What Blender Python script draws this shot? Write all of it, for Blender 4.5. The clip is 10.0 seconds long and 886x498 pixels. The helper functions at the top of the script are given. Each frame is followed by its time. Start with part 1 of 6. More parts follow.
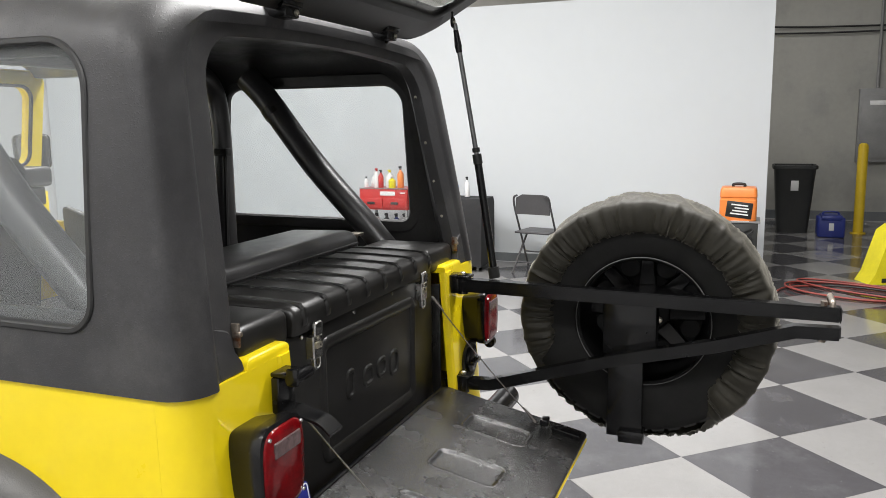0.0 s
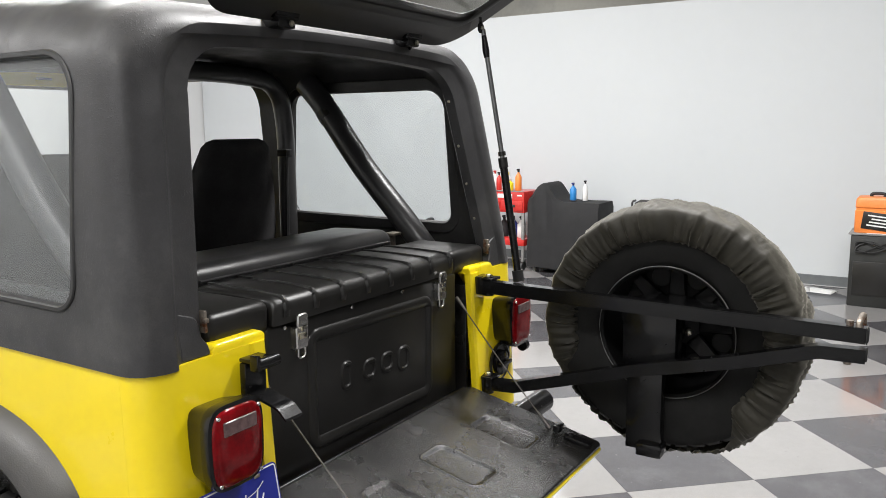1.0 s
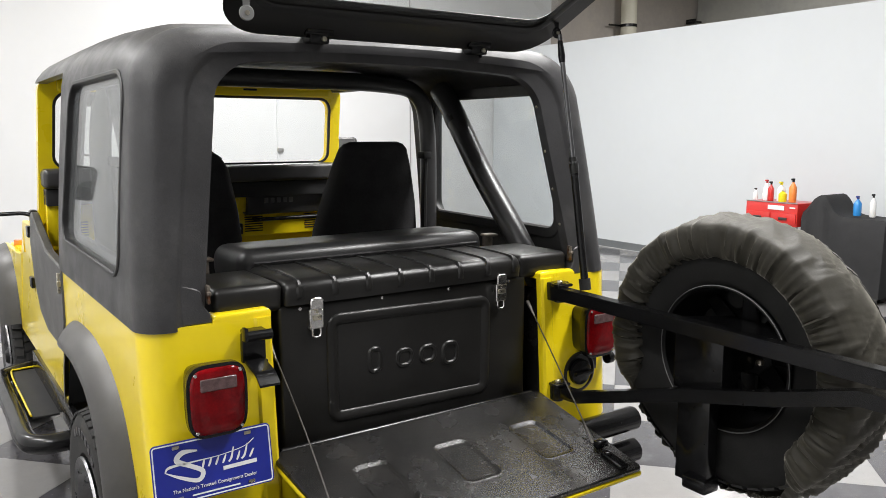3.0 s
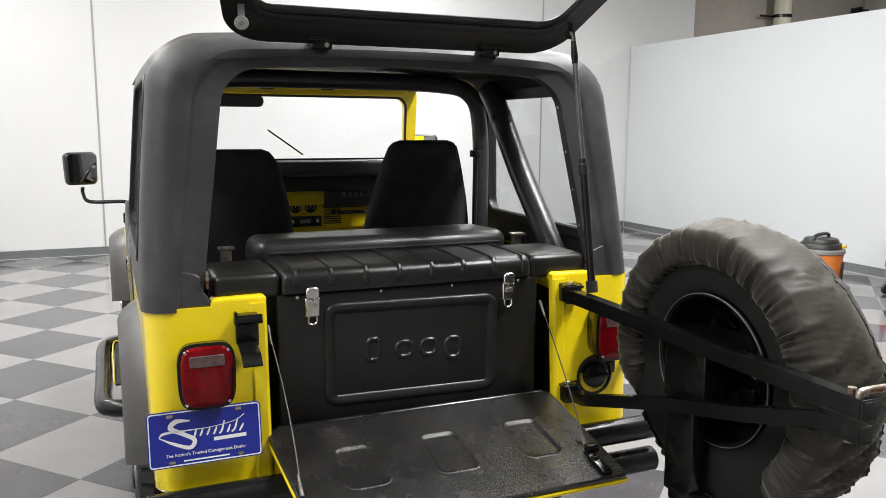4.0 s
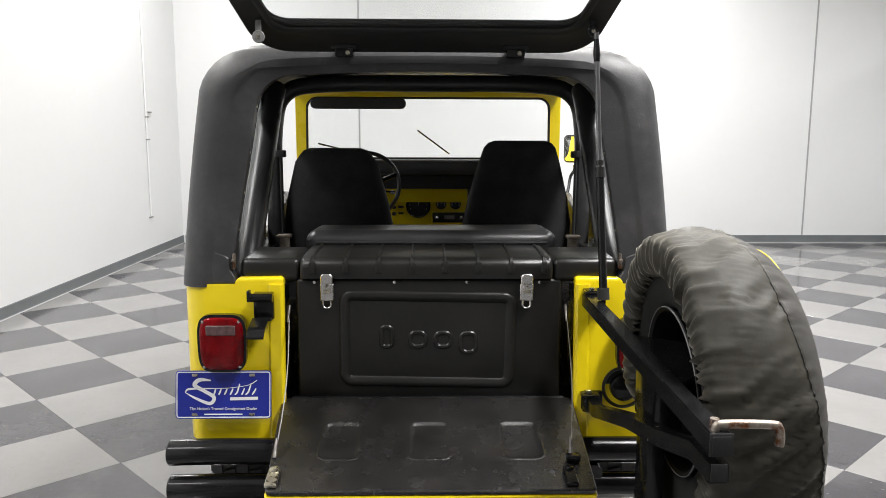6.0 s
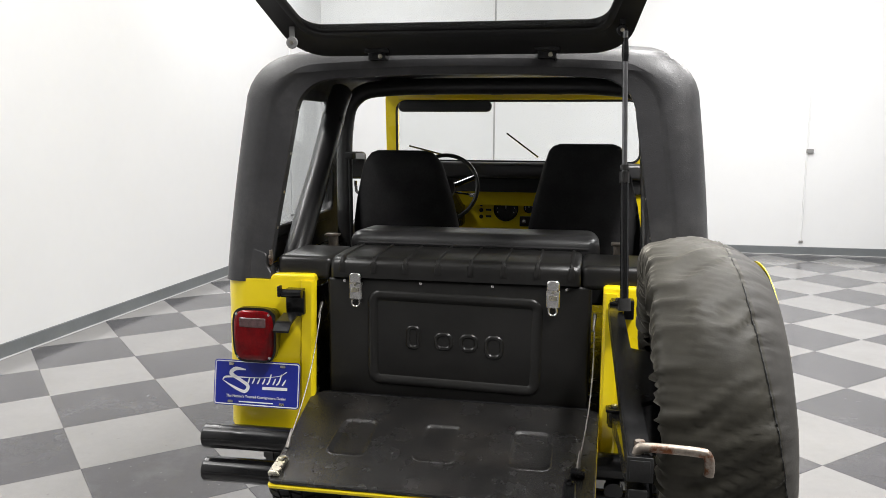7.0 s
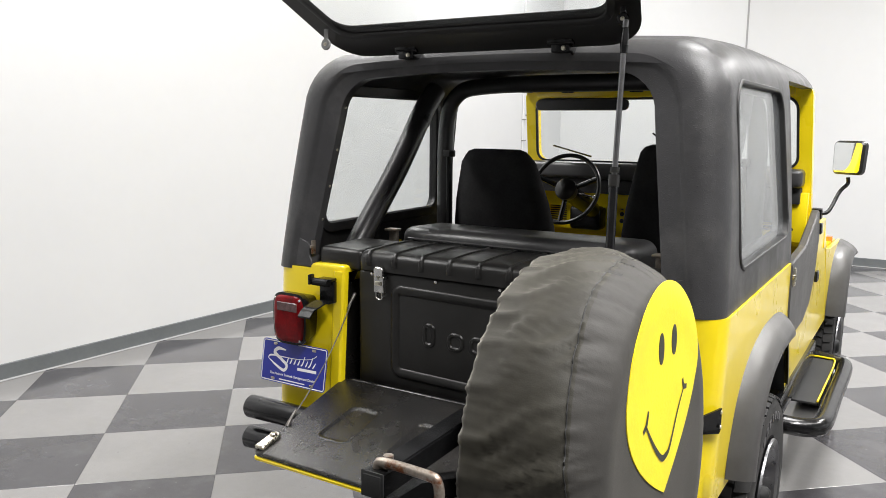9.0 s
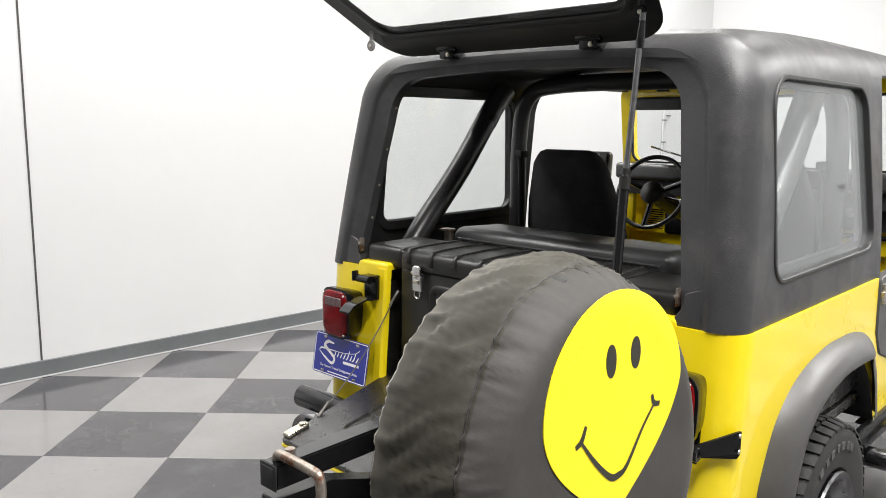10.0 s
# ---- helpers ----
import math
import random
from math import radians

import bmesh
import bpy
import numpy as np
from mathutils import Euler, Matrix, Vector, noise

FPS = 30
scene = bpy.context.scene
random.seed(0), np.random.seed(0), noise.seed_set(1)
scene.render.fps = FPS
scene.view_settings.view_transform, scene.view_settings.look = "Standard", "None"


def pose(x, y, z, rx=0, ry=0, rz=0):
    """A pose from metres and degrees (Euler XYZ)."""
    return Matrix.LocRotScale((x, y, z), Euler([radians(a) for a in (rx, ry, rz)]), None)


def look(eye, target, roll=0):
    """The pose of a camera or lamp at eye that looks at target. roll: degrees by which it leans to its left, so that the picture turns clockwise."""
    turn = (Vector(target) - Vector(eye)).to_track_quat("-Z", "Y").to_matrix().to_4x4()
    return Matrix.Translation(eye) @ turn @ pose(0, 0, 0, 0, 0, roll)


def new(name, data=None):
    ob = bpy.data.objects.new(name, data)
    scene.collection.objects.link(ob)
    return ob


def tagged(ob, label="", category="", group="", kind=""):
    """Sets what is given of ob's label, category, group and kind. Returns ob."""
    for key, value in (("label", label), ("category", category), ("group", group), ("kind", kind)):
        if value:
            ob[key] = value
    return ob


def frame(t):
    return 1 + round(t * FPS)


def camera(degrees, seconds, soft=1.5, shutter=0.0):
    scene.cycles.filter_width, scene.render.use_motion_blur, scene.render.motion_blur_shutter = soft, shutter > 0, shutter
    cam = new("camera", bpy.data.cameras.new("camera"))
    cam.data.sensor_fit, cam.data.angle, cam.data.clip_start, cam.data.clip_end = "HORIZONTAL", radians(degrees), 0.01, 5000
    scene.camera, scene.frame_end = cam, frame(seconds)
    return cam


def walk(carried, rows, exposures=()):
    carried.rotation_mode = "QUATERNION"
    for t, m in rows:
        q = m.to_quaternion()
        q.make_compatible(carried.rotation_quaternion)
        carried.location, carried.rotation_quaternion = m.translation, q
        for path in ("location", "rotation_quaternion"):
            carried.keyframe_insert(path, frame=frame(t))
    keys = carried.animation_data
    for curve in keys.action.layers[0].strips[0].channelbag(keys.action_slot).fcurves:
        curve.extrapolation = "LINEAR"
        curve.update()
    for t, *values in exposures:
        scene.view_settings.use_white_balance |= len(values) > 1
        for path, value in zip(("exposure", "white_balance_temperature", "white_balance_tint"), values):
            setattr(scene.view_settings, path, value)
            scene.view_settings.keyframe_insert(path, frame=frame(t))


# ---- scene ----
cam = camera(58.5, 10.0, soft=0.75)
PATH = [
    (0, (-1.915, -0.862, 1.578), (-0.068, -0.16, 1.266), -0.7),
    (0.5, (-1.856, -1.059, 1.58), (-0.09, -0.173, 1.269), -0.5),
    (1, (-1.784, -1.238, 1.579), (-0.105, -0.194, 1.276), -0.4),
    (1.5, (-1.7, -1.406, 1.575), (-0.138, -0.193, 1.275), -0.3),
    (2, (-1.602, -1.563, 1.57), (-0.169, -0.197, 1.286), -0.3),
    (2.5, (-1.463, -1.718, 1.571), (-0.179, -0.211, 1.288), -0.2),
    (4, (-0.933, -2.151, 1.597), (-0.155, -0.334, 1.293), 0.3),
    (4.5, (-0.74, -2.265, 1.597), (-0.142, -0.381, 1.294), 0.3),
    (5, (-0.53, -2.353, 1.599), (-0.111, -0.421, 1.294), 0.2),
    (5.5, (-0.319, -2.414, 1.603), (-0.076, -0.453, 1.296), 0.2),
    (7, (0.31, -2.374, 1.603), (-0.043, -0.429, 1.302), 0.3),
    (7.5, (0.516, -2.318, 1.605), (-0.028, -0.418, 1.301), 0.4),
    (8, (0.713, -2.253, 1.601), (-0.002, -0.409, 1.3), 0.5),
    (8.5, (0.909, -2.153, 1.602), (0.038, -0.379, 1.298), 0.6),
    (9, (1.095, -2.047, 1.604), (0.066, -0.36, 1.297), 0.6),
    (9.5, (1.26, -1.915, 1.609), (0.068, -0.34, 1.297), 0.6),
    (10, (1.406, -1.791, 1.603), (0.053, -0.351, 1.295), 0.6),
]
walk(cam, [(t, look(eye, target, roll)) for t, eye, target, roll in PATH],
     exposures=[(0, 0.29), (2.5, 0.30), (4, 0.35), (5.5, 0.37), (7, 0.27), (8, 0.23), (9, 0.29), (10, 0.38)])

# ---- light ----
world = bpy.data.worlds.new("world")
scene.world = world
world.use_nodes = True
world.node_tree.nodes["Background"].inputs["Color"].default_value = (0.9, 0.95, 1.0, 1)
world.node_tree.nodes["Background"].inputs["Strength"].default_value = 0.25


def ceiling_lamp(x, y, watts, length=2.4, width=0.4, z=4.45, turn=90.0):
    data = bpy.data.lights.new("ceiling_lamp", "AREA")
    data.shape, data.size, data.size_y, data.energy = "RECTANGLE", length, width, watts
    data.color = (1.0, 0.985, 0.975)
    lamp = new("ceiling_lamp", data)
    lamp.matrix_basis = pose(x, y, z, 0, 0, turn)
    return lamp


for lx, ly, watts in ((-2.9, -1.6, 85), (-2.9, 1.6, 85), (-2.6, 5.8, 100), (1.7, -1.1, 200), (0.9, 1.8, 95),
                      (2.6, 5.9, 175), (2.8, 0.6, 88), (3.4, 3.4, 115), (9.3, -1.5, 30), (9.7, 4.9, 85)):
    ceiling_lamp(lx, ly, watts)


# ---- materials ----
def material(name, colour, rough=0.5, metal=0.0, vary=0.0, scale=8.0, bump=0.0, bump_scale=60.0, coat=0.0,
             rough_vary=0.0, second=None, second_scale=3.0, second_at=(0.5, 0.62), object_vary=0.0, sheen=0.0,
             specular=0.5, grain=0.0, flecks=None, world_space=False, drops=0.0):
    """A surface with broad and fine variation of colour, gloss and relief."""
    mat = bpy.data.materials.new(name)
    mat.use_nodes = True
    nodes, links = mat.node_tree.nodes, mat.node_tree.links
    b = nodes["Principled BSDF"]
    b.inputs["Base Color"].default_value = (*colour, 1)
    b.inputs["Roughness"].default_value = rough
    b.inputs["Metallic"].default_value = metal
    b.inputs["Coat Weight"].default_value = coat
    b.inputs["Coat Roughness"].default_value = 0.08
    b.inputs["Sheen Weight"].default_value = sheen
    b.inputs["Sheen Roughness"].default_value = 0.35
    b.inputs["Sheen Tint"].default_value = (1.0, 0.95, 0.82, 1)
    b.inputs["Specular IOR Level"].default_value = specular
    place = nodes.new("ShaderNodeNewGeometry").outputs["Position"] if world_space else nodes.new("ShaderNodeTexCoord").outputs["Object"]

    def noise_node(s, detail=4.0, rough_n=0.55):
        n = nodes.new("ShaderNodeTexNoise")
        n.inputs["Scale"].default_value, n.inputs["Detail"].default_value = s, detail
        n.inputs["Roughness"].default_value = rough_n
        links.new(place, n.inputs["Vector"])
        return n.outputs["Fac"]

    def mapped(socket, lo, hi, a=0.3, z=0.7):
        m = nodes.new("ShaderNodeMapRange")
        m.inputs[1].default_value, m.inputs[2].default_value = a, z
        m.inputs[3].default_value, m.inputs[4].default_value = lo, hi
        links.new(socket, m.inputs[0])
        return m.outputs[0]

    colour_out = None
    if vary or object_vary or second or grain:
        rgb = nodes.new("ShaderNodeRGB")
        rgb.outputs[0].default_value = (*colour, 1)
        colour_out = rgb.outputs[0]
        if second:
            mix = nodes.new("ShaderNodeMix")
            mix.data_type = "RGBA"
            links.new(mapped(noise_node(second_scale, 7.0, 0.65), 0, 1, *second_at), mix.inputs[0])
            links.new(colour_out, mix.inputs[6])
            mix.inputs[7].default_value = (*second, 1)
            colour_out = mix.outputs[2]
        for amount, s in ((vary, scale), (vary * 0.5, scale * 9), (grain, scale * 60)):
            if amount:
                hsv = nodes.new("ShaderNodeHueSaturation")
                links.new(mapped(noise_node(s), 1 - amount, 1 + amount), hsv.inputs["Value"])
                links.new(colour_out, hsv.inputs["Color"])
                colour_out = hsv.outputs[0]
        if flecks:
            for s, lo, hi in ((30.0, 0.72, 0.75), (120.0, 0.72, 0.76)):
                mix = nodes.new("ShaderNodeMix")
                mix.data_type = "RGBA"
                links.new(mapped(noise_node(s, 2.0, 0.5), 0, 1, lo, hi), mix.inputs[0])
                links.new(colour_out, mix.inputs[6])
                mix.inputs[7].default_value = (*flecks, 1)
                colour_out = mix.outputs[2]
        if object_vary:
            hsv = nodes.new("ShaderNodeHueSaturation")
            links.new(mapped(nodes.new("ShaderNodeObjectInfo").outputs["Random"], 1 - object_vary, 1 + object_vary, 0, 1), hsv.inputs["Value"])
            links.new(colour_out, hsv.inputs["Color"])
            colour_out = hsv.outputs[0]
        links.new(colour_out, b.inputs["Base Color"])
    if rough_vary:
        links.new(mapped(noise_node(scale * 1.7, 6.0), rough - rough_vary, rough + rough_vary), b.inputs["Roughness"])
    if bump:
        bm_node = nodes.new("ShaderNodeBump")
        bm_node.inputs["Strength"].default_value = min(1.0, bump)
        bm_node.inputs["Distance"].default_value = 0.002
        height = noise_node(bump_scale, 5.0, 0.6)
        if drops:
            # scattered droplets dried into the coating, over a fine grain
            total = nodes.new("ShaderNodeMath")
            total.operation = "MULTIPLY_ADD"
            links.new(height, total.inputs[0])
            total.inputs[1].default_value = 0.22
            links.new(mapped(noise_node(drops, 2.0, 0.5), 0.0, 0.5, 0.56, 0.76), total.inputs[2])
            height = total.outputs[0]
        links.new(height, bm_node.inputs["Height"])
        links.new(bm_node.outputs[0], b.inputs["Normal"])
    return mat


def glass(name, tint, dust=0.0):
    """Window glass: clear, a little hazed, with a mirror gloss that grows towards grazing views."""
    mat = bpy.data.materials.new(name)
    mat.use_nodes = True
    nodes, links = mat.node_tree.nodes, mat.node_tree.links
    nodes.remove(nodes["Principled BSDF"])
    out = nodes["Material Output"]
    clear = nodes.new("ShaderNodeBsdfTransparent")
    clear.inputs[0].default_value = (*tint, 1)
    # pale film stands in for dust and for white walls mirrored in the panes
    film = nodes.new("ShaderNodeBsdfDiffuse")
    film.inputs[0].default_value = (0.55, 0.57, 0.58, 1)
    hazed = nodes.new("ShaderNodeMixShader")
    spots = nodes.new("ShaderNodeTexNoise")
    spots.inputs["Scale"].default_value = 5.0
    links.new(nodes.new("ShaderNodeTexCoord").outputs["Object"], spots.inputs["Vector"])
    level = nodes.new("ShaderNodeMapRange")
    level.inputs[3].default_value, level.inputs[4].default_value = dust * 0.7, dust * 1.3
    links.new(spots.outputs["Fac"], level.inputs[0])
    links.new(level.outputs[0], hazed.inputs[0])
    links.new(clear.outputs[0], hazed.inputs[1])
    links.new(film.outputs[0], hazed.inputs[2])
    gloss = nodes.new("ShaderNodeBsdfGlossy")
    gloss.inputs["Roughness"].default_value = 0.01
    weight = nodes.new("ShaderNodeLayerWeight")
    power = nodes.new("ShaderNodeMath")
    power.operation = "POWER"
    power.inputs[1].default_value = 4.0
    links.new(weight.outputs["Facing"], power.inputs[0])
    scale = nodes.new("ShaderNodeMapRange")
    scale.inputs[3].default_value, scale.inputs[4].default_value = 0.025, 0.6
    links.new(power.outputs[0], scale.inputs[0])
    mix = nodes.new("ShaderNodeMixShader")
    links.new(scale.outputs[0], mix.inputs[0])
    links.new(hazed.outputs[0], mix.inputs[1])
    links.new(gloss.outputs[0], mix.inputs[2])
    links.new(mix.outputs[0], out.inputs["Surface"])
    return mat



YELLOW = material("yellow_paint", (0.95, 0.73, 0.010), 0.30, vary=0.03, scale=2.0, coat=0.6, rough_vary=0.05, bump=0.04, bump_scale=25, specular=0.4)
TOP = material("black_textured_shell", (0.0345, 0.034, 0.0355), 0.43, vary=0.16, scale=5, bump=0.36, bump_scale=460, drops=230.0, rough_vary=0.10, second=(0.052, 0.051, 0.051), second_scale=4, grain=0.12)
INNER = material("black_inner_skin", (0.025, 0.0245, 0.024), 0.42, vary=0.25, scale=6, bump=0.5, bump_scale=120, rough_vary=0.12)
PLASTIC = material("black_moulded_plastic", (0.0135, 0.0130, 0.0122), 0.33, vary=0.2, scale=9, bump=0.10, bump_scale=420, rough_vary=0.02, specular=0.50)
LINER = material("black_bed_liner", (0.0125, 0.012, 0.0115), 0.24, vary=0.35, scale=7, bump=0.6, bump_scale=300, rough_vary=0.09, second=(0.016, 0.0145, 0.013), second_scale=5, specular=0.65)
STEEL_BLACK = material("black_painted_steel", (0.0065, 0.0065, 0.007), 0.20, vary=0.25, scale=10, bump=0.06, bump_scale=90, rough_vary=0.08, specular=0.4)
DARK = material("dark_interior", (0.016, 0.016, 0.016), 0.75, vary=0.2, scale=6, bump=0.3, bump_scale=200)
SEAT = material("black_seat_cloth", (0.040, 0.039, 0.040), 0.8, vary=0.2, scale=12, bump=0.5, bump_scale=500, specular=0.2)
VINYL = material("black_vinyl", (0.036, 0.0355, 0.036), 0.32, vary=0.15, scale=10, bump=0.12, bump_scale=180, rough_vary=0.03, specular=0.70)
RUBBER = material("tyre_rubber", (0.017, 0.0165, 0.016), 0.72, vary=0.3, scale=14, bump=0.35, bump_scale=220, second=(0.05, 0.046, 0.04), second_scale=4, second_at=(0.6, 0.75))
GASKET = material("black_rubber_seal", (0.018, 0.018, 0.018), 0.45, vary=0.1, scale=20)
FLARE = material("dark_grey_flare_plastic", (0.062, 0.060, 0.058), 0.38, vary=0.1, scale=5, bump=0.2, bump_scale=300, rough_vary=0.05)
CANVAS = material("grey_green_cover_cloth", (0.032, 0.0296, 0.0228), 0.58, vary=0.20, scale=7, bump=0.16, bump_scale=420, rough_vary=0.08, specular=0.26, sheen=0.35, second=(0.044, 0.0408, 0.0315), second_scale=2.5)
# same cloth as the tread; the brighter light on the face is in its colour
CANVAS_FACE = material("dark_grey_cover_cloth", (0.050, 0.0475, 0.044), 0.62, vary=0.12, scale=7, bump=0.14, bump_scale=420, specular=0.22, sheen=0.05)
EMBLEM = material("yellow_print", (0.92, 0.75, 0.012), 0.45, vary=0.05, scale=9, bump=0.3, bump_scale=120, second=(0.42, 0.34, 0.02), second_scale=45, second_at=(0.70, 0.74))
INK = material("black_print", (0.02, 0.02, 0.012), 0.5)
CHROME = material("polished_steel", (0.86, 0.85, 0.83), 0.24, metal=1.0, vary=0.1, scale=25, rough_vary=0.06)
ZINC = material("zinc_plated_steel", (0.62, 0.58, 0.48), 0.3, metal=1.0, vary=0.25, scale=30, rough_vary=0.1)
WORN = material("worn_rusty_steel", (0.30, 0.26, 0.22), 0.42, metal=0.8, vary=0.3, scale=30, second=(0.16, 0.06, 0.025), second_scale=22, second_at=(0.52, 0.62))
RED_LENS = material("red_lens", (0.165, 0.002, 0.004), 0.07, vary=0.4, scale=14, bump=0.08, bump_scale=130, specular=0.3)
CLEAR_LENS = material("clear_lens", (0.12, 0.07, 0.07), 0.15, vary=0.3, scale=60, coat=0.3, bump=0.4, bump_scale=200)
BLUE_PLATE = material("blue_plate_enamel", (0.014, 0.026, 0.30), 0.28, vary=0.06, scale=10, coat=0.4)
WHITE_INK = material("white_enamel", (0.90, 0.90, 0.91), 0.35, vary=0.03, scale=12)
GLASS = glass("window_glass", (0.96, 0.97, 0.97), 0.02)
SIDE_GLASS = glass("side_window_glass", (0.95, 0.965, 0.965), 0.09)
MIRROR = material("mirror_glass", (0.9, 0.9, 0.9), 0.02, metal=1.0)
RIM = material("machined_alloy", (0.17, 0.17, 0.175), 0.32, metal=1.0, vary=0.12, scale=20, rough_vary=0.08)
RIM_BLACK = material("black_steel_rim", (0.005, 0.005, 0.005), 0.55, vary=0.2, scale=20, specular=0.3)
DIAL = material("gauge_face", (0.02, 0.022, 0.022), 0.3, vary=0.2, scale=40)
TILE_LIGHT = material("light_grey_vinyl_tile", (0.245, 0.24, 0.236), 0.13, vary=0.05, scale=3, rough_vary=0.04, object_vary=0.035, second=(0.245, 0.24, 0.235), second_scale=2.2, grain=0.05, flecks=(0.20, 0.195, 0.19), world_space=True)
TILE_DARK = material("dark_grey_vinyl_tile", (0.066, 0.064, 0.069), 0.12, vary=0.09, scale=4, rough_vary=0.04, object_vary=0.06, second=(0.085, 0.083, 0.088), second_scale=2.6, grain=0.12, flecks=(0.16, 0.155, 0.16), world_space=True)
SLAB = material("tile_bed", (0.16, 0.155, 0.15), 0.7, vary=0.1)
WALL = material("white_wall_paint", (0.675, 0.68, 0.685), 0.55, vary=0.012, scale=1.2, bump=0.06, bump_scale=120)
PARTITION = material("cool_white_wall_paint", (0.555, 0.580, 0.597), 0.5, vary=0.012, scale=1.0, bump=0.05, bump_scale=120)
OLIVE_WALL = material("dull_grey_wall_paint", (0.36, 0.355, 0.32), 0.7, vary=0.06, scale=1.5, bump=0.1, bump_scale=60, second=(0.31, 0.31, 0.285), second_scale=1.2)
BASE = material("grey_rubber_base", (0.125, 0.135, 0.14), 0.45, vary=0.08, scale=5)
CEILING = material("white_deck_ceiling", (0.7, 0.7, 0.68), 0.7, vary=0.04, scale=1.5)
SEAM = material("grey_panel_seam", (0.33, 0.33, 0.33), 0.6)
GREY_ROD = material("grey_steel_rod", (0.20, 0.20, 0.205), 0.28, metal=0.9, vary=0.15, scale=30)
TAUPE_WALL = material("taupe_wall_paint", (0.40, 0.36, 0.32), 0.7, vary=0.06, scale=1.5, bump=0.1, bump_scale=60, second=(0.36, 0.33, 0.30), second_scale=1.2)
CREAM = material("cream_pipe_paint", (0.62, 0.59, 0.48), 0.45, vary=0.05, scale=3)
# darker copy of the tyre rubber: shade on the spare put into its colour
RUBBER_SHADED = material("clean_tyre_rubber", (0.011, 0.011, 0.0105), 0.8, vary=0.25, scale=14, bump=0.3, bump_scale=220, specular=0.3)
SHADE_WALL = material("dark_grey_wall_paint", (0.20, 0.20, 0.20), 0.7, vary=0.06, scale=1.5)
WIRE = material("dull_steel_wire", (0.14, 0.13, 0.12), 0.4, metal=0.7, vary=0.3, scale=60)
SEAM_DARK = material("dark_grey_gap", (0.06, 0.06, 0.06), 0.7)
RED = material("red_enamel", (0.52, 0.022, 0.018), 0.35, vary=0.08, scale=8, coat=0.4)
ORANGE = material("orange_plastic", (0.82, 0.24, 0.05), 0.40, vary=0.08, scale=10)
BLACK_BIN = material("black_bin_plastic", (0.02, 0.021, 0.02), 0.45, vary=0.15, scale=7, bump=0.2, bump_scale=150)
GREY_STEEL = material("grey_metal", (0.22, 0.22, 0.215), 0.45, vary=0.08, scale=6)
CHAIR_GREY = material("dark_grey_chair_paint", (0.055, 0.053, 0.055), 0.42, vary=0.1, scale=9)
BLUE = material("blue_plastic", (0.02, 0.035, 0.22), 0.4, vary=0.1, scale=8)
CYAN = material("blue_bottle_plastic", (0.03, 0.22, 0.55), 0.3)
BOLLARD = material("yellow_bollard_paint", (0.72, 0.50, 0.02), 0.45, vary=0.08, scale=6)
LIME = material("bright_yellow_plastic", (0.80, 0.70, 0.02), 0.4, vary=0.08, scale=6)
HOSE = material("red_rubber_hose", (0.28, 0.05, 0.04), 0.5, vary=0.1, scale=12)
CABLE = material("black_cable", (0.015, 0.015, 0.015), 0.5)
PAPER = material("white_paper", (0.75, 0.75, 0.74), 0.7, vary=0.05, scale=10)
CLOTH_BLACK = material("black_dust_cover", (0.012, 0.012, 0.013), 0.8, vary=0.2, scale=8, bump=0.4, bump_scale=200)
AMBER = material("amber_lens", (0.75, 0.22, 0.02), 0.2, coat=0.8)


# ---- mesh helpers ----
def link(name, mesh, mat, parent=None, label="", smooth=True, angle=38):
    if smooth:
        mesh.polygons.foreach_set("use_smooth", [True] * len(mesh.polygons))
        mesh.set_sharp_from_angle(angle=radians(angle))
    if not mesh.materials:
        mesh.materials.append(mat)
    ob = new(name, mesh)
    ob.parent = parent
    if label:
        ob["label"] = label
    return ob


def part(name, bm, mat, parent=None, label="", smooth=True, angle=38):
    mesh = bpy.data.meshes.new(name)
    bmesh.ops.recalc_face_normals(bm, faces=bm.faces)
    bm.to_mesh(mesh)
    bm.free()
    return link(name, mesh, mat, parent, label, smooth, angle)


def thing(name, label, category, x=0.0, y=0.0, z=0.0, turn=0.0, group=""):
    ob = new(name)
    ob.matrix_basis = pose(x, y, z, 0, 0, turn)
    return tagged(ob, label, category, group)


def box(bm, lo, hi, bevel=0.0, seg=2, m=None):
    lo, hi = Vector(lo), Vector(hi)
    made = bmesh.ops.create_cube(bm, size=1.0)["verts"]
    mat = Matrix.Translation((lo + hi) / 2) @ Matrix.Diagonal((*(hi - lo), 1))
    bmesh.ops.transform(bm, matrix=mat, verts=made)
    if bevel:
        edges = list({e for v in made for e in v.link_edges})
        out = bmesh.ops.bevel(bm, geom=edges, offset=bevel, segments=seg, profile=0.5, affect="EDGES")
        made = list({v for f in out["faces"] for v in f.verts} | {v for v in made if v.is_valid})
    if m is not None:
        bmesh.ops.transform(bm, matrix=m, verts=made)
    return made


def loop_verts(bm, points):
    return [bm.verts.new(p) for p in points]


def bridge(bm, a, b, closed=True):
    n = len(a)
    for i in range(n if closed else n - 1):
        j = (i + 1) % n
        bm.faces.new((a[i], a[j], b[j], b[i]))


def loft(bm, rows, closed=True, caps=True):
    rings = [loop_verts(bm, r) for r in rows]
    for a, b in zip(rings, rings[1:]):
        bridge(bm, a, b, closed)
    if caps and closed:
        bm.faces.new(rings[0])
        bm.faces.new(rings[-1])
    return rings


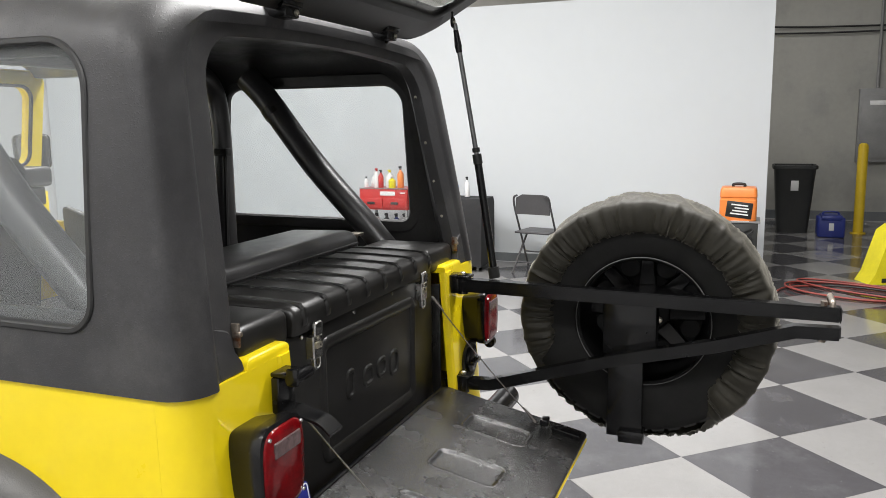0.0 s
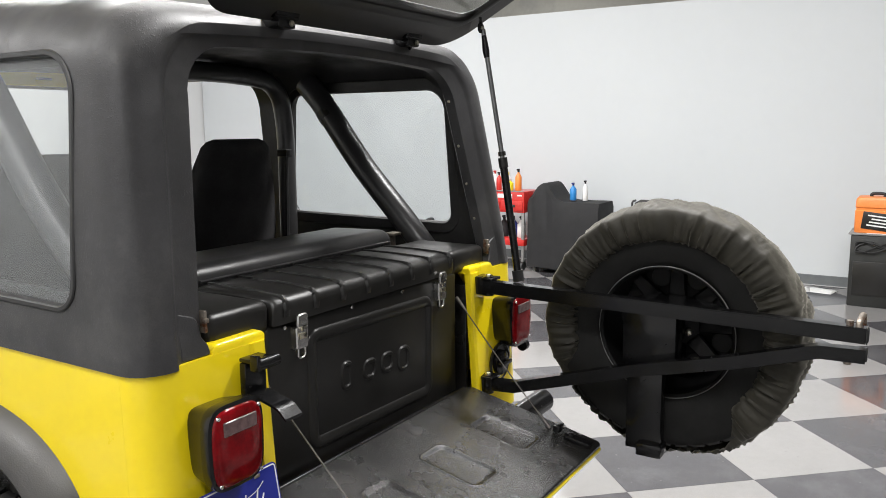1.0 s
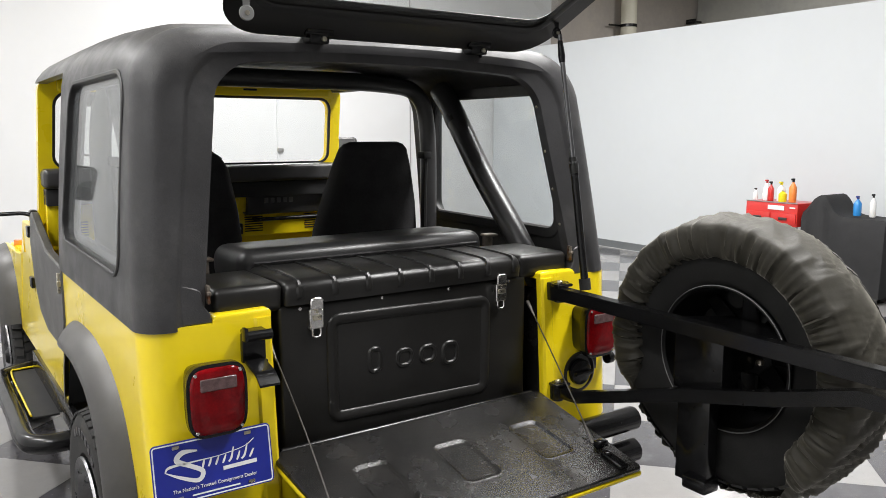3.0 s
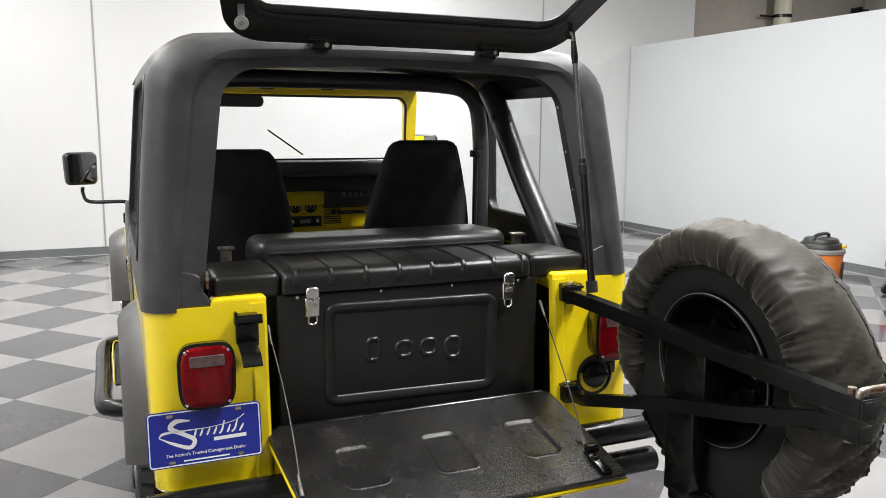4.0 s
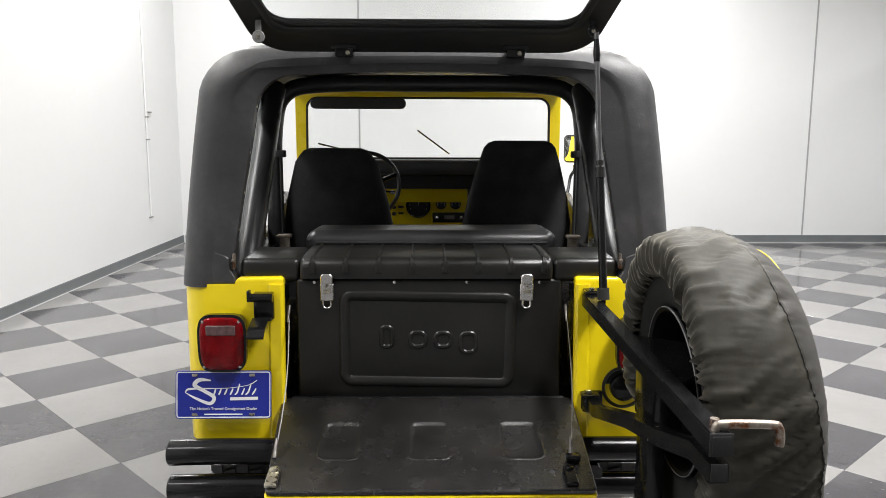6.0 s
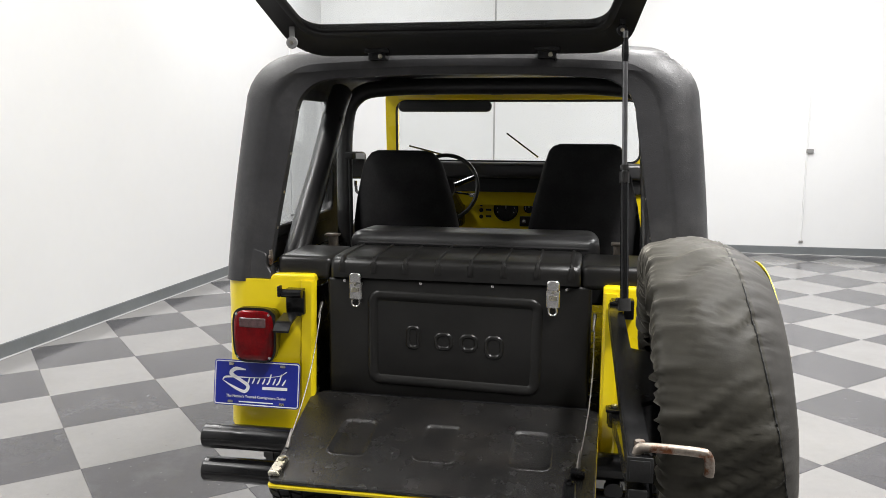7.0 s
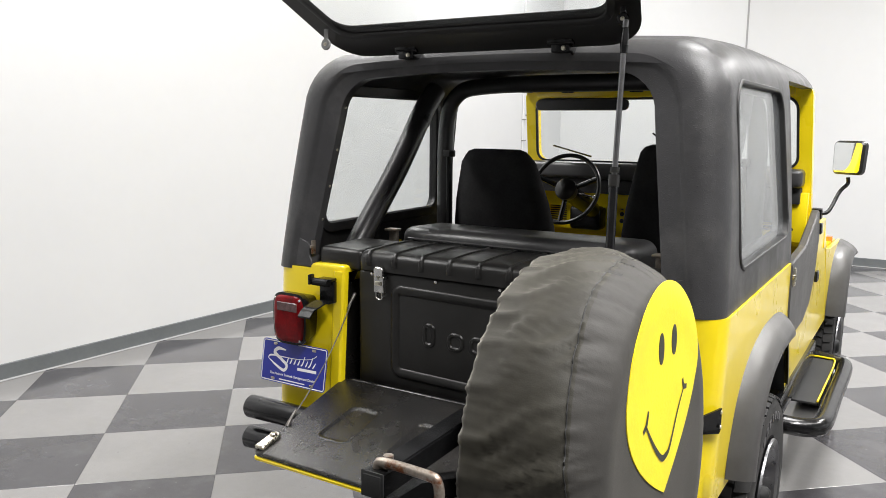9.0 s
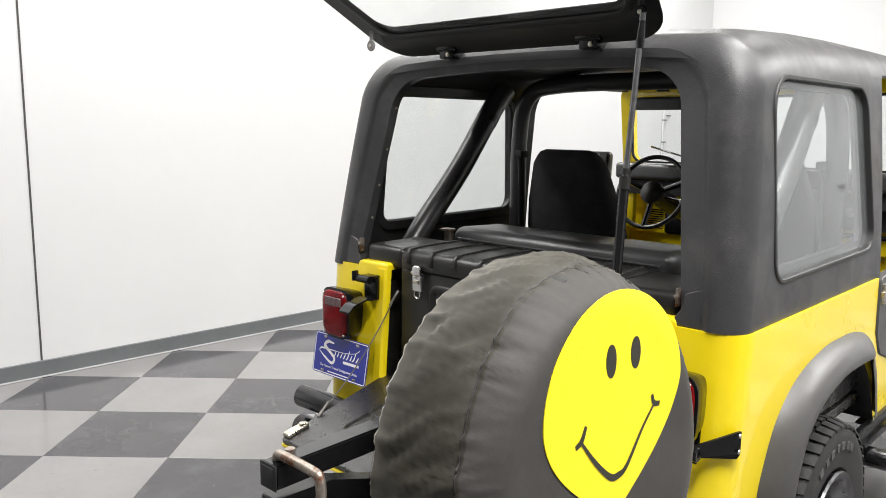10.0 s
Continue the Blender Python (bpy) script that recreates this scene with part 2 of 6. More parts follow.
def tube(bm, points, radius, n=14, caps=True, square=False, radii=None):
    """A round or square tube along points."""
    pts = [Vector(p) for p in points]
    rows, side = [], None
    for i, p in enumerate(pts):
        d = (pts[min(i + 1, len(pts) - 1)] - pts[max(i - 1, 0)]).normalized()
        if side is None:
            side = d.cross(Vector((0, 0, 1)))
            if side.length < 0.05:
                side = d.cross(Vector((1, 0, 0)))
        side = (side - d * side.dot(d)).normalized()
        up = side.cross(d)
        r = radii[i] if radii else radius
        if square:
            rows.append([p + side * (a * r) + up * (b * r) for a, b in ((-1, -1), (-1, 1), (1, 1), (1, -1))])
        else:
            rows.append([p + (side * math.cos(k * math.tau / n) + up * math.sin(k * math.tau / n)) * r for k in range(n)])
    return loft(bm, rows, True, caps)


def smooth_line(points, steps=6):
    """A Catmull-Rom line through points."""
    p = [Vector(q) for q in points]
    p = [p[0] * 2 - p[1]] + p + [p[-1] * 2 - p[-2]]
    out = []
    for i in range(1, len(p) - 2):
        for k in range(steps):
            t = k / steps
            a, b, c, d = p[i - 1], p[i], p[i + 1], p[i + 2]
            out.append(0.5 * ((2 * b) + (c - a) * t + (2 * a - 5 * b + 4 * c - d) * t * t + (3 * b - a - 3 * c + d) * t ** 3))
    return out + [p[-2]]


def rounded(corners, radius, seg=6):
    """A polygon of 2D corners with its corners rounded; radius one number or one per corner."""
    out, n = [], len(corners)
    for i in range(n):
        p, a, b = (Vector(corners[k % n]) for k in (i, i - 1, i + 1))
        r = radius[i] if isinstance(radius, (list, tuple)) else radius
        if r <= 0:
            out.append(tuple(p))
            continue
        u, w = (a - p).normalized(), (b - p).normalized()
        half = u.angle(w) / 2
        d = min(r / math.tan(half), 0.49 * (a - p).length, 0.49 * (b - p).length)
        r2 = d * math.tan(half)
        centre = p + (u + w).normalized() * (r2 / math.sin(half))
        s, e = p + u * d - centre, p + w * d - centre
        turn = s.angle_signed(e)
        for k in range(seg + 1):
            a2 = turn * k / seg
            c, si = math.cos(a2), -math.sin(a2)
            out.append((centre.x + s.x * c - s.y * si, centre.y + s.x * si + s.y * c))
    return out


def offset_loop(pts, d):
    """A closed 2D loop moved inwards (towards its centroid side) by d along its normals."""
    n = len(pts)
    area = sum(pts[i][0] * pts[(i + 1) % n][1] - pts[(i + 1) % n][0] * pts[i][1] for i in range(n))
    s = 1 if area > 0 else -1
    out = []
    for i in range(n):
        a, b = Vector(pts[i - 1]), Vector(pts[(i + 1) % n])
        t = (b - a).normalized()
        out.append((pts[i][0] - t.y * d * s, pts[i][1] + t.x * d * s))
    return out


def prism(bm, pts, put, depth0, depth1, bevel=0.0):
    """2D loop pts swept from depth0 to depth1; put(u, v, depth) gives the place in space."""
    if bevel:
        inner = offset_loop(pts, bevel)
        s = 1 if depth1 > depth0 else -1
        rows = [(inner, depth0), (pts, depth0 + s * bevel), (pts, depth1 - s * bevel), (inner, depth1)]
    else:
        rows = [(pts, depth0), (pts, depth1)]
    return loft(bm, [[put(u, v, d) for u, v in p] for p, d in rows])


def ring(bm, outer, inner, put, d0, d1, bevel=0.0):
    """A flat frame between two loops of equal length, from depth d0 to d1, with its edges eased."""
    s = 1 if d1 > d0 else -1
    b = bevel
    o2, i2 = (offset_loop(outer, b), offset_loop(inner, -b)) if b else (outer, inner)
    seq = [(outer, d0), (outer, d1 - s * b)] + ([(o2, d1)] if b else []) + ([(i2, d1)] if b else []) + [(inner, d1 - s * b), (inner, d0)]
    rings = [loop_verts(bm, [put(u, v, d) for u, v in p]) for p, d in seq]
    for a, c in zip(rings, rings[1:] + rings[:1]):
        bridge(bm, a, c)


def lathe(bm, profile, put, n=48, caps=True):
    """profile of (axial, radius) turned round; put(axial, a, b) gives the place."""
    rows = [[put(x, r * math.cos(k * math.tau / n), r * math.sin(k * math.tau / n)) for k in range(n)] for x, r in profile]
    return loft(bm, rows, True, caps)


def baked(ob):
    """Replaces ob's mesh by the mesh that its modifiers give."""
    bpy.context.view_layer.update()
    done = bpy.data.meshes.new_from_object(ob.evaluated_get(bpy.context.evaluated_depsgraph_get()))
    ob.modifiers.clear()
    old, ob.data = ob.data, done
    done.name = old.name
    return ob


def cut(ob, bm):
    """Cuts the solid bm out of ob."""
    mesh = bpy.data.meshes.new("cutter")
    bmesh.ops.recalc_face_normals(bm, faces=bm.faces)
    bm.to_mesh(mesh)
    bm.free()
    tool = new("cutter", mesh)
    mod = ob.modifiers.new("cut", "BOOLEAN")
    mod.operation, mod.object, mod.solver = "DIFFERENCE", tool, "EXACT"
    baked(ob)
    bpy.data.objects.remove(tool)
    return ob


def resmooth(ob, angle=38):
    ob.data.polygons.foreach_set("use_smooth", [True] * len(ob.data.polygons))
    ob.data.set_sharp_from_angle(angle=radians(angle))


def in_yz(x):
    return lambda u, v, d: Vector((x + d, u, v))


def writing(name, body, size, m, mat, parent, width=None):
    """Raised letters in Blender's own font."""
    data = bpy.data.curves.new(name, "FONT")
    data.body, data.size, data.extrude, data.align_x, data.align_y = body, size, 0.0004, "CENTER", "CENTER"
    tmp = new("lettering", data)
    bpy.context.view_layer.update()
    mesh = bpy.data.meshes.new_from_object(tmp.evaluated_get(bpy.context.evaluated_depsgraph_get()))
    bpy.data.objects.remove(tmp)
    if width:
        wide = max(v.co.x for v in mesh.vertices) - min(v.co.x for v in mesh.vertices)
        m = m @ Matrix.Diagonal((width / wide, 1, 1, 1))
    mesh.transform(m)
    mesh.materials.clear()
    return link(name, mesh, mat, parent, smooth=False)


# ---- room ----
WALL_H = 4.6
LEFT_A, LEFT_B = Vector((-3.986, -5.5)), Vector((-3.398, 8.47))
FAR_B = Vector((6.81, 8.47))
PART_H, PART_END = 2.865, -1.09


def wall_between(name, a, b, z0, z1, thick, mat, label):
    """An upright wall from a to b; its thickness lies to the left of the way from a to b."""
    bm = bmesh.new()
    a, b = Vector(a), Vector(b)
    t = (b - a).normalized()
    n = Vector((-t.y, t.x)) * thick
    loop = [a, b, b + n, a + n]
    loft(bm, [[(p.x, p.y, z) for p in loop] for z in (z0, z1)])
    ob = part(name, bm, mat, smooth=False)
    return tagged(ob, label, "wall", kind="structure")


wall_between("wall_west", LEFT_A, LEFT_B, 0, WALL_H, 0.15, WALL, "plain white painted wall of the showroom")
far_t = (FAR_B - LEFT_B).normalized()
far_out, far_turn = FAR_B + far_t * 6.0, FAR_B + far_t * 1.24
wall_between("wall_north", LEFT_B, far_turn, 0, WALL_H, 0.15, WALL, "white painted wall with thin vertical panel seams")
wall_between("wall_northeast", far_turn + Vector((0.002, 0.05)), far_out + Vector((0, 0.05)), 0, WALL_H, 0.15, TAUPE_WALL, "dull taupe painted wall of the back area")
wall_between("wall_partition", (6.87, PART_END), (6.94, 8.445), 0, PART_H, 0.13, PARTITION, "cool white partition wall lower than the ceiling")
wall_between("wall_east", (11.85, 8.45), (11.85, -6.0), 0, WALL_H, 0.15, OLIVE_WALL, "dull grey painted block wall of the back area")
# never in view: added to close the room, dark to limit bounce light
wall_between("wall_south", (12.0, -6.0), (-3.99, -6.0), 0, WALL_H, 0.15, SHADE_WALL, "unseen wall closing the room, darkened to cut bounce light")
wall_between("wall_southwest", (-4.005, -6.0), LEFT_A - Vector((0.0, 0.002)), 0, WALL_H, 0.15, WALL, "short white painted wall stub")
bm = bmesh.new()
box(bm, (-4.2, -6.3, WALL_H + 0.002), (12.2, 9.2, WALL_H + 0.15))
tagged(part("ceiling", bm, CEILING, smooth=False), "high white ceiling deck", "ceiling", kind="structure")


def skirting(a, b, side=1, height=0.105):
    """A rubber cove base along a wall, with a small foot."""
    bm = bmesh.new()
    a, b = Vector(a), Vector(b)
    t = (b - a).normalized()
    n = Vector((-t.y, t.x)) * side
    prof = [(0.0, 0.0), (0.010, 0.0), (0.008, 0.012), (0.006, 0.03), (0.005, height - 0.006), (0.0, height)]
    loft(bm, [[(p.x + n.x * o, p.y + n.y * o, z + 0.003) for o, z in prof] for p in (a, b)])
    # pale strip put in for the bright reflection along the baseboard's foot
    bead = bmesh.new()
    loft(bead, [[(p.x + n.x * o, p.y + n.y * o, z + 0.003) for o, z in ((0.008, 0.0), (0.022, 0.0), (0.019, 0.005), (0.011, 0.008))] for p in (a + t * 0.03, b - t * 0.03)])
    tagged(part("trim", bead, SEAM), "pale line painted for the glint between baseboard and floor", "trim", kind="structure")
    return tagged(part("baseboard", bm, BASE), "grey rubber cove baseboard along the wall", "baseboard", kind="structure")


skirting(LEFT_A, LEFT_B, -1)
skirting(LEFT_B + Vector((0.03, -0.003)), FAR_B, -1)
skirting((6.74, PART_END), (6.81, 8.44), 1)
skirting((11.85, -5.9), (11.85, 8.3), 1, 0.15)

# a cream downpipe strapped to the taupe wall above the partition
bm = bmesh.new()
PIPE = Vector((9.76, 8.30))
tube(bm, [(PIPE.x, PIPE.y, 0.02), (PIPE.x, PIPE.y, WALL_H - 0.01)], 0.14, 20)
tagged(part("downpipe", bm, CREAM), "cream painted downpipe strapped to the taupe wall", "pipe", kind="structure")
for z in (1.2, 3.48):
    bm = bmesh.new()
    lathe(bm, [(z - 0.025, 0.141), (z - 0.025, 0.152), (z + 0.025, 0.152), (z + 0.025, 0.141)], lambda a, p, q: Vector((PIPE.x + p, PIPE.y + q, a)), 24)
    tube(bm, [(PIPE.x - 0.36, PIPE.y + 0.13, z + 0.01), (PIPE.x + 0.30, PIPE.y + 0.13, z + 0.01)], 0.018, 8)
    tagged(part("pipe_clamp", bm, STEEL_BLACK), "dark steel strap round the downpipe", "clamp", kind="structure")
bm = bmesh.new()
tube(bm, [(11.42, 8.32, 3.70), (11.80, 8.32, 3.70)], 0.02, 8)
box(bm, (11.58, 8.30, 3.66), (11.64, 8.50, 3.75), 0.006)
tagged(part("pipe_clamp", bm, STEEL_BLACK), "dark steel bracket on the taupe wall", "clamp", kind="structure")

# thin upright seams and a small conduit on the white walls
def seam(p, z0, z1, wide, mat, name="trim", label="thin grey vertical panel seam on a white wall", normal=(0, -1)):
    bm = bmesh.new()
    n = Vector(normal)
    t = Vector((-n.y, n.x))
    q = Vector(p)
    loop = [q - t * wide / 2, q + t * wide / 2, q + t * wide / 2 + n * 0.004, q - t * wide / 2 + n * 0.004]
    loft(bm, [[(c.x, c.y, z) for c in loop] for z in (z0, z1)])
    return tagged(part(name, bm, mat, smooth=False), label, "panel seam", kind="structure")


def on_far(x):
    k = (x - LEFT_B.x) / (FAR_B.x - LEFT_B.x)
    return LEFT_B.lerp(FAR_B, k)


def on_left(y):
    k = (y - LEFT_A.y) / (LEFT_B.y - LEFT_A.y)
    return LEFT_A.lerp(LEFT_B, k)


far_n = Vector(((FAR_B - LEFT_B).y, -(FAR_B - LEFT_B).x)).normalized()
left_n = Vector(((LEFT_B - LEFT_A).y, -(LEFT_B - LEFT_A).x)).normalized()
for sx in (-0.96, 5.22):
    seam(on_far(sx), 0.11, WALL_H, 0.022, SEAM, normal=far_n)
# a thin conduit with clips on the west wall, and a small latch on the far wall
bm = bmesh.new()
q = on_left(7.33)
tube(bm, [(q.x + 0.012, q.y, 0.50), (q.x + 0.012, q.y, WALL_H - 0.01)], 0.011, 10)
tagged(part("conduit", bm, WALL), "thin white painted conduit clipped to the wall", "conduit", kind="structure")
for z, dy in ((0.485, 0.0), (1.43, 0.03), (1.70, 0.03), (1.757, 0.13)):
    bm = bmesh.new()
    box(bm, (q.x + 0.001, q.y + dy - 0.045, z - 0.008), (q.x + 0.026, q.y + dy + 0.045, z + 0.008), 0.003)
    tagged(part("trim", bm, GREY_STEEL), "small grey conduit clip on the wall", "clip", kind="structure")
q = on_far(3.06)
bm = bmesh.new()
tube(bm, [(q.x, q.y - 0.010, 0.19), (q.x, q.y - 0.010, WALL_H - 0.01)], 0.009, 10)
tagged(part("conduit", bm, WALL), "thin white painted conduit clipped to the wall", "conduit", kind="structure")
bm = bmesh.new()
box(bm, (q.x - 0.01, q.y - 0.035, 1.315), (q.x + 0.075, q.y - 0.003, 1.370), 0.008)
tagged(part("trim", bm, GREY_STEEL), "small grey latch on the wall", "latch", kind="structure")
bm = bmesh.new()
box(bm, (q.x - 0.025, q.y - 0.022, 0.16), (q.x + 0.025, q.y - 0.003, 0.19), 0.004)
tagged(part("trim", bm, GREY_STEEL), "small grey conduit clip on the wall", "clip", kind="structure")
seam(on_left(0.0), 0.11, WALL_H, 0.011, SEAM_DARK, normal=left_n, label="narrow dark gap between two white wall panels")

# ---- floor ----
bm = bmesh.new()
box(bm, (-4.1, -6.2, -0.20), (12.1, 9.1, -0.004))
FLOOR = tagged(part("floor", bm, SLAB, smooth=False), "checkerboard of light and dark grey vinyl tiles", "floor", kind="structure")
TILE, TILE_O, TILE_A = 0.6096, Vector((-2.4555, 0.3969)), radians(42.6)
TU = Vector((math.cos(TILE_A), math.sin(TILE_A)))
TV = Vector((-TU.y, TU.x))


def tile_shape(bm, m, gap=0.0006, ease=0.0012):
    h = TILE / 2 - gap
    low = [(-h, -h), (h, -h), (h, h), (-h, h)]
    rows = [[m @ Vector((x, y, -0.004)) for x, y in low], [m @ Vector((x, y, -0.0008)) for x, y in low],
            [m @ Vector((x - math.copysign(ease, x), y - math.copysign(ease, y), 0.0)) for x, y in low]]
    rings = [loop_verts(bm, r) for r in rows]
    bridge(bm, rings[0], rings[1])
    bridge(bm, rings[1], rings[2])
    bm.faces.new(rings[2])


def tiles():
    """The tiles round the car are pieces of their own, the farther ones are joined."""
    near, far = [], []
    for i in range(-16, 22):
        for j in range(-24, 16):
            c = TILE_O + TU * (TILE * (i + 0.5)) + TV * (TILE * (j + 0.5))
            if -4.1 < c.x < 12.0 and -6.1 < c.y < 9.0:
                d = (c - Vector((0.4, 0.8))).length
                near.append((d, i, j, c))
    near.sort(key=lambda q: q[0])
    near, far = near[:300], near[300:]
    shapes = []
    for mat in (TILE_DARK, TILE_LIGHT):
        bm = bmesh.new()
        tile_shape(bm, Matrix.Identity(4))
        mesh = bpy.data.meshes.new("tile")
        bm.to_mesh(mesh)
        bm.free()
        mesh.materials.append(mat)
        shapes.append(mesh)
    for _, i, j, c in near:
        ob = new("tile", shapes[(i + j) % 2])
        ob.parent = FLOOR
        ob.matrix_basis = pose(c.x, c.y, 0, 0, 0, 42.6 + 90 * ((i * 7 + j * 3) % 4))
    for odd, mat in ((0, TILE_DARK), (1, TILE_LIGHT)):
        bm = bmesh.new()
        for _, i, j, c in far:
            if (i + j) % 2 == odd:
                tile_shape(bm, pose(c.x, c.y, 0, 0, 0, 42.6))
        ob = part("far_tiles", bm, mat, FLOOR, smooth=False)
        tagged(ob, kind="stuff")


# ---- the vehicle ----
XC = -0.022          # middle of the car
CAR = thing("off_road_vehicle", "yellow open four-wheel-drive car with black hardtop, liftgate raised and tailgate down", "car")


def rear_y(z):
    """The rear face of the tub, a little forward at its top."""
    return 0.040 - 0.07 * (1.13 - z)


def side_x(z):
    """Half the width of body and hardtop at a height."""
    if z < 1.13:
        return 0.806 - 0.02 * (1.13 - z)
    return 0.806 - 0.060 * (z - 1.13)


# tub: side panels with wheel openings, corner panels, floor
ARCH = [(0.32, 0.55), (0.36, 0.78), (0.50, 0.92), (0.755, 0.955), (0.97, 0.92), (1.16, 0.80), (1.29, 0.58)]


def tub_side(s):
    bm = bmesh.new()
    zb = 0.585
    arch = smooth_line([(y, z, 0) for y, z in [(0.325, zb)] + ARCH[1:-1] + [(1.285, zb)]], 5)
    outline = [(0.1203, 1.13), (0.1203, zb)] + [(p.x, p.y) for p in arch] + [
        (1.34, zb), (2.06, zb), (2.06, 1.20), (1.99, 1.20), (1.97, 1.14), (1.93, 0.96), (1.83, 0.85), (1.66, 0.80),
        (1.40, 0.80), (1.27, 0.84), (1.205, 0.93), (1.175, 1.13)]
    face = [Vector((XC + s * side_x(z), y, z)) for y, z in outline]
    inner = [p - Vector((s * 0.025, 0, 0)) for p in face]
    loft(bm, [face, inner])
    bmesh.ops.triangulate(bm, faces=[f for f in bm.faces if len(f.verts) > 4])
    return part("side_panel", bm, YELLOW, CAR, angle=30)


def tub_corner(s):
    """The rounded corner post between side and tailgate opening, with its raised inner edge."""
    bm = bmesh.new()
    zs = [0.60, 0.615, 0.7, 0.8, 0.9, 1.0, 1.10, 1.124, 1.13]
    inner_x = 0.473
    rows = []
    for z in zs:
        w, y0 = side_x(z), rear_y(z)
        r = 0.078
        tuck = 0.02 if z in (0.60,) else 0.0
        line = [(w, 0.12), (w, y0 + r)]
        for k in range(1, 7):
            a = k / 6 * math.pi / 2
            line.append((w - r + r * math.cos(a), y0 + r - r * math.sin(a)))
        line += [(w - 0.12, y0), (inner_x + 0.05, y0), (inner_x + 0.043, y0 - 0.006), (inner_x + 0.010, y0 - 0.006), (inner_x + 0.002, y0),
                 (inner_x, y0 + 0.006), (inner_x, y0 + 0.020), (inner_x + 0.004, y0 + 0.020), (inner_x + 0.006, y0 + 0.012),
                 (w - r, y0 + 0.012), (w - 0.012, y0 + r), (w - 0.012, 0.12)]
        rows.append([Vector((XC + s * x, y + tuck, z)) for x, y in line])
    loft(bm, rows)
    bmesh.ops.triangulate(bm, faces=[f for f in bm.faces if len(f.verts) > 4])
    ob = part("corner_panel", bm, YELLOW, CAR, angle=32)
    # step up towards the opening, where the rail of the tub is turned over
    bm = bmesh.new()
    prof = [(0.474, 1.128), (0.474, 1.145), (0.478, 1.150), (0.486, 1.153), (0.612, 1.151), (0.622, 1.147), (0.628, 1.139), (0.630, 1.128)]
    loft(bm, [[Vector((XC + s * x, rear_y(1.15) + d, min(z, 1.153 - k))) for x, z in prof] for d, k in ((-0.0008, 0.012), (0.0012, 0.005), (0.005, 0.001), (0.009, 0.0), (0.055, 0.0))])
    part("rail_end", bm, YELLOW, ob)
    return ob


def flat_panel(name, lo, hi, mat, parent, bevel=0.004, label=""):
    bm = bmesh.new()
    box(bm, lo, hi, bevel)
    return part(name, bm, mat, parent, label)


for s in (-1, 1):
    tub_side(s)
    tub_corner(s)
flat_panel("bed_floor", (XC - 0.76, 0.06, 0.66), (XC + 0.76, 2.05, 0.70), LINER, CAR)
for s in (-1, 1):
    # inner wheel boxes and the top rail of the tub
    lo, hi = sorted((XC + s * 0.50, XC + s * 0.765))
    flat_panel("wheel_box", (lo, 0.30, 0.705), (hi, 1.24, 0.99), LINER, CAR, 0.03)
    lo, hi = sorted((XC + s * 0.665, XC + s * 0.768))
    lo2, hi2 = sorted((XC + s * 0.500, XC + s * 0.512))
    flat_panel("bed_side", (lo2, 0.070, 0.705), (hi2, 0.30, 1.085), LINER, CAR, 0.003)
    flat_panel("top_rail", (lo, 0.13, 1.085), (hi, 1.168, 1.126), LINER, CAR, 0.01)
flat_panel("rear_sill", (XC - 0.47, 0.012, 0.60), (XC + 0.47, 0.058, 0.735), YELLOW, CAR, 0.006)


for s in (-1, 1):
    bm = bmesh.new()
    arch = smooth_line([(y, z, 0) for y, z in [(0.318, 0.585)] + ARCH[1:-1] + [(1.292, 0.585)]], 5)
    rows = [[Vector((XC + s * x, 0.765 + (p.x - 0.765) * k, 0.585 + (p.y - 0.585) * k)) for p in arch] for x, k in ((0.803, 0.984), (0.50, 0.984), (0.50, 1.02), (0.772, 1.02))]
    loft(bm, rows + rows[:1], closed=False, caps=False)
    part("wheel_housing", bm, DARK, CAR)


# fender flares
def flare(s, y_mid, long=1.0, wide=1.0):
    bm = bmesh.new()
    path = [(-0.535, 0.615), (-0.512, 0.70), (-0.440, 0.838), (-0.310, 0.932), (-0.120, 0.978), (0.040, 0.984), (0.200, 0.974), (0.355, 0.930), (0.480, 0.810), (0.545, 0.63)]
    line = smooth_line([(y * long, z, 0) for y, z in path], 5)
    rows = []
    for i, p in enumerate(line):
        a, b = line[max(i - 1, 0)], line[min(i + 1, len(line) - 1)]
        t = (b - a).normalized()
        n = Vector((-t.y, t.x))        # outwards from the wheel
        prof = [(0.0, 0.006), (0.012, 0.001), (0.036, -0.009), (0.066, -0.028), (0.086, -0.049), (0.094, -0.066), (0.091, -0.075), (0.081, -0.070), (0.070, -0.052), (0.040, -0.036), (0.0, -0.030)]
        u = max(0.0, min(1.0, (p.x - 0.16) / 0.32))
        w = wide * (1 - 0.68 * u * u * (3 - 2 * u))
        rows.append([Vector((XC + s * (side_x(0.9) - 0.004 + x * w), y_mid + p.x + n.x * o, p.y + n.y * o)) for x, o in prof])
    loft(bm, rows)
    return part("fender_flare", bm, FLARE, CAR, "dark grey plastic wheel arch flare", angle=50)


AXLE_R, AXLE_F, TYRE_R, TYRE_W = 0.765, 3.13, 0.376, 0.205
AXLE_Z = TYRE_R - 0.0344


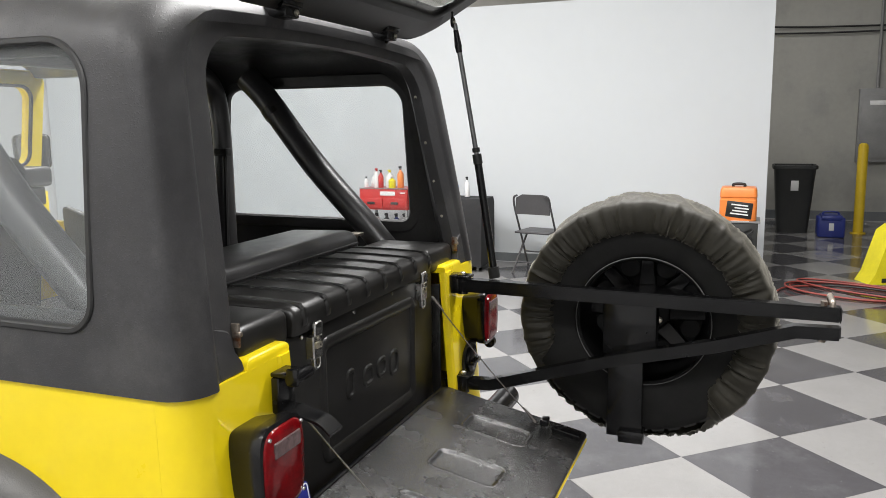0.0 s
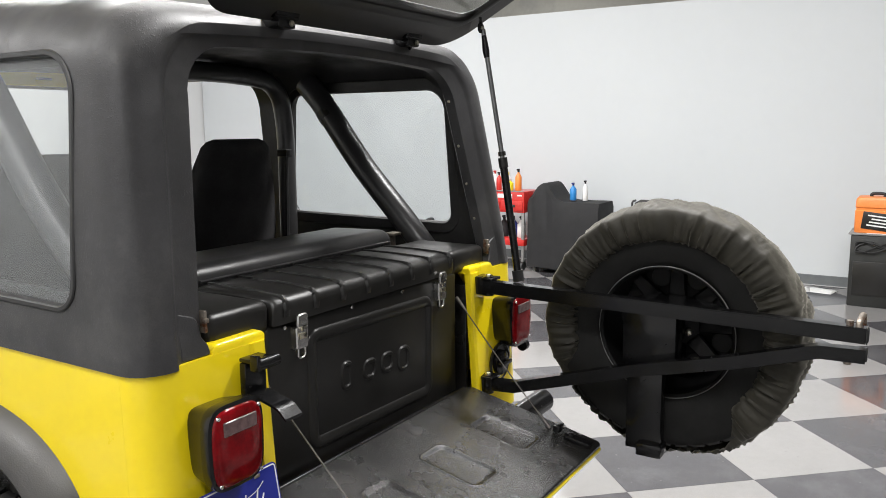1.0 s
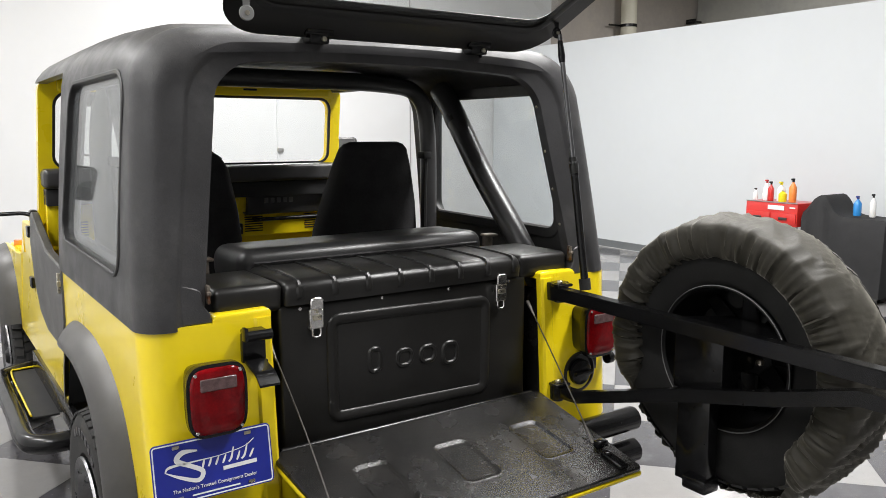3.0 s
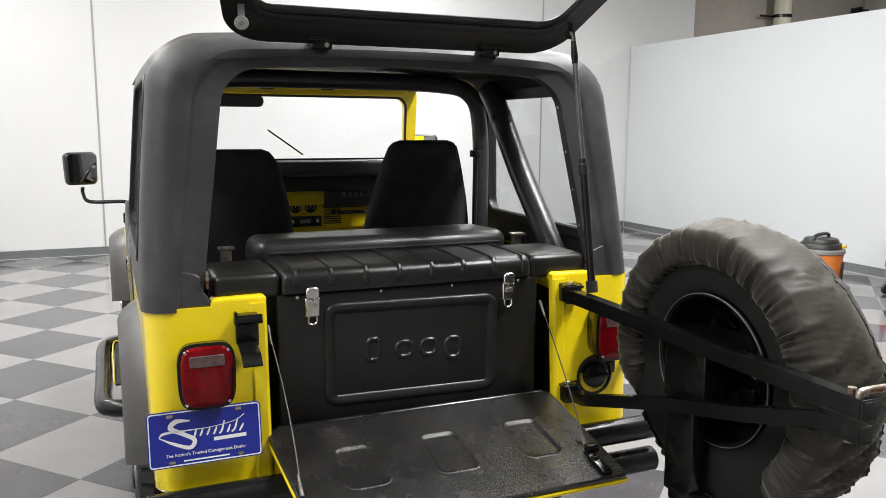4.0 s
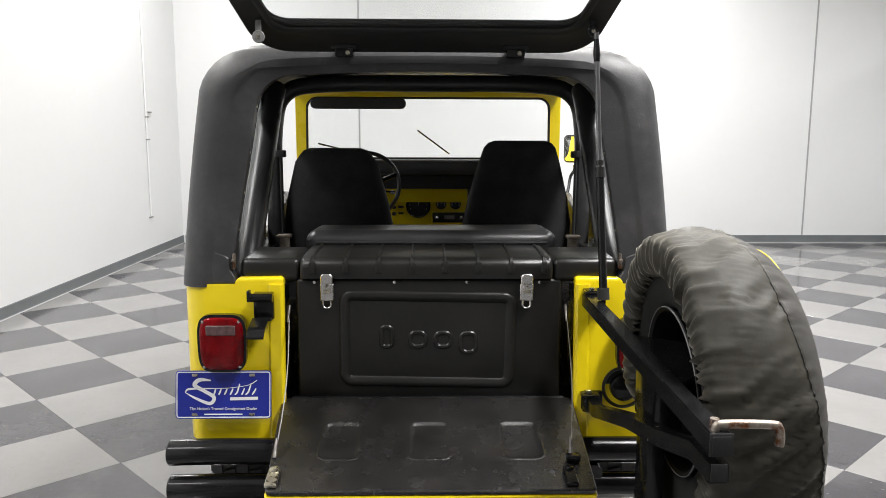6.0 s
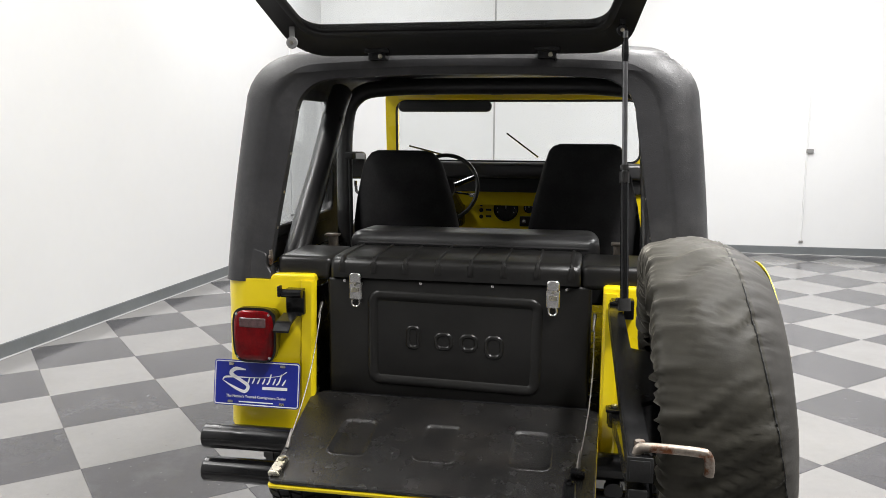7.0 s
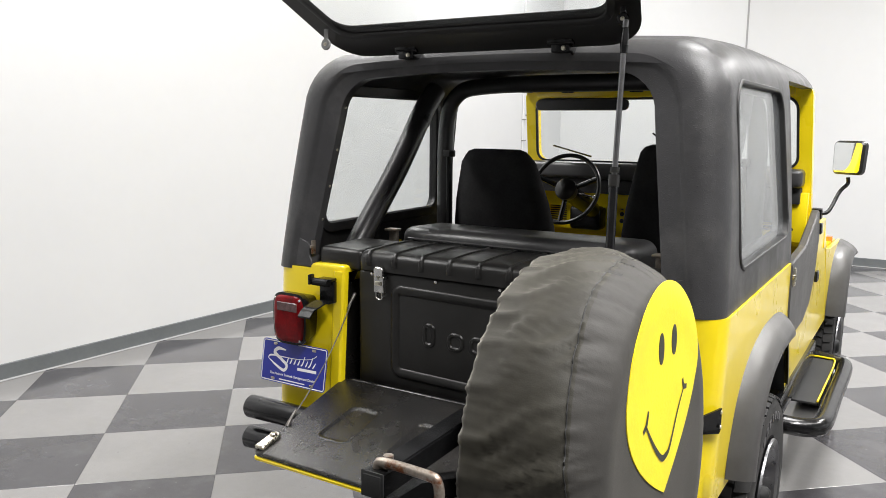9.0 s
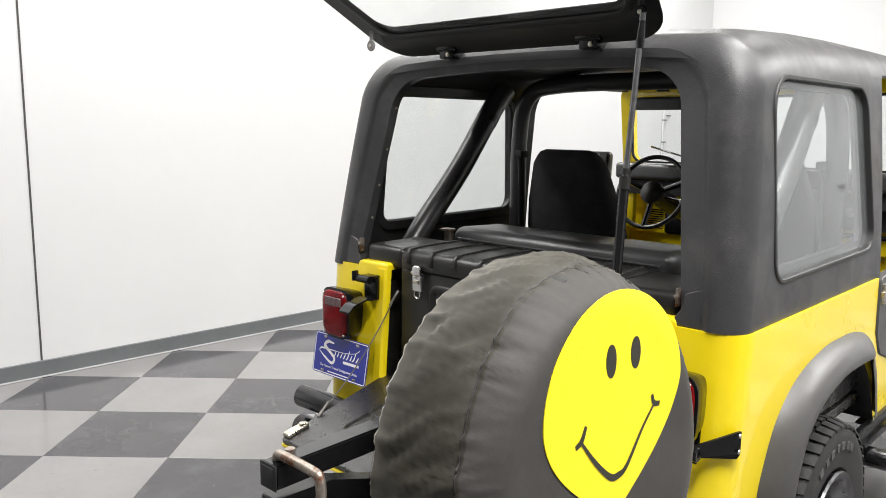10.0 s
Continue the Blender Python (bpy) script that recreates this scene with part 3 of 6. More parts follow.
def tyre_mesh(bm, put, radius, width, rim):
    """The carcass of a tyre."""
    h = width / 2
    prof = [(-h * 0.72, rim), (-h * 0.92, rim + 0.02), (-h, radius * 0.82), (-h * 0.98, radius * 0.90), (-h * 0.86, radius * 0.955), (-h * 0.5, radius * 0.960),
            (0, radius * 0.962), (h * 0.5, radius * 0.968), (h * 0.86, radius * 0.955), (h * 0.98, radius * 0.90), (h, radius * 0.82), (h * 0.92, rim + 0.02), (h * 0.72, rim)]
    rings = [loop_verts(bm, [put(x, r * math.cos(k * math.tau / 64), r * math.sin(k * math.tau / 64)) for k in range(64)]) for x, r in prof]
    for a, b in zip(rings, rings[1:]):
        bridge(bm, a, b)
    bridge(bm, rings[-1], rings[0])

def tread_blocks(parent, place, radius, width, count=46):
    """Tread blocks as pieces of their own, four rows round the tyre, sharing one mesh a row."""
    h = width / 2
    for row, (x0, x1, skew) in enumerate(((-0.96, -0.52, 0.25), (-0.46, -0.05, -0.3), (0.05, 0.46, 0.3), (0.52, 0.96, -0.25))):
        da = math.tau / count * 0.36
        lo, hi = [], []
        for x, a, sgn in ((x0, -da, -1), (x1, -da, 1), (x1, da, 1), (x0, da, -1)):
            a += skew * da * sgn
            edge = max(0.0, abs(x) - 0.8) / 0.16
            top = radius * (1.0 - 0.035 * edge)
            lo.append(Vector((x * h, radius * 0.945 * math.cos(a), radius * 0.945 * math.sin(a))))
            hi.append(Vector((x * h * 0.985, top * math.cos(a), top * math.sin(a))))
        bm = bmesh.new()
        la, lb = loop_verts(bm, lo), loop_verts(bm, hi)
        bridge(bm, la, lb)
        bm.faces.new(lb)
        mesh = bpy.data.meshes.new("tread_block")
        bmesh.ops.recalc_face_normals(bm, faces=bm.faces)
        bm.to_mesh(mesh)
        bm.free()
        mesh.materials.append(RUBBER)
        for k in range(count):
            ob = new("tread_block", mesh)
            ob.parent = parent
            ob.matrix_basis = place @ Matrix.Rotation((k + 0.5 * (row % 2)) * math.tau / count, 4, "X")


def wheel(s, y_mid):
    x_mid = XC + s * 0.738
    put = lambda x, a, b: Vector((x_mid + s * x, y_mid + a, AXLE_Z + b))
    bm = bmesh.new()
    tyre_mesh(bm, put, TYRE_R, TYRE_W, 0.205)
    rim = part("wheel", bm, RUBBER, CAR, "black all-terrain tyre on a polished alloy wheel", angle=30)
    tread_blocks(rim, Matrix.Translation((x_mid, y_mid, AXLE_Z)), TYRE_R, TYRE_W)
    bm = bmesh.new()
    prof = [(-0.10, 0.205), (0.02, 0.20), (0.06, 0.19), (0.085, 0.205), (0.10, 0.215), (0.108, 0.212), (0.10, 0.19), (0.05, 0.165), (0.045, 0.10), (0.075, 0.075), (0.078, 0.0)]
    lathe(bm, prof[:-1] + [(0.078, 0.002)], put, 48)
    part("rim", bm, RIM, rim, "polished alloy rim")
    for k in range(5):
        bm = bmesh.new()
        a = k * math.tau / 5
        c = Vector((x_mid + s * 0.055, y_mid + 0.132 * math.cos(a), AXLE_Z + 0.132 * math.sin(a)))
        lathe(bm, [(0, 0.022), (0.004, 0.022), (0.005, 0.018), (0.005, 0.002)], lambda x, p, q: c + Vector((s * x, p, q)), 14)
        part("rim_hole", bm, DARK, rim)
    bm = bmesh.new()
    lathe(bm, [(0.076, 0.045), (0.10, 0.042), (0.112, 0.03), (0.114, 0.002)], put, 24)
    part("hub_cap", bm, RIM_BLACK, rim)
    # worn raised marks round the sidewall
    for k in range(7):
        a = radians(62 + 9.5 * k)
        m = Matrix.Translation((x_mid + s * TYRE_W * 0.499, y_mid, AXLE_Z)) @ Matrix.Rotation(a, 4, "X")
        bm = bmesh.new()
        box(bm, (-0.0025, 0.285, -0.014), (0.0025, 0.312, 0.014 - 0.006 * (k % 2)), 0.001, 1, m)
        part("sidewall_mark", bm, CHAIR_GREY, rim)
    return rim


for s in (-1, 1):
    flare(s, AXLE_R, 1.0, 0.80)
    flare(s, AXLE_F, 0.80, 1.02)
    wheel(s, AXLE_R)
    wheel(s, AXLE_F)

# axle, rear frame member
bm = bmesh.new()
tube(bm, [(XC - 0.66, AXLE_R, AXLE_Z), (XC + 0.66, AXLE_R, AXLE_Z)], 0.045, 14)
part("axle", bm, STEEL_BLACK, CAR)
bm = bmesh.new()
tube(bm, [(XC - 0.66, AXLE_F, AXLE_Z), (XC + 0.66, AXLE_F, AXLE_Z)], 0.045, 14)
part("axle", bm, STEEL_BLACK, CAR)
flat_panel("frame_rail", (XC - 0.42, 0.02, 0.48), (XC - 0.34, 3.2, 0.60), STEEL_BLACK, CAR)
flat_panel("frame_rail", (XC + 0.34, 0.02, 0.48), (XC + 0.42, 3.2, 0.60), STEEL_BLACK, CAR)


# ---- hardtop ----
XT = -0.028


def rear_plane(z):
    return 0.036 + 0.165 * (z - 1.13)


def u_loop(half, zc, rx, rz, shift, bulge=0.018, z_bottom=1.131, n_side=16, n_arc=8, n_top=12):
    """A line across the car from the hardtop's lower edge over the roof to the other; half(z) is its half width."""
    side = []
    wc = half(zc)
    for k in range(n_side):
        z = z_bottom + (zc - z_bottom) * k / n_side
        side.append((half(z), z))
    for k in range(n_arc):
        a = k / n_arc * math.pi / 2
        side.append((wc - rx + rx * math.cos(a), zc + rz * math.sin(a)))
    for k in range(n_top):
        u = k / n_top
        side.append(((wc - rx) * (1 - u), zc + rz + bulge * (1 - (1 - u) ** 2)))
    # the shell sits a little lower on its left flank
    full = [(-w, z - 0.010 * max(0.0, 1 - (z - z_bottom) / 0.10)) for w, z in side] + [(0, zc + rz + bulge)] + [(w, z) for w, z in reversed(side)]
    return [Vector((XT + w, rear_plane(z) + shift, z)) for w, z in full]


def top_x(z):
    """Half the width of the hardtop at a height: its sides lean in, more so towards the roof."""
    return 0.806 - 0.04 * (z - 1.118) - 0.06 * (z - 1.118) ** 2


def roof_rise(y):
    """How much higher the roof is at y than at its rear edge."""
    u = max(0.0, min(1.0, (y - 0.12) / 0.95))
    return 0.044 * (1 - (1 - u) ** 2) - 0.012 * max(0.0, y - 1.5)


def u_line(inset, shift, drop=0.0):
    """The outer skin's line, moved inwards by inset and lower by drop."""
    r = 0.185 - 0.5 * inset
    return u_loop(lambda z: top_x(z) - inset, 1.905 - inset - r - drop, r, r * 0.93, shift)


def step_line(inset, shift):
    """The step round the rear face."""
    return u_loop(lambda z: 0.690 - inset - 0.135 * (z - 1.33), 1.676 - inset, 0.17 - inset * 0.3, 0.162, shift, 0.013)


def mouth_line(inset, shift):
    """The edge of the rear opening."""
    return u_loop(lambda z: 0.614 - inset - 0.145 * (z - 1.33), 1.674 - inset, 0.13, 0.126, shift, 0.014)


def front_line(y, inset=0.0, drop=0.0):
    return [Vector((p.x, y, p.z + roof_rise(y) * max(0.0, min(1.0, (p.z - 1.60) / 0.28)))) for p in u_line(inset, 0, drop)]


bm = bmesh.new()
CR = 0.074
rows = []
for y in (1.985, 1.7, 1.45, 1.28, 1.0, 0.7, 0.45, 0.33):
    rows.append(front_line(y))
rows.append(u_line(0, 0.13))
for k in range(0, 7):
    a = k / 6 * math.pi / 2
    rows.append(u_line(CR * (1 - math.cos(a)), CR * (1 - math.sin(a))))
rows.append(step_line(-0.012, -0.001))
rows.append(step_line(-0.004, 0.001))
rows.append(step_line(0.002, 0.004))
rows.append(step_line(0.007, 0.008))
rows.append(step_line(0.013, 0.010))
rows.append(mouth_line(-0.006, 0.0145))
rows.append(mouth_line(-0.001, 0.0165))
rows.append(mouth_line(0.0, 0.021))
rows.append(mouth_line(0.0, 0.052))
INSIDE = len(rows) - 1
# inside skin, back to the front
rows.append(mouth_line(-0.010, 0.060))
rows.append(u_line(0.060, 0.115))
rows.append(front_line(0.36, 0.036))
for y, drop in ((0.5, 0.02), (0.8, 0.035), (1.05, 0.035), (1.21, 0.035), (1.5, 0.0), (1.985, 0.0)):
    rows.append(front_line(y, 0.028 if y < 0.9 else (0.050 if y < 1.4 else 0.035), drop))
rings = loft(bm, rows, closed=False, caps=False)
bm.faces.index_update()
per_row = len(rows[0]) - 1
for f in bm.faces:
    f.material_index = 1 if f.index // per_row >= INSIDE else 0
# close the shell along its lower edges and its front
bridge(bm, rings[-1], rings[0], closed=False)
for side in (0, -1):
    bm.faces.new([r[side] for r in rings])
bmesh.ops.triangulate(bm, faces=[f for f in bm.faces if len(f.verts) > 4])
HARDTOP = part("hardtop", bm, TOP, CAR, "black textured hardtop shell")
HARDTOP.data.materials.append(INNER)

# side windows and door openings go through the shell
WIN = [(0.252, 1.236), (1.110, 1.243), (1.040, 1.774), (0.262, 1.774)]
WIN_R = [0.06, 0.07, 0.09, 0.10]
DOOR = [(1.205, 1.05), (2.4, 1.05), (2.4, 1.825), (1.205, 1.825)]
for corners, radius in ((WIN, WIN_R), (DOOR, [0.0, 0.0, 0.0, 0.06])):
    bm = bmesh.new()
    prism(bm, rounded(corners, radius, 8), in_yz(0), -1.2, 1.2)
    cut(HARDTOP, bm)
resmooth(HARDTOP, 34)

# strikers and rivets inside each rear post, and the foot it stands on
for s in (-1, 1):
    bm = bmesh.new()
    foot = rounded([(0.700, 1.1305), (0.622, 1.1305), (0.626, 1.152), (0.640, 1.172), (0.645, 1.215), (0.700, 1.235)], [0.004, 0.006, 0.012, 0.012, 0.02, 0.004], 3)
    prism(bm, foot, lambda u, v, d: Vector((XT + s * u, rear_plane(v) + d, v)), 0.009, 0.060, 0.003)
    part("hardtop_foot", bm, TOP, HARDTOP)
    bm = bmesh.new()
    x = XT + s * 0.628
    box(bm, (x - 0.004, 0.050, 1.178), (x + 0.004, 0.070, 1.228), 0.003)
    box(bm, (x - 0.006, 0.046, 1.200), (x + 0.006, 0.062, 1.211), 0.003)
    part("striker", bm, WORN, HARDTOP, "worn steel liftgate striker")
    for z in (1.30, 1.42, 1.55, 1.70):
        bm = bmesh.new()
        w = 0.616 - 0.145 * (z - 1.33)
        c = Vector((XT + s * w, rear_plane(z) + 0.038, z))
        lathe(bm, [(0, 0.006), (0.003, 0.005), (0.004, 0.001)], lambda a, p, q: c + Vector((-s * a, p, q)), 10)
        part("rivet", bm, ZINC, HARDTOP)


def side_window(s):
    pts = rounded(WIN, WIN_R, 8)
    put = lambda u, v, d: Vector((XT + s * (top_x(v) + d), u, v))
    bm = bmesh.new()
    ring(bm, offset_loop(pts, -0.008), offset_loop(pts, 0.006), put, -0.022, 0.005, 0.003)
    frame_ob = part("side_window", bm, GASKET, CAR, "fixed side window in a black rubber seal")
    bm = bmesh.new()
    inner = offset_loop(pts, 0.004)
    loft(bm, [[put(u, v, d) for u, v in inner] for d in (-0.018, -0.013)])
    pane = part("pane", bm, SIDE_GLASS, frame_ob, smooth=False)
    pane.visible_shadow = False
    bm = bmesh.new()
    ring(bm, offset_loop(pts, -0.020), offset_loop(pts, 0.026), put, -0.030, -0.052, 0.006)
    part("inner_surround", bm, INNER, frame_ob, "black moulded inner window surround")


for s in (-1, 1):
    side_window(s)


# ---- raised liftgate ----
GATE_HINGE = Vector((XC - 0.015, 0.143, 1.882))
GATE_TILT = 33.0


def gate_put(u, v, d):
    """u across, v from the hinge towards the free edge, d upwards off the pane."""
    a = radians(GATE_TILT)
    return GATE_HINGE + Vector((u, -v * math.cos(a) - d * math.sin(a), v * math.sin(a) + d * math.cos(a)))


gate_out = rounded([(-0.530, 0.010), (0.530, 0.010), (0.672, 0.700), (-0.672, 0.700)], [0.13, 0.13, 0.10, 0.10], 8)
gate_in = rounded([(-0.466, 0.122), (0.466, 0.122), (0.590, 0.620), (-0.590, 0.620)], [0.07, 0.07, 0.06, 0.06], 8)
bm = bmesh.new()
ring(bm, gate_out, gate_in, gate_put, -0.018, 0.022, 0.008)
GATE = part("liftgate", bm, PLASTIC, CAR, "black liftgate frame raised on its struts")
bm = bmesh.new()
ring(bm, offset_loop(gate_in, -0.012), offset_loop(gate_in, 0.010), gate_put, -0.020, -0.028, 0.003)
part("glass_seal", bm, GASKET, GATE)
bm = bmesh.new()
loft(bm, [[gate_put(u, v, d) for u, v in offset_loop(gate_in, -0.006)] for d in (-0.002, 0.003)])
pane = part("pane", bm, GLASS, GATE, smooth=False)
pane.visible_shadow = False
for u in (-0.275, 0.275):
    bm = bmesh.new()
    box(bm, (XC + u - 0.030, 0.118, 1.856), (XC + u + 0.030, 0.180, 1.884), 0.005)
    tube(bm, [(XC + u - 0.042, 0.126, 1.886), (XC + u + 0.042, 0.126, 1.886)], 0.009, 10)
    box(bm, (XC + u - 0.040, 0.112, 1.884), (XC + u + 0.040, 0.140, 1.896), 0.003)
    hinge = part("hinge", bm, STEEL_BLACK, GATE)
    bm = bmesh.new()
    lathe(bm, [(0, 0.008), (0.005, 0.007), (0.006, 0.001)], lambda a, p, q, c=Vector((XC + u + 0.012, 0.117, 1.868)): c + Vector((p, -a, q)), 10)
    part("bolt", bm, ZINC, hinge)
bm = bmesh.new()
tube(bm, [gate_put(0.305, 0.035, -0.018), gate_put(0.309, 0.028, -0.034), gate_put(0.318, 0.018, -0.046)], 0.005, 8)
part("glass_catch", bm, STEEL_BLACK, GATE)
for c, r in ((Vector((-0.545, 0.010, 1.904)), 0.019), (Vector((0.478, 0.012, 1.926)), 0.017)):
    bm = bmesh.new()
    lathe(bm, [(-0.003, 0.006), (-0.003, r - 0.002), (-0.001, r), (0.003, r), (0.003, 0.006)], lambda a, p, q: c + Vector((p, a, q)), 20, caps=False)
    box(bm, c + Vector((-0.009, 0.000, 0.010)), c + Vector((0.009, 0.004, 0.050)), 0.002)
    part("strut_bracket", bm, GREY_STEEL if c.x < 0 else STEEL_BLACK, GATE)
    bm = bmesh.new()
    lathe(bm, [(-0.006, 0.002), (-0.006, 0.006), (0.004, 0.006), (0.004, 0.002)], lambda a, p, q: c + Vector((p, a, q)), 14)
    part("ball_stud", bm, ZINC, GATE)
# gas strut on the right only
S0, SJ, S1 = Vector((0.510, -0.112, 1.118)), Vector((0.498, -0.060, 1.495)), Vector((0.487, 0.010, 1.922))
bm = bmesh.new()
tube(bm, [S0, SJ], 0.0125, 16)
STRUT = part("gas_strut", bm, STEEL_BLACK, CAR, "black gas strut holding up the liftgate")
bm = bmesh.new()
tube(bm, [SJ, S1], 0.0078, 12)
part("piston_rod", bm, GREY_ROD, STRUT, "grey steel strut rod")
bm = bmesh.new()
d = (S1 - S0).normalized()
tube(bm, [SJ - d * 0.012, SJ - d * 0.010, SJ + d * 0.016, SJ + d * 0.02], 0.015, 14)
tube(bm, [SJ + d * 0.026, SJ + d * 0.040], 0.0125, 14)
part("collar", bm, PLASTIC, STRUT)
bm = bmesh.new()
tube(bm, [S0 - d * 0.006, S0 + d * 0.030], 0.0185, 14)
part("boot", bm, RUBBER, STRUT)
bm = bmesh.new()
tube(bm, [S1 - d * 0.09, S1 - d * 0.07, S1 - d * 0.068, S1 - d * 0.02], 0.0115, 12, radii=[0.009, 0.0115, 0.0115, 0.008])
part("ball_end", bm, STEEL_BLACK, STRUT)

# ---- tailgate, folded down ----
TG_A, TG_B = Vector((0.045, 0.743)), Vector((-0.442, 0.645))
TG_L = (TG_B - TG_A).length
TG_X0, TG_X1 = -0.496, 0.444


def tg_put(u, v, d):
    """u across the car, v from the hinge outwards, d above the upper face."""
    t = (TG_B - TG_A).normalized()
    n = Vector((-t.y, t.x)) * -1
    if n.y < 0:
        n = -n
    q = TG_A + t * v + n * d
    return Vector((u, q.x, q.y))


bm = bmesh.new()
prism(bm, rounded([(TG_X0 - 0.016, 0.0), (TG_X1 + 0.008, 0.0), (TG_X1 - 0.004, TG_L), (TG_X0 + 0.018, TG_L)], 0.012, 3), tg_put, -0.026, -0.013, 0.003)
TAILGATE = part("tailgate", bm, YELLOW, CAR, "yellow tailgate folded down, black liner inside")
# liner with pressed horseshoe beads
bm = bmesh.new()
prism(bm, rounded([(TG_X0 - 0.015, 0.002), (TG_X1 + 0.007, 0.002), (TG_X1 - 0.006, TG_L - 0.003), (TG_X0 + 0.020, TG_L - 0.003)], 0.018, 4), tg_put, -0.0125, 0.004, 0.004)
LIN = part("liner", bm, LINER, TAILGATE, "worn black sprayed liner")
for u0, u1 in ((-0.347, -0.235), (-0.083, 0.034), (0.195, 0.308)):
    # a shallow rounded pocket pressed into the liner, with a soft lip
    field = rounded([(u0, 0.152), (u1, 0.152), (u1 + 0.004, 0.346), (u0 - 0.004, 0.346)], 0.026, 6)
    bm = bmesh.new()
    prism(bm, field, tg_put, -0.004, 0.012)
    cut(LIN, bm)
    bm = bmesh.new()
    loops = [loop_verts(bm, [tg_put(u, v, h) for u, v in offset_loop(field, o)]) for o, h in ((-0.007, 0.0038), (-0.004, 0.0052), (-0.001, 0.0052), (0.003, 0.0040), (0.008, 0.0004), (0.012, -0.0012), (0.016, -0.0015))]
    for p, q in zip(loops, loops[1:]):
        bridge(bm, p, q)
    bm.faces.new(loops[-1])
    part("pressed_bead", bm, LINER, LIN, angle=40)
resmooth(LIN, 34)
# hinge strip, latches and cables
bm = bmesh.new()
tube(bm, [(TG_X0 + 0.02, TG_A.x + 0.004, TG_A.y - 0.004), (TG_X1 - 0.02, TG_A.x + 0.004, TG_A.y - 0.004)], 0.011, 12)
part("hinge", bm, STEEL_BLACK, TAILGATE)
for u, mat in ((-0.462, ZINC), (0.372, STEEL_BLACK)):
    bm = bmesh.new()
    prism(bm, rounded([(u - 0.016, TG_L - 0.105), (u + 0.016, TG_L - 0.105), (u + 0.017, TG_L - 0.016), (u - 0.017, TG_L - 0.016)], [0.014, 0.014, 0.004, 0.004], 5), tg_put, 0.004, 0.018, 0.003)
    plate = part("latch", bm, mat, TAILGATE, "zinc plated tailgate latch" if mat is ZINC else "")
    bm = bmesh.new()
    c = tg_put(u, TG_L - 0.085, 0.018)
    lathe(bm, [(0, 0.012), (0.005, 0.011), (0.006, 0.006), (0.003, 0.005), (0.003, 0.001)], lambda a, p, q: c + Vector((p, q, a)), 16)
    part("latch_button", bm, mat, plate)
for a, b in ((Vector((-0.486, 0.075, 1.040)), Vector((-0.476, -0.278, 0.688))), (Vector((0.428, 0.070, 1.043)), Vector((0.392, -0.276, 0.688)))):
    bm = bmesh.new()
    sag = [a.lerp(b, k / 8) + Vector((0.012 * math.sin(k / 8 * math.pi), 0, -0.018 * math.sin(k / 8 * math.pi))) for k in range(9)]
    tube(bm, sag, 0.0021, 8)
    wire = part("support_cable", bm, WIRE, CAR, "thin steel tailgate cable")
    for e, dire in ((a, (b - a).normalized()), (b, (a - b).normalized())):
        bm = bmesh.new()
        tube(bm, [e - dire * 0.012, e, e + dire * 0.035, e + dire * 0.05], 0.006, 10, radii=[0.0065, 0.0065, 0.004, 0.0025])
        part("cable_end", bm, WIRE, wire)
bm = bmesh.new()
box(bm, tg_put(0.372, 0.352, 0.004), tg_put(0.412, 0.374, 0.022) + Vector((0, 0.0, 0.008)), 0.004)
part("cable_anchor", bm, STEEL_BLACK, TAILGATE)

# ---- rear lamps, plate, catches, bumper ----
def tail_lamp(x0, x1, z0, z1, y_face):
    put = lambda u, v, d: Vector((u, y_face + d, v))
    h, w = z1 - z0, x1 - x0
    loop = []
    for k in range(56):
        a = k * math.tau / 56
        c, d = math.cos(a), math.sin(a)
        v = math.copysign(abs(d) ** 0.42, d)
        u = math.copysign(abs(c) ** 0.42, c) * (1 - 0.05 * v * v - 0.03 * (1 - v) * 0.5)
        loop.append(((x0 + x1) / 2 + u * w / 2, (z0 + z1) / 2 + v * h / 2))
    bm = bmesh.new()
    rows = [(offset_loop(loop, 0.001), -0.002), (offset_loop(loop, -0.004), 0.000), (offset_loop(loop, -0.004), 0.022), (offset_loop(loop, 0.000), 0.030), (offset_loop(loop, 0.016), 0.096)]
    loft(bm, [[put(u, v, d) for u, v in p] for p, d in rows])
    lamp = part("tail_lamp", bm, STEEL_BLACK, CAR, "square red tail lamp in a black housing")
    bm = bmesh.new()
    mid = Vector(((x0 + x1) / 2, (z0 + z1) / 2))
    rows = [([tuple(mid + (Vector(p) - mid) * k) for p in loop], d) for k, d in ((0.95, 0.0), (0.945, -0.004), (0.91, -0.008), (0.82, -0.0105), (0.66, -0.0122), (0.40, -0.013), (0.12, -0.0132))]
    loft(bm, [[put(u, v, d) for u, v in p] for p, d in rows])
    lens = part("lens", bm, RED_LENS, lamp, "ribbed red lens")
    bm = bmesh.new()
    prism(bm, rounded([(x0 + w * 0.19, z1 - 0.060), (x1 - w * 0.19, z1 - 0.060), (x1 - w * 0.19, z1 - 0.028), (x0 + w * 0.19, z1 - 0.028)], 0.004, 3), put, -0.0150, -0.008, 0.002)
    part("clear_lens", bm, CLEAR_LENS, lens)
    for u in (x0 + 0.018, x1 - 0.018):
        for v in (z0 + 0.017, z1 - 0.017):
            bm = bmesh.new()
            c = Vector((u, y_face - 0.009, v))
            lathe(bm, [(0, 0.0048), (0.003, 0.004), (0.0035, 0.001)], lambda a, p, q: c + Vector((p, -a, q)), 10)
            part("screw", bm, CHROME, lamp)
    return lamp


tail_lamp(-0.751, -0.603, 0.868, 1.047, -0.050)
tail_lamp(0.575, 0.721, 0.858, 1.035, -0.052)

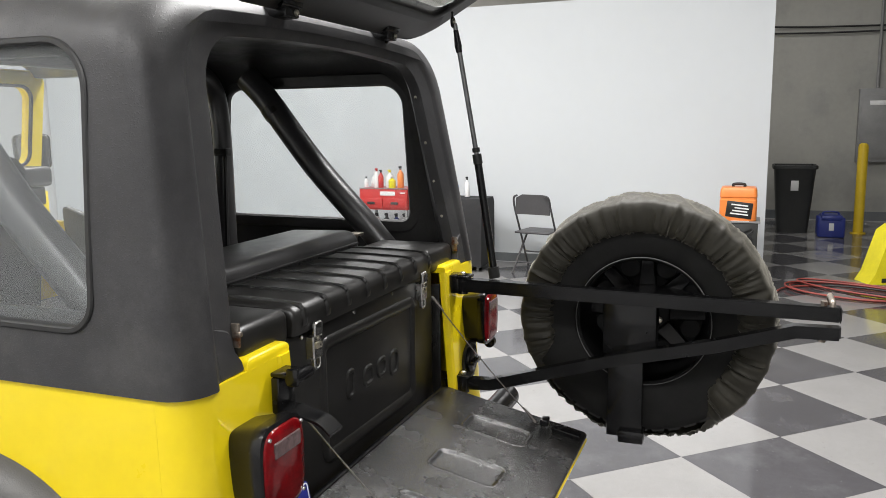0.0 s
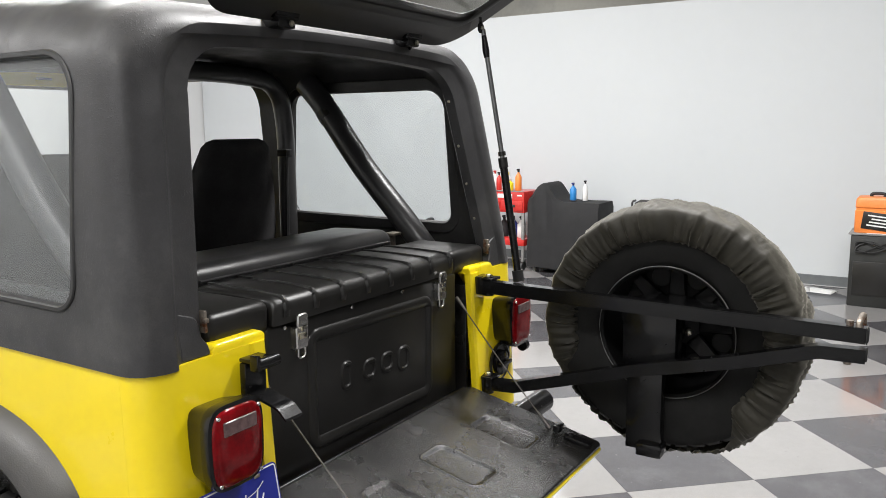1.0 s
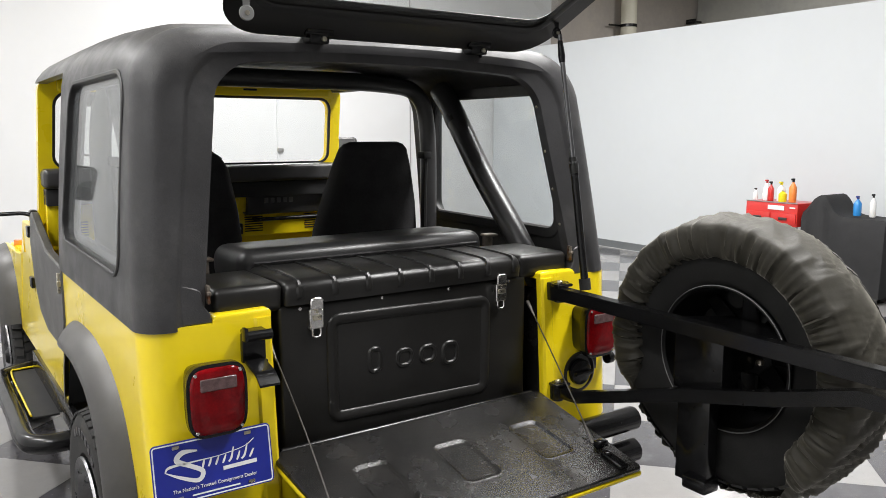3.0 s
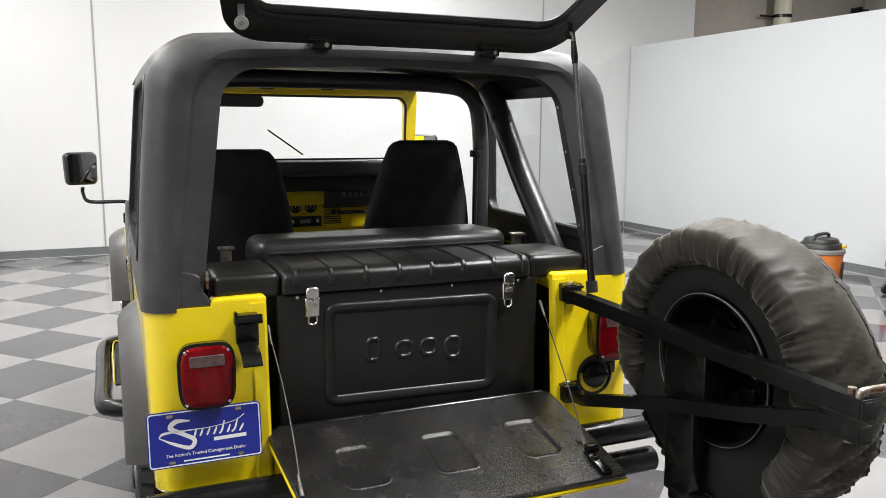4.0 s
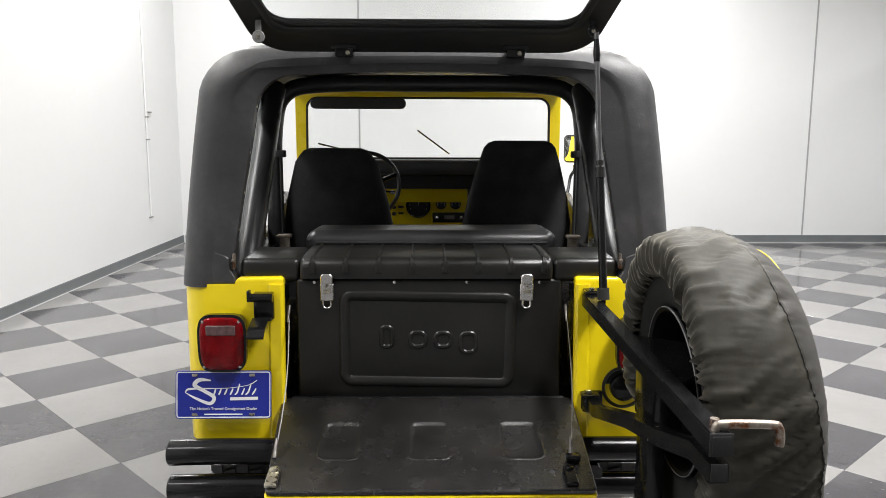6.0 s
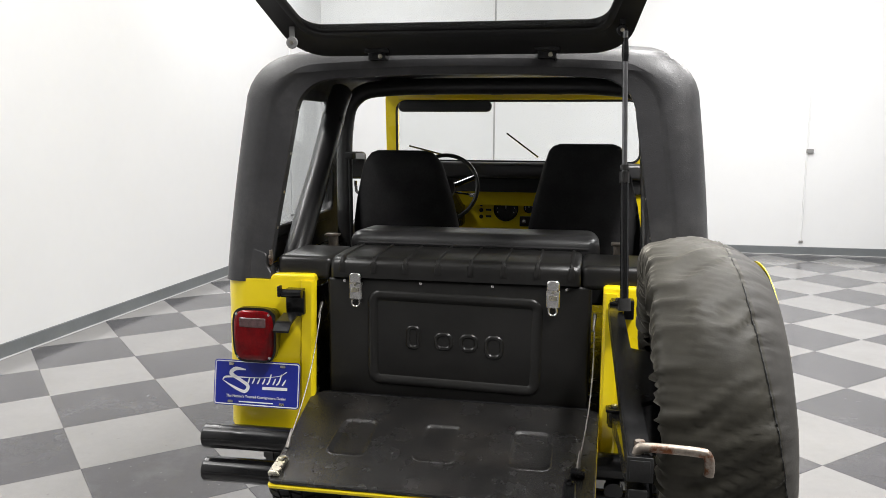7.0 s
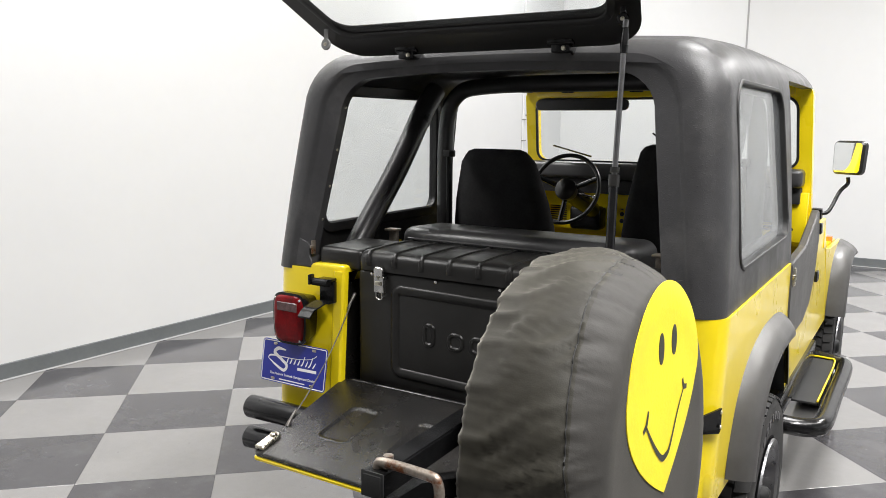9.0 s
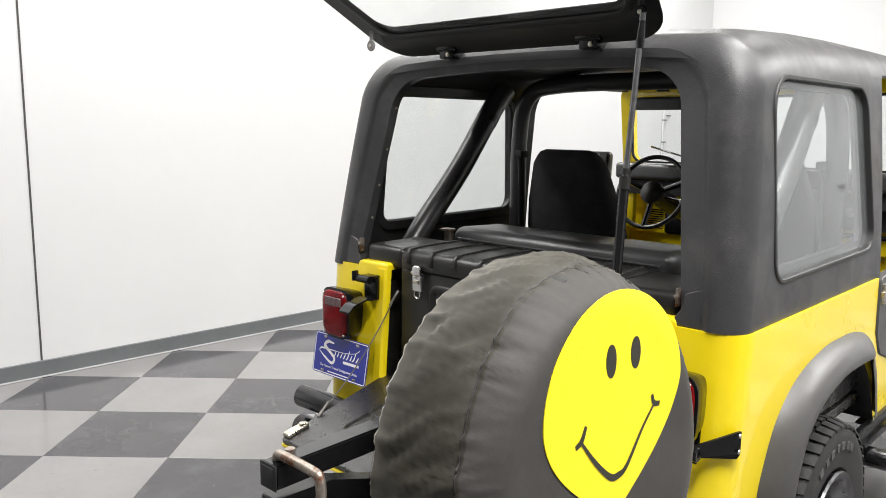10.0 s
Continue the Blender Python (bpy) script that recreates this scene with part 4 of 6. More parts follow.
# number plate with dealer's print: the emblem as plain shapes, the slogan as it reads
PL0, PL1, PZ0, PZ1 = -0.838, -0.532, 0.706, 0.858


def plate_put(u, v, d):
    return Vector((u, -0.012 - 0.165 * (PZ1 - v) - d, v))


bm = bmesh.new()
edge = rounded([(PL0, PZ0), (PL1, PZ0), (PL1, PZ1), (PL0, PZ1)], 0.012, 4)
prism(bm, edge, plate_put, -0.001, 0.0012)
PLATE = part("licence_plate", bm, BLUE_PLATE, CAR, "blue dealer plate with white print")
bm = bmesh.new()
ring(bm, offset_loop(edge, 0.0032), offset_loop(edge, 0.0062), plate_put, 0.0012, 0.0020)
part("plate_border", bm, WHITE_INK, PLATE)


def stroke(name, points, widths, parent, mat):
    """A flat painted stroke on the plate, its width changing along it."""
    line = smooth_line([(u, v, 0) for u, v in points], 6)
    bm = bmesh.new()
    left, right = [], []
    for i, p in enumerate(line):
        t = (line[min(i + 1, len(line) - 1)] - line[max(i - 1, 0)]).normalized()
        k = i / (len(line) - 1) * (len(widths) - 1)
        w = widths[int(k)] + (widths[min(int(k) + 1, len(widths) - 1)] - widths[int(k)]) * (k - int(k))
        left.append(plate_put(p.x - t.y * w / 2, p.y + t.x * w / 2, 0.0022))
        right.append(plate_put(p.x + t.y * w / 2, p.y - t.x * w / 2, 0.0022))
    a, b = loop_verts(bm, left), loop_verts(bm, right)
    bridge(bm, a, b, closed=False)
    return part(name, bm, mat, parent, smooth=False)


pu = lambda f: PL0 + f * (PL1 - PL0)
pv = lambda f: PZ1 - f * (PZ1 - PZ0)
stroke("emblem_swoosh", [(pu(0.37), pv(0.20)), (pu(0.25), pv(0.19)), (pu(0.20), pv(0.30)), (pu(0.30), pv(0.42)), (pu(0.40), pv(0.55)), (pu(0.36), pv(0.68)), (pu(0.22), pv(0.58)), (pu(0.10), pv(0.45))], [0.004, 0.013, 0.014, 0.011, 0.012, 0.011, 0.008, 0.002], PLATE, WHITE_INK)
stroke("emblem_swoosh", [(pu(0.10), pv(0.45)), (pu(0.14), pv(0.38)), (pu(0.30), pv(0.37)), (pu(0.55), pv(0.36)), (pu(0.76), pv(0.30)), (pu(0.85), pv(0.20))], [0.003, 0.007, 0.004, 0.002, 0.002, 0.003], PLATE, WHITE_INK)
for f0, f1, top in ((0.42, 0.40, 0.36), (0.48, 0.45, 0.36), (0.54, 0.51, 0.37), (0.60, 0.57, 0.37), (0.67, 0.62, 0.27), (0.72, 0.69, 0.36), (0.79, 0.73, 0.26), (0.84, 0.80, 0.37)):
    stroke("emblem_bar", [(pu(f0), pv(top)), (pu((f0 + f1) / 2), pv(0.44)), (pu(f1), pv(0.50))], [0.0035, 0.006, 0.0045], PLATE, WHITE_INK)
stroke("emblem_bar", [(pu(0.57), pv(0.585)), (pu(0.86), pv(0.575))], [0.010, 0.010], PLATE, WHITE_INK)
stroke("small_print_bar", [(pu(0.30), pv(0.905)), (pu(0.70), pv(0.905))], [0.004, 0.004], PLATE, WHITE_INK)
m = Matrix.Translation(plate_put((PL0 + PL1) / 2, pv(0.79), 0.0024)) @ Matrix.Rotation(radians(90 - 9.4), 4, "X")
writing("slogan", "The Nation's Trusted Consignment Dealer", 0.0125, m, WHITE_INK, PLATE, 0.215)
for f in (0.20, 0.80):
    for g in (0.09, 0.91):
        bm = bmesh.new()
        c = plate_put(pu(f), pv(g), 0.002)
        box(bm, c - Vector((0.009, 0.002, 0.0045)), c + Vector((0.009, 0.001, 0.0045)), 0.002)
        part("plate_slot", bm, ZINC, PLATE)
bm = bmesh.new()
box(bm, (-0.70, -0.008, 0.78), (-0.58, 0.03, 0.84), 0.003)
part("plate_bracket", bm, STEEL_BLACK, PLATE)

# catch for the tyre carrier on the left post
bm = bmesh.new()
box(bm, (-0.588, 0.010, 1.02), (-0.524, 0.030, 1.098), 0.004)
box(bm, (-0.584, -0.012, 1.020), (-0.528, 0.028, 1.028), 0.002)
CATCH = part("carrier_catch", bm, STEEL_BLACK, CAR, "black steel carrier catch on the yellow corner")
bm = bmesh.new()
tube(bm, [(-0.590, -0.020, 1.098), (-0.520, -0.020, 1.098)], 0.014, 12)
box(bm, (-0.586, -0.020, 1.098), (-0.526, 0.032, 1.108), 0.003)
box(bm, (-0.598, -0.040, 1.088), (-0.588, -0.014, 1.124), 0.003)
part("catch_top", bm, STEEL_BLACK, CATCH)
bm = bmesh.new()
line = smooth_line([(0, -0.010, 1.030), (0, -0.045, 1.022), (0, -0.080, 1.012), (0, -0.105, 0.992)], 4)
rows = []
for i, p in enumerate(line):
    rows.append([Vector((x, p.y, p.z + dz)) for x, dz in ((-0.588, 0.0), (-0.535, 0.0), (-0.535, -0.006), (-0.588, -0.006))])
loft(bm, rows)
part("catch_tongue", bm, STEEL_BLACK, CATCH)

# double-tube bumper
for z, y in ((0.611, -0.075), (0.497, -0.085)):
    bm = bmesh.new()
    tube(bm, [(-0.848, y - 0.006, z + 0.0), (-0.844, y - 0.006, z), (-0.70, y, z), (0.66, y, z), (0.794, y, z), (0.798, y, z)], 0.043, 24, radii=[0.038, 0.042, 0.042, 0.042, 0.042, 0.038])
    bumper = part("bumper_tube", bm, STEEL_BLACK, CAR, "glossy black round bumper tube")
    for s in (-1, 1):
        bm = bmesh.new()
        x = -0.8485 if s < 0 else 0.7985
        lathe(bm, [(0, 0.036), (0.002, 0.034), (0.0025, 0.001)], lambda a, p, q: Vector((x + s * a, y - (0.006 if s < 0 else 0) + p, z + q)), 20)
        # right caps are chrome to imitate white reflected in the black tube's end
        part("end_cap", bm, PLASTIC if s < 0 else CHROME, bumper)
for x in (-0.40, 0.36):
    flat_panel("bumper_bracket", (x, -0.07, 0.46), (x + 0.06, 0.06, 0.62), STEEL_BLACK, CAR)
bm = bmesh.new()
lathe(bm, [(0.0, 0.028), (0.03, 0.030), (0.034, 0.024), (0.10, 0.022)], lambda a, p, q: Vector((0.50 + p, -0.11 + a, 0.545 + q)), 16)
part("tow_socket", bm, STEEL_BLACK, CAR)

# filler neck on the right corner
bm = bmesh.new()
put = lambda a, p, q: Vector((0.615 + p, rear_y(0.8) - a, 0.79 + q))
lathe(bm, [(0.0, 0.070), (0.006, 0.072), (0.010, 0.064), (-0.002, 0.058), (-0.004, 0.002)], put, 28)
FILLER = part("fuel_filler", bm, PLASTIC, CAR, "black round fuel filler")
bm = bmesh.new()
lathe(bm, [(0.0, 0.046), (0.016, 0.044), (0.020, 0.038), (0.020, 0.002)], put, 24)
box(bm, (0.575, rear_y(0.8) - 0.034, 0.782), (0.655, rear_y(0.8) - 0.014, 0.798), 0.004)
part("fuel_cap", bm, STEEL_BLACK, FILLER)

# gusset bracket from the right flank to a pivot boss behind the corner
bm = bmesh.new()
loft(bm, [[Vector((0.780 + e, 0.072, 0.885)), Vector((0.780 + e, 0.072, 0.824)), Vector((0.780 + e, 0.052, 0.818)), Vector((0.700 + e, -0.030, 0.822)), Vector((0.700 + e, -0.030, 0.850)), Vector((0.780 + e, 0.048, 0.889))] for e in (0.0, 0.006)])
LOCK = part("corner_bracket", bm, STEEL_BLACK, CAR)
bm = bmesh.new()
lathe(bm, [(-0.012, 0.020), (0.010, 0.020), (0.013, 0.017), (0.013, 0.009), (0.008, 0.008), (0.008, 0.001)], lambda a, p, q: Vector((0.712 + a, -0.032 + p, 0.836 + q)), 20)
part("pivot_boss", bm, STEEL_BLACK, LOCK)
bm = bmesh.new()
box(bm, (0.676, 0.016, 0.766), (0.702, 0.026, 0.891), 0.004)
box(bm, (0.682, -0.028, 0.850), (0.696, 0.022, 0.890), 0.003)
part("bracket_foot", bm, STEEL_BLACK, LOCK)
for z in (0.834, 0.876):
    bm = bmesh.new()
    lathe(bm, [(0, 0.006), (0.003, 0.005), (0.004, 0.001)], lambda a, p, q: Vector((0.786 + a, 0.062 + p, z + q)), 10)
    part("bolt", bm, ZINC, LOCK)

# ---- swing-out tyre carrier ----
A0, A1 = Vector((0.487, 0.0, 1.088)), Vector((0.499, -1.132, 1.069))
bm = bmesh.new()
tube(bm, [A0, A1], 0.021, square=True)
bmesh.ops.bevel(bm, geom=bm.edges[:], offset=0.003, segments=2, affect="EDGES")
CARRIER = part("tyre_carrier", bm, STEEL_BLACK, CAR, "black square-tube tyre carrier swung open")
bm = bmesh.new()
tube(bm, [(0.508, 0.0, 0.744), (0.508, -0.10, 0.750), (0.507, -0.28, 0.805), (0.506, -0.50, 0.872), (0.503, -0.80, 0.946), (0.499, -1.02, 1.012), (0.498, -1.132, 1.014)], 0.0185, square=True)
part("lower_arm", bm, STEEL_BLACK, CARRIER)
bm = bmesh.new()
box(bm, (0.477, -1.134, 1.047), (0.521, -1.131, 1.091), 0.001)
box(bm, (0.482, -1.136, 1.052), (0.516, -1.133, 1.086), 0.001)
part("tube_mouth", bm, DARK, CARRIER)
bm = bmesh.new()
box(bm, (0.482, -1.136, 1.001), (0.512, -1.131, 1.033), 0.001)
part("tube_mouth", bm, DARK, CARRIER)
for z in (1.088, 0.748):
    bm = bmesh.new()
    tube(bm, [(0.497, -0.006, z - 0.032), (0.497, -0.006, z + 0.032)], 0.019, 16)
    box(bm, (0.475, 0.0, z - 0.030), (0.545, 0.05, z + 0.030), 0.004)
    box(bm, (0.470, -0.035, z + 0.020), (0.530, 0.01, z + 0.030), 0.003)
    pivot = part("pivot", bm, STEEL_BLACK, CARRIER)
    bm = bmesh.new()
    lathe(bm, [(0, 0.010), (0.008, 0.010), (0.010, 0.007), (0.010, 0.001)], lambda a, p, q: Vector((0.497 + p, -0.006 + q, z + 0.030 + a)), 6)
    part("bolt", bm, ZINC, pivot)
bm = bmesh.new()
box(bm, (0.526, -0.592, 0.615), (0.570, -0.482, 0.905), 0.004)
box(bm, (0.510, -0.60, 0.600), (0.575, -0.52, 0.640), 0.006)
part("mount_post", bm, STEEL_BLACK, CARRIER)
bm = bmesh.new()
loft(bm, [[Vector((x, y, z)) for x, y in ((0.514, -0.40), (0.514, -0.83), (0.698, -0.64), (0.698, -0.52))] for z in (1.070, 1.080)])
box(bm, (0.522, -0.63, 0.885), (0.600, -0.465, 1.070), 0.006)
box(bm, (0.602, -0.61, 0.94), (0.6985, -0.52, 1.068), 0.006)
part("mount_plate", bm, STEEL_BLACK, CARRIER)
bm = bmesh.new()
line = smooth_line([(0.493, -1.112, 1.070), (0.495, -1.112, 1.092), (0.508, -1.112, 1.101), (0.595, -1.113, 1.100), (0.610, -1.114, 1.094), (0.614, -1.114, 1.076), (0.613, -1.114, 1.060)], 5)
tube(bm, line, 0.0085, 12)
part("pull_handle", bm, WORN, CARRIER, "worn bare steel pull handle")
for z, h, r in ((0.985, 0.012, 0.010), (1.090, 0.014, 0.009)):
    bm = bmesh.new()
    tube(bm, [(0.500, -1.09, z), (0.500, -1.09, z + h)], r, 8)
    part("bolt", bm, WORN, CARRIER)

# spare wheel with its cloth cover
SP = Vector((0.0, -0.565, 0.988))
SR = 0.386


def spare_put(x, a, b):
    return Vector((x, SP.y + a, SP.z + b))


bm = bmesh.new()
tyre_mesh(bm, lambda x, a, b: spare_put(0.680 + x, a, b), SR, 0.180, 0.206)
SPARE = part("spare_wheel", bm, RUBBER_SHADED, CAR, "spare tyre carried under a cloth cover")
tread_blocks(SPARE, Matrix.Translation((0.680, SP.y, SP.z)), SR, 0.180, 44)
bm = bmesh.new()
lathe(bm, [(0.605, 0.206), (0.597, 0.212), (0.592, 0.207), (0.598, 0.200), (0.640, 0.194), (0.710, 0.189), (0.752, 0.180), (0.746, 0.150), (0.758, 0.115), (0.734, 0.085), (0.724, 0.062), (0.724, 0.002)], spare_put, 56, caps=False)
SPRIM = part("rim", bm, RIM_BLACK, SPARE, "black steel rim")
bm = bmesh.new()
loops = [loop_verts(bm, [spare_put(x, r * math.cos(k * math.tau / 72), r * math.sin(k * math.tau / 72)) for k in range(72)]) for x, r in ((0.5935, 0.2092), (0.5912, 0.2102), (0.5912, 0.2109), (0.5935, 0.2120))]
for p, q in zip(loops, loops[1:] + loops[:1]):
    bridge(bm, p, q)
part("rim_lip", bm, GREY_STEEL, SPRIM, "thin lighter grey edge of the rim")
for k in range(8):
    a = (k + 0.5) * math.tau / 8
    bm = bmesh.new()
    c = spare_put(0.746, 0.150 * math.cos(a), 0.150 * math.sin(a))
    lathe(bm, [(0, 0.032), (0.003, 0.030), (0.0035, 0.001)], lambda x, p, q: c + Vector((-x, p, q)), 16)
    part("rim_hole", bm, DARK, SPRIM)
for k in range(8):
    m = Matrix.Translation(spare_put(0.0, 0.0, 0.0)) @ Matrix.Rotation(k * math.tau / 8, 4, "X")
    bm = bmesh.new()
    prism(bm, rounded([(-0.030, 0.070), (0.030, 0.070), (0.022, 0.190), (-0.022, 0.190)], 0.008, 3), lambda u, v, d: m @ Vector((0.742 - d, u, v)), 0.0, 0.020, 0.005)
    part("spoke", bm, STEEL_BLACK, SPRIM)
for k in range(5):
    a = k * math.tau / 5
    bm = bmesh.new()
    c = spare_put(0.725, 0.050 * math.cos(a), 0.050 * math.sin(a))
    lathe(bm, [(0, 0.011), (0.016, 0.010), (0.020, 0.002)], lambda x, p, q: c + Vector((-x, p, q)), 8)
    part("wheel_nut", bm, ZINC, SPRIM)


def cover_relief(a, x, hem):
    """Folds of the cloth at angle a and width x: gathered towards the hem, slack slanting creases on the tread."""
    c, d = math.cos(a), math.sin(a)
    v = noise.noise(Vector((c * 6.5, d * 6.5, 3)))
    w = noise.noise(Vector((c * 15, d * 15, x * 9 + 9)))
    gather = math.sin(61 * a + 6 * v + 9 * w) * (0.6 + 0.5 * w) + 0.5 * math.sin(31 * a + 7 * w)
    soft = noise.noise(Vector((c * 3.2, d * 3.2, x * 14 + 20)))
    slant = a * 5.0 + x * 9.0
    crease = 1 - abs(noise.noise(Vector((slant * 1.5, x * 5 - a * 1.4, 50)))) * 2.2
    fine = 1 - abs(noise.noise(Vector((slant * 3.1 + 8, x * 9 + a * 2.0, 70)))) * 2.2
    thin = 1 - abs(noise.noise(Vector((slant * 5.2 + 3, x * 8 + a * 3.0, 90)))) * 2.2
    tread = max(0.0, min(1.0, (x - 0.585) / 0.05)) * max(0.0, min(1.0, (0.83 - x) / 0.05))
    pucker = math.exp(-((x - 0.785) / 0.022) ** 2) * math.sin(70 * a + 9 * w) * (0.5 + w)
    slack = 0.6 + 0.8 * max(0.0, -math.sin(a + 0.6)) + 0.5 * v
    return 0.0175 * gather * hem * (1 - 0.25 * v) + tread * slack * (0.0080 * soft + 0.0100 * (crease - 0.5) + 0.0075 * (fine - 0.5) + 0.0045 * (thin - 0.5)) + 0.0020 * pucker


N = 400
HEM = [(0.594, 0.288), (0.580, 0.292), (0.570, 0.303), (0.564, 0.322), (0.562, 0.344), (0.563, 0.366), (0.568, 0.383), (0.580, 0.3915)]
TREAD = [(0.614, 0.3940), (0.632, 0.3968), (0.650, 0.3990), (0.668, 0.4002), (0.686, 0.4008), (0.704, 0.4005), (0.722, 0.3995), (0.738, 0.3975), (0.753, 0.3948), (0.766, 0.3915), (0.777, 0.3880)]
SHOULDER = [(0.7815, 0.3868), (0.785, 0.3868), (0.7885, 0.3840), (0.792, 0.3808), (0.799, 0.374), (0.806, 0.366), (0.812, 0.356), (0.8175, 0.347), (0.8215, 0.335), (0.8235, 0.318), (0.8225, 0.293), (0.8195, 0.258), (0.8180, 0.20), (0.8170, 0.12), (0.8165, 0.04)]
SEAM_AT = len(HEM) + len(TREAD) + 1
prof = HEM + TREAD + SHOULDER
bm = bmesh.new()
rows = []
for i, (x0, r0) in enumerate(prof):
    row = []
    hem = max(0.0, 1 - (i / 6.5) ** 1.3) if i < 7 else 0.0
    for k in range(N):
        a = k * math.tau / N
        x, r = x0, r0
        wrap = max(0.0, min(1.0, (math.sin(a) + 0.62 + 0.62 * max(0.0, -math.cos(a))) / 0.40))
        wrap = wrap * wrap * (3 - 2 * wrap)
        if i < 9:
            # low down the hem has ridden up on to the tread
            x, r = x + (0.606 + 0.004 * i - x) * (1 - wrap), r + (0.390 + 0.0012 * i - r) * (1 - wrap)
        r -= (0.012 * max(0.0, math.cos(a)) + 0.005 * max(0.0, math.sin(a))) * max(0.0, min(1.0, (i - 12) / 6))
        rel = cover_relief(a, x, hem * (0.35 + 0.65 * wrap)) if i < 29 else 0.0
        peak = (1 - abs(math.sin(15.5 * a + 2.5 * noise.noise(Vector((4 * math.cos(a), 4 * math.sin(a), 40)))))) ** 1.5
        rel += wrap * math.exp(-((i - 7) / 1.9) ** 2) * (0.0055 * peak - 0.0015)
        sag = 0.004 * max(0.0, -math.sin(a)) * (1 if 3 < i < 27 else 0)
        out = 0.0012 * noise.noise(Vector((r * 9 * math.cos(a), r * 9 * math.sin(a), 5))) if 24 < i < 30 else 0.0
        flat = 0.55 if i < 6 else 1.0
        # the seam runs askew: nearer to the middle of the tread at the top
        x -= 0.046 * max(-0.15, math.sin(a)) * (max(0.0, (i - 8) / (SEAM_AT - 8)) if i <= SEAM_AT else max(0.0, 1 - (i - SEAM_AT) / 7))
        row.append(spare_put(x - (rel * 0.9 if i < 7 else 0.0) + out, (r + rel * flat + sag) * math.cos(a), (r + rel * flat + sag) * math.sin(a)))
    rows.append(row)
rings = [loop_verts(bm, r) for r in rows]
for i, (p, q) in enumerate(zip(rings, rings[1:])):
    before = len(bm.faces)
    bridge(bm, p, q)
    bm.faces.ensure_lookup_table()
    if i >= len(HEM) + len(TREAD) + 2:
        for j in range(before, len(bm.faces)):
            bm.faces[j].material_index = 1
bm.faces.new(rings[-1]).material_index = 1
COVER = part("tyre_cover", bm, CANVAS, SPARE, "wrinkled grey-green cloth tyre cover", angle=80)
COVER.data.materials.append(CANVAS_FACE)
# stitching along the seam between tread and face
seam_row = rows[SEAM_AT]
bm = bmesh.new()
line = []
for p in seam_row:
    away = Vector((0, p.y - SP.y, p.z - SP.z)).normalized()
    line.append([p + away * (0.0006 + 0.0013 * math.sin(q * math.tau / 5)) + Vector((0.0013 * math.cos(q * math.tau / 5), 0, 0)) for q in range(5)])
loops = [loop_verts(bm, r) for r in line]
for p, q in zip(loops, loops[1:] + loops[:1]):
    bridge(bm, p, q)
part("seam_stitching", bm, CABLE, COVER)


def face_outline(n=72):
    """A round print, drawn to a point at its foot by the slack cloth."""
    out = []
    for k in range(n):
        a = k * math.tau / n
        if a <= math.pi:
            y, z = 0.238 * math.cos(a), 0.205 * math.sin(a)
        else:
            c = math.cos(a)
            y, z = 0.238 * c, -0.225 * (1 - abs(c)) ** 0.54
        out.append((-0.541 + y + (0.015 * z / 0.225 if z < 0 else 0.0), 1.125 + z))
    return out


def cover_x(y, z):
    """How far out the cover's face lies at (y, z)."""
    r = math.hypot(y - SP.y, z - SP.z)
    for (x1, r1), (x0, r0) in zip(SHOULDER, SHOULDER[1:]):
        if r0 <= r <= r1:
            return x0 + (x1 - x0) * (r - r0) / (r1 - r0)
    return SHOULDER[-1][0]


def on_face(name, loop, mat, parent, lift, label="", rings=10):
    """A print that follows the curve of the cover."""
    bm = bmesh.new()
    n = len(loop)
    c = Vector((sum(p[0] for p in loop) / n, sum(p[1] for p in loop) / n))
    rows = []
    for k in range(1, rings + 1):
        pts = [c + (Vector(p) - c) * (k / rings) for p in loop]
        rows.append([(cover_x(p.x, p.y) + lift, p.x, p.y) for p in pts])
    rows.append([(x - lift, y, z) for x, y, z in rows[-1]])
    loops = [loop_verts(bm, r) for r in rows]
    for p, q in zip(loops, loops[1:]):
        bridge(bm, p, q)
    bm.faces.new(loops[0])
    return part(name, bm, mat, parent, label)


FACE = on_face("emblem", face_outline(), EMBLEM, COVER, 0.0020, "round yellow printed face emblem")
for y in (-0.565, -0.478):
    on_face("emblem_eye", [(y + 0.0175 * math.cos(k * math.tau / 24), 1.200 + 0.032 * math.sin(k * math.tau / 24)) for k in range(24)], INK, FACE, 0.0030, rings=3)


def face_stroke(points, widths):
    line = smooth_line([(y, z, 0) for y, z in points], 7)
    left, right = [], []
    for i, p in enumerate(line):
        t = (line[min(i + 1, len(line) - 1)] - line[max(i - 1, 0)]).normalized()
        k = i / (len(line) - 1) * (len(widths) - 1)
        w = widths[int(k)] + (widths[min(int(k) + 1, len(widths) - 1)] - widths[int(k)]) * (k - int(k))
        ly, lz, ry, rz = p.x - t.y * w / 2, p.y + t.x * w / 2, p.x + t.y * w / 2, p.y - t.x * w / 2
        left.append(Vector((cover_x(ly, lz) + 0.0030, ly, lz)))
        right.append(Vector((cover_x(ry, rz) + 0.0030, ry, rz)))
    bm = bmesh.new()
    bridge(bm, loop_verts(bm, left), loop_verts(bm, right), closed=False)
    part("emblem_mouth", bm, INK, FACE, smooth=False)


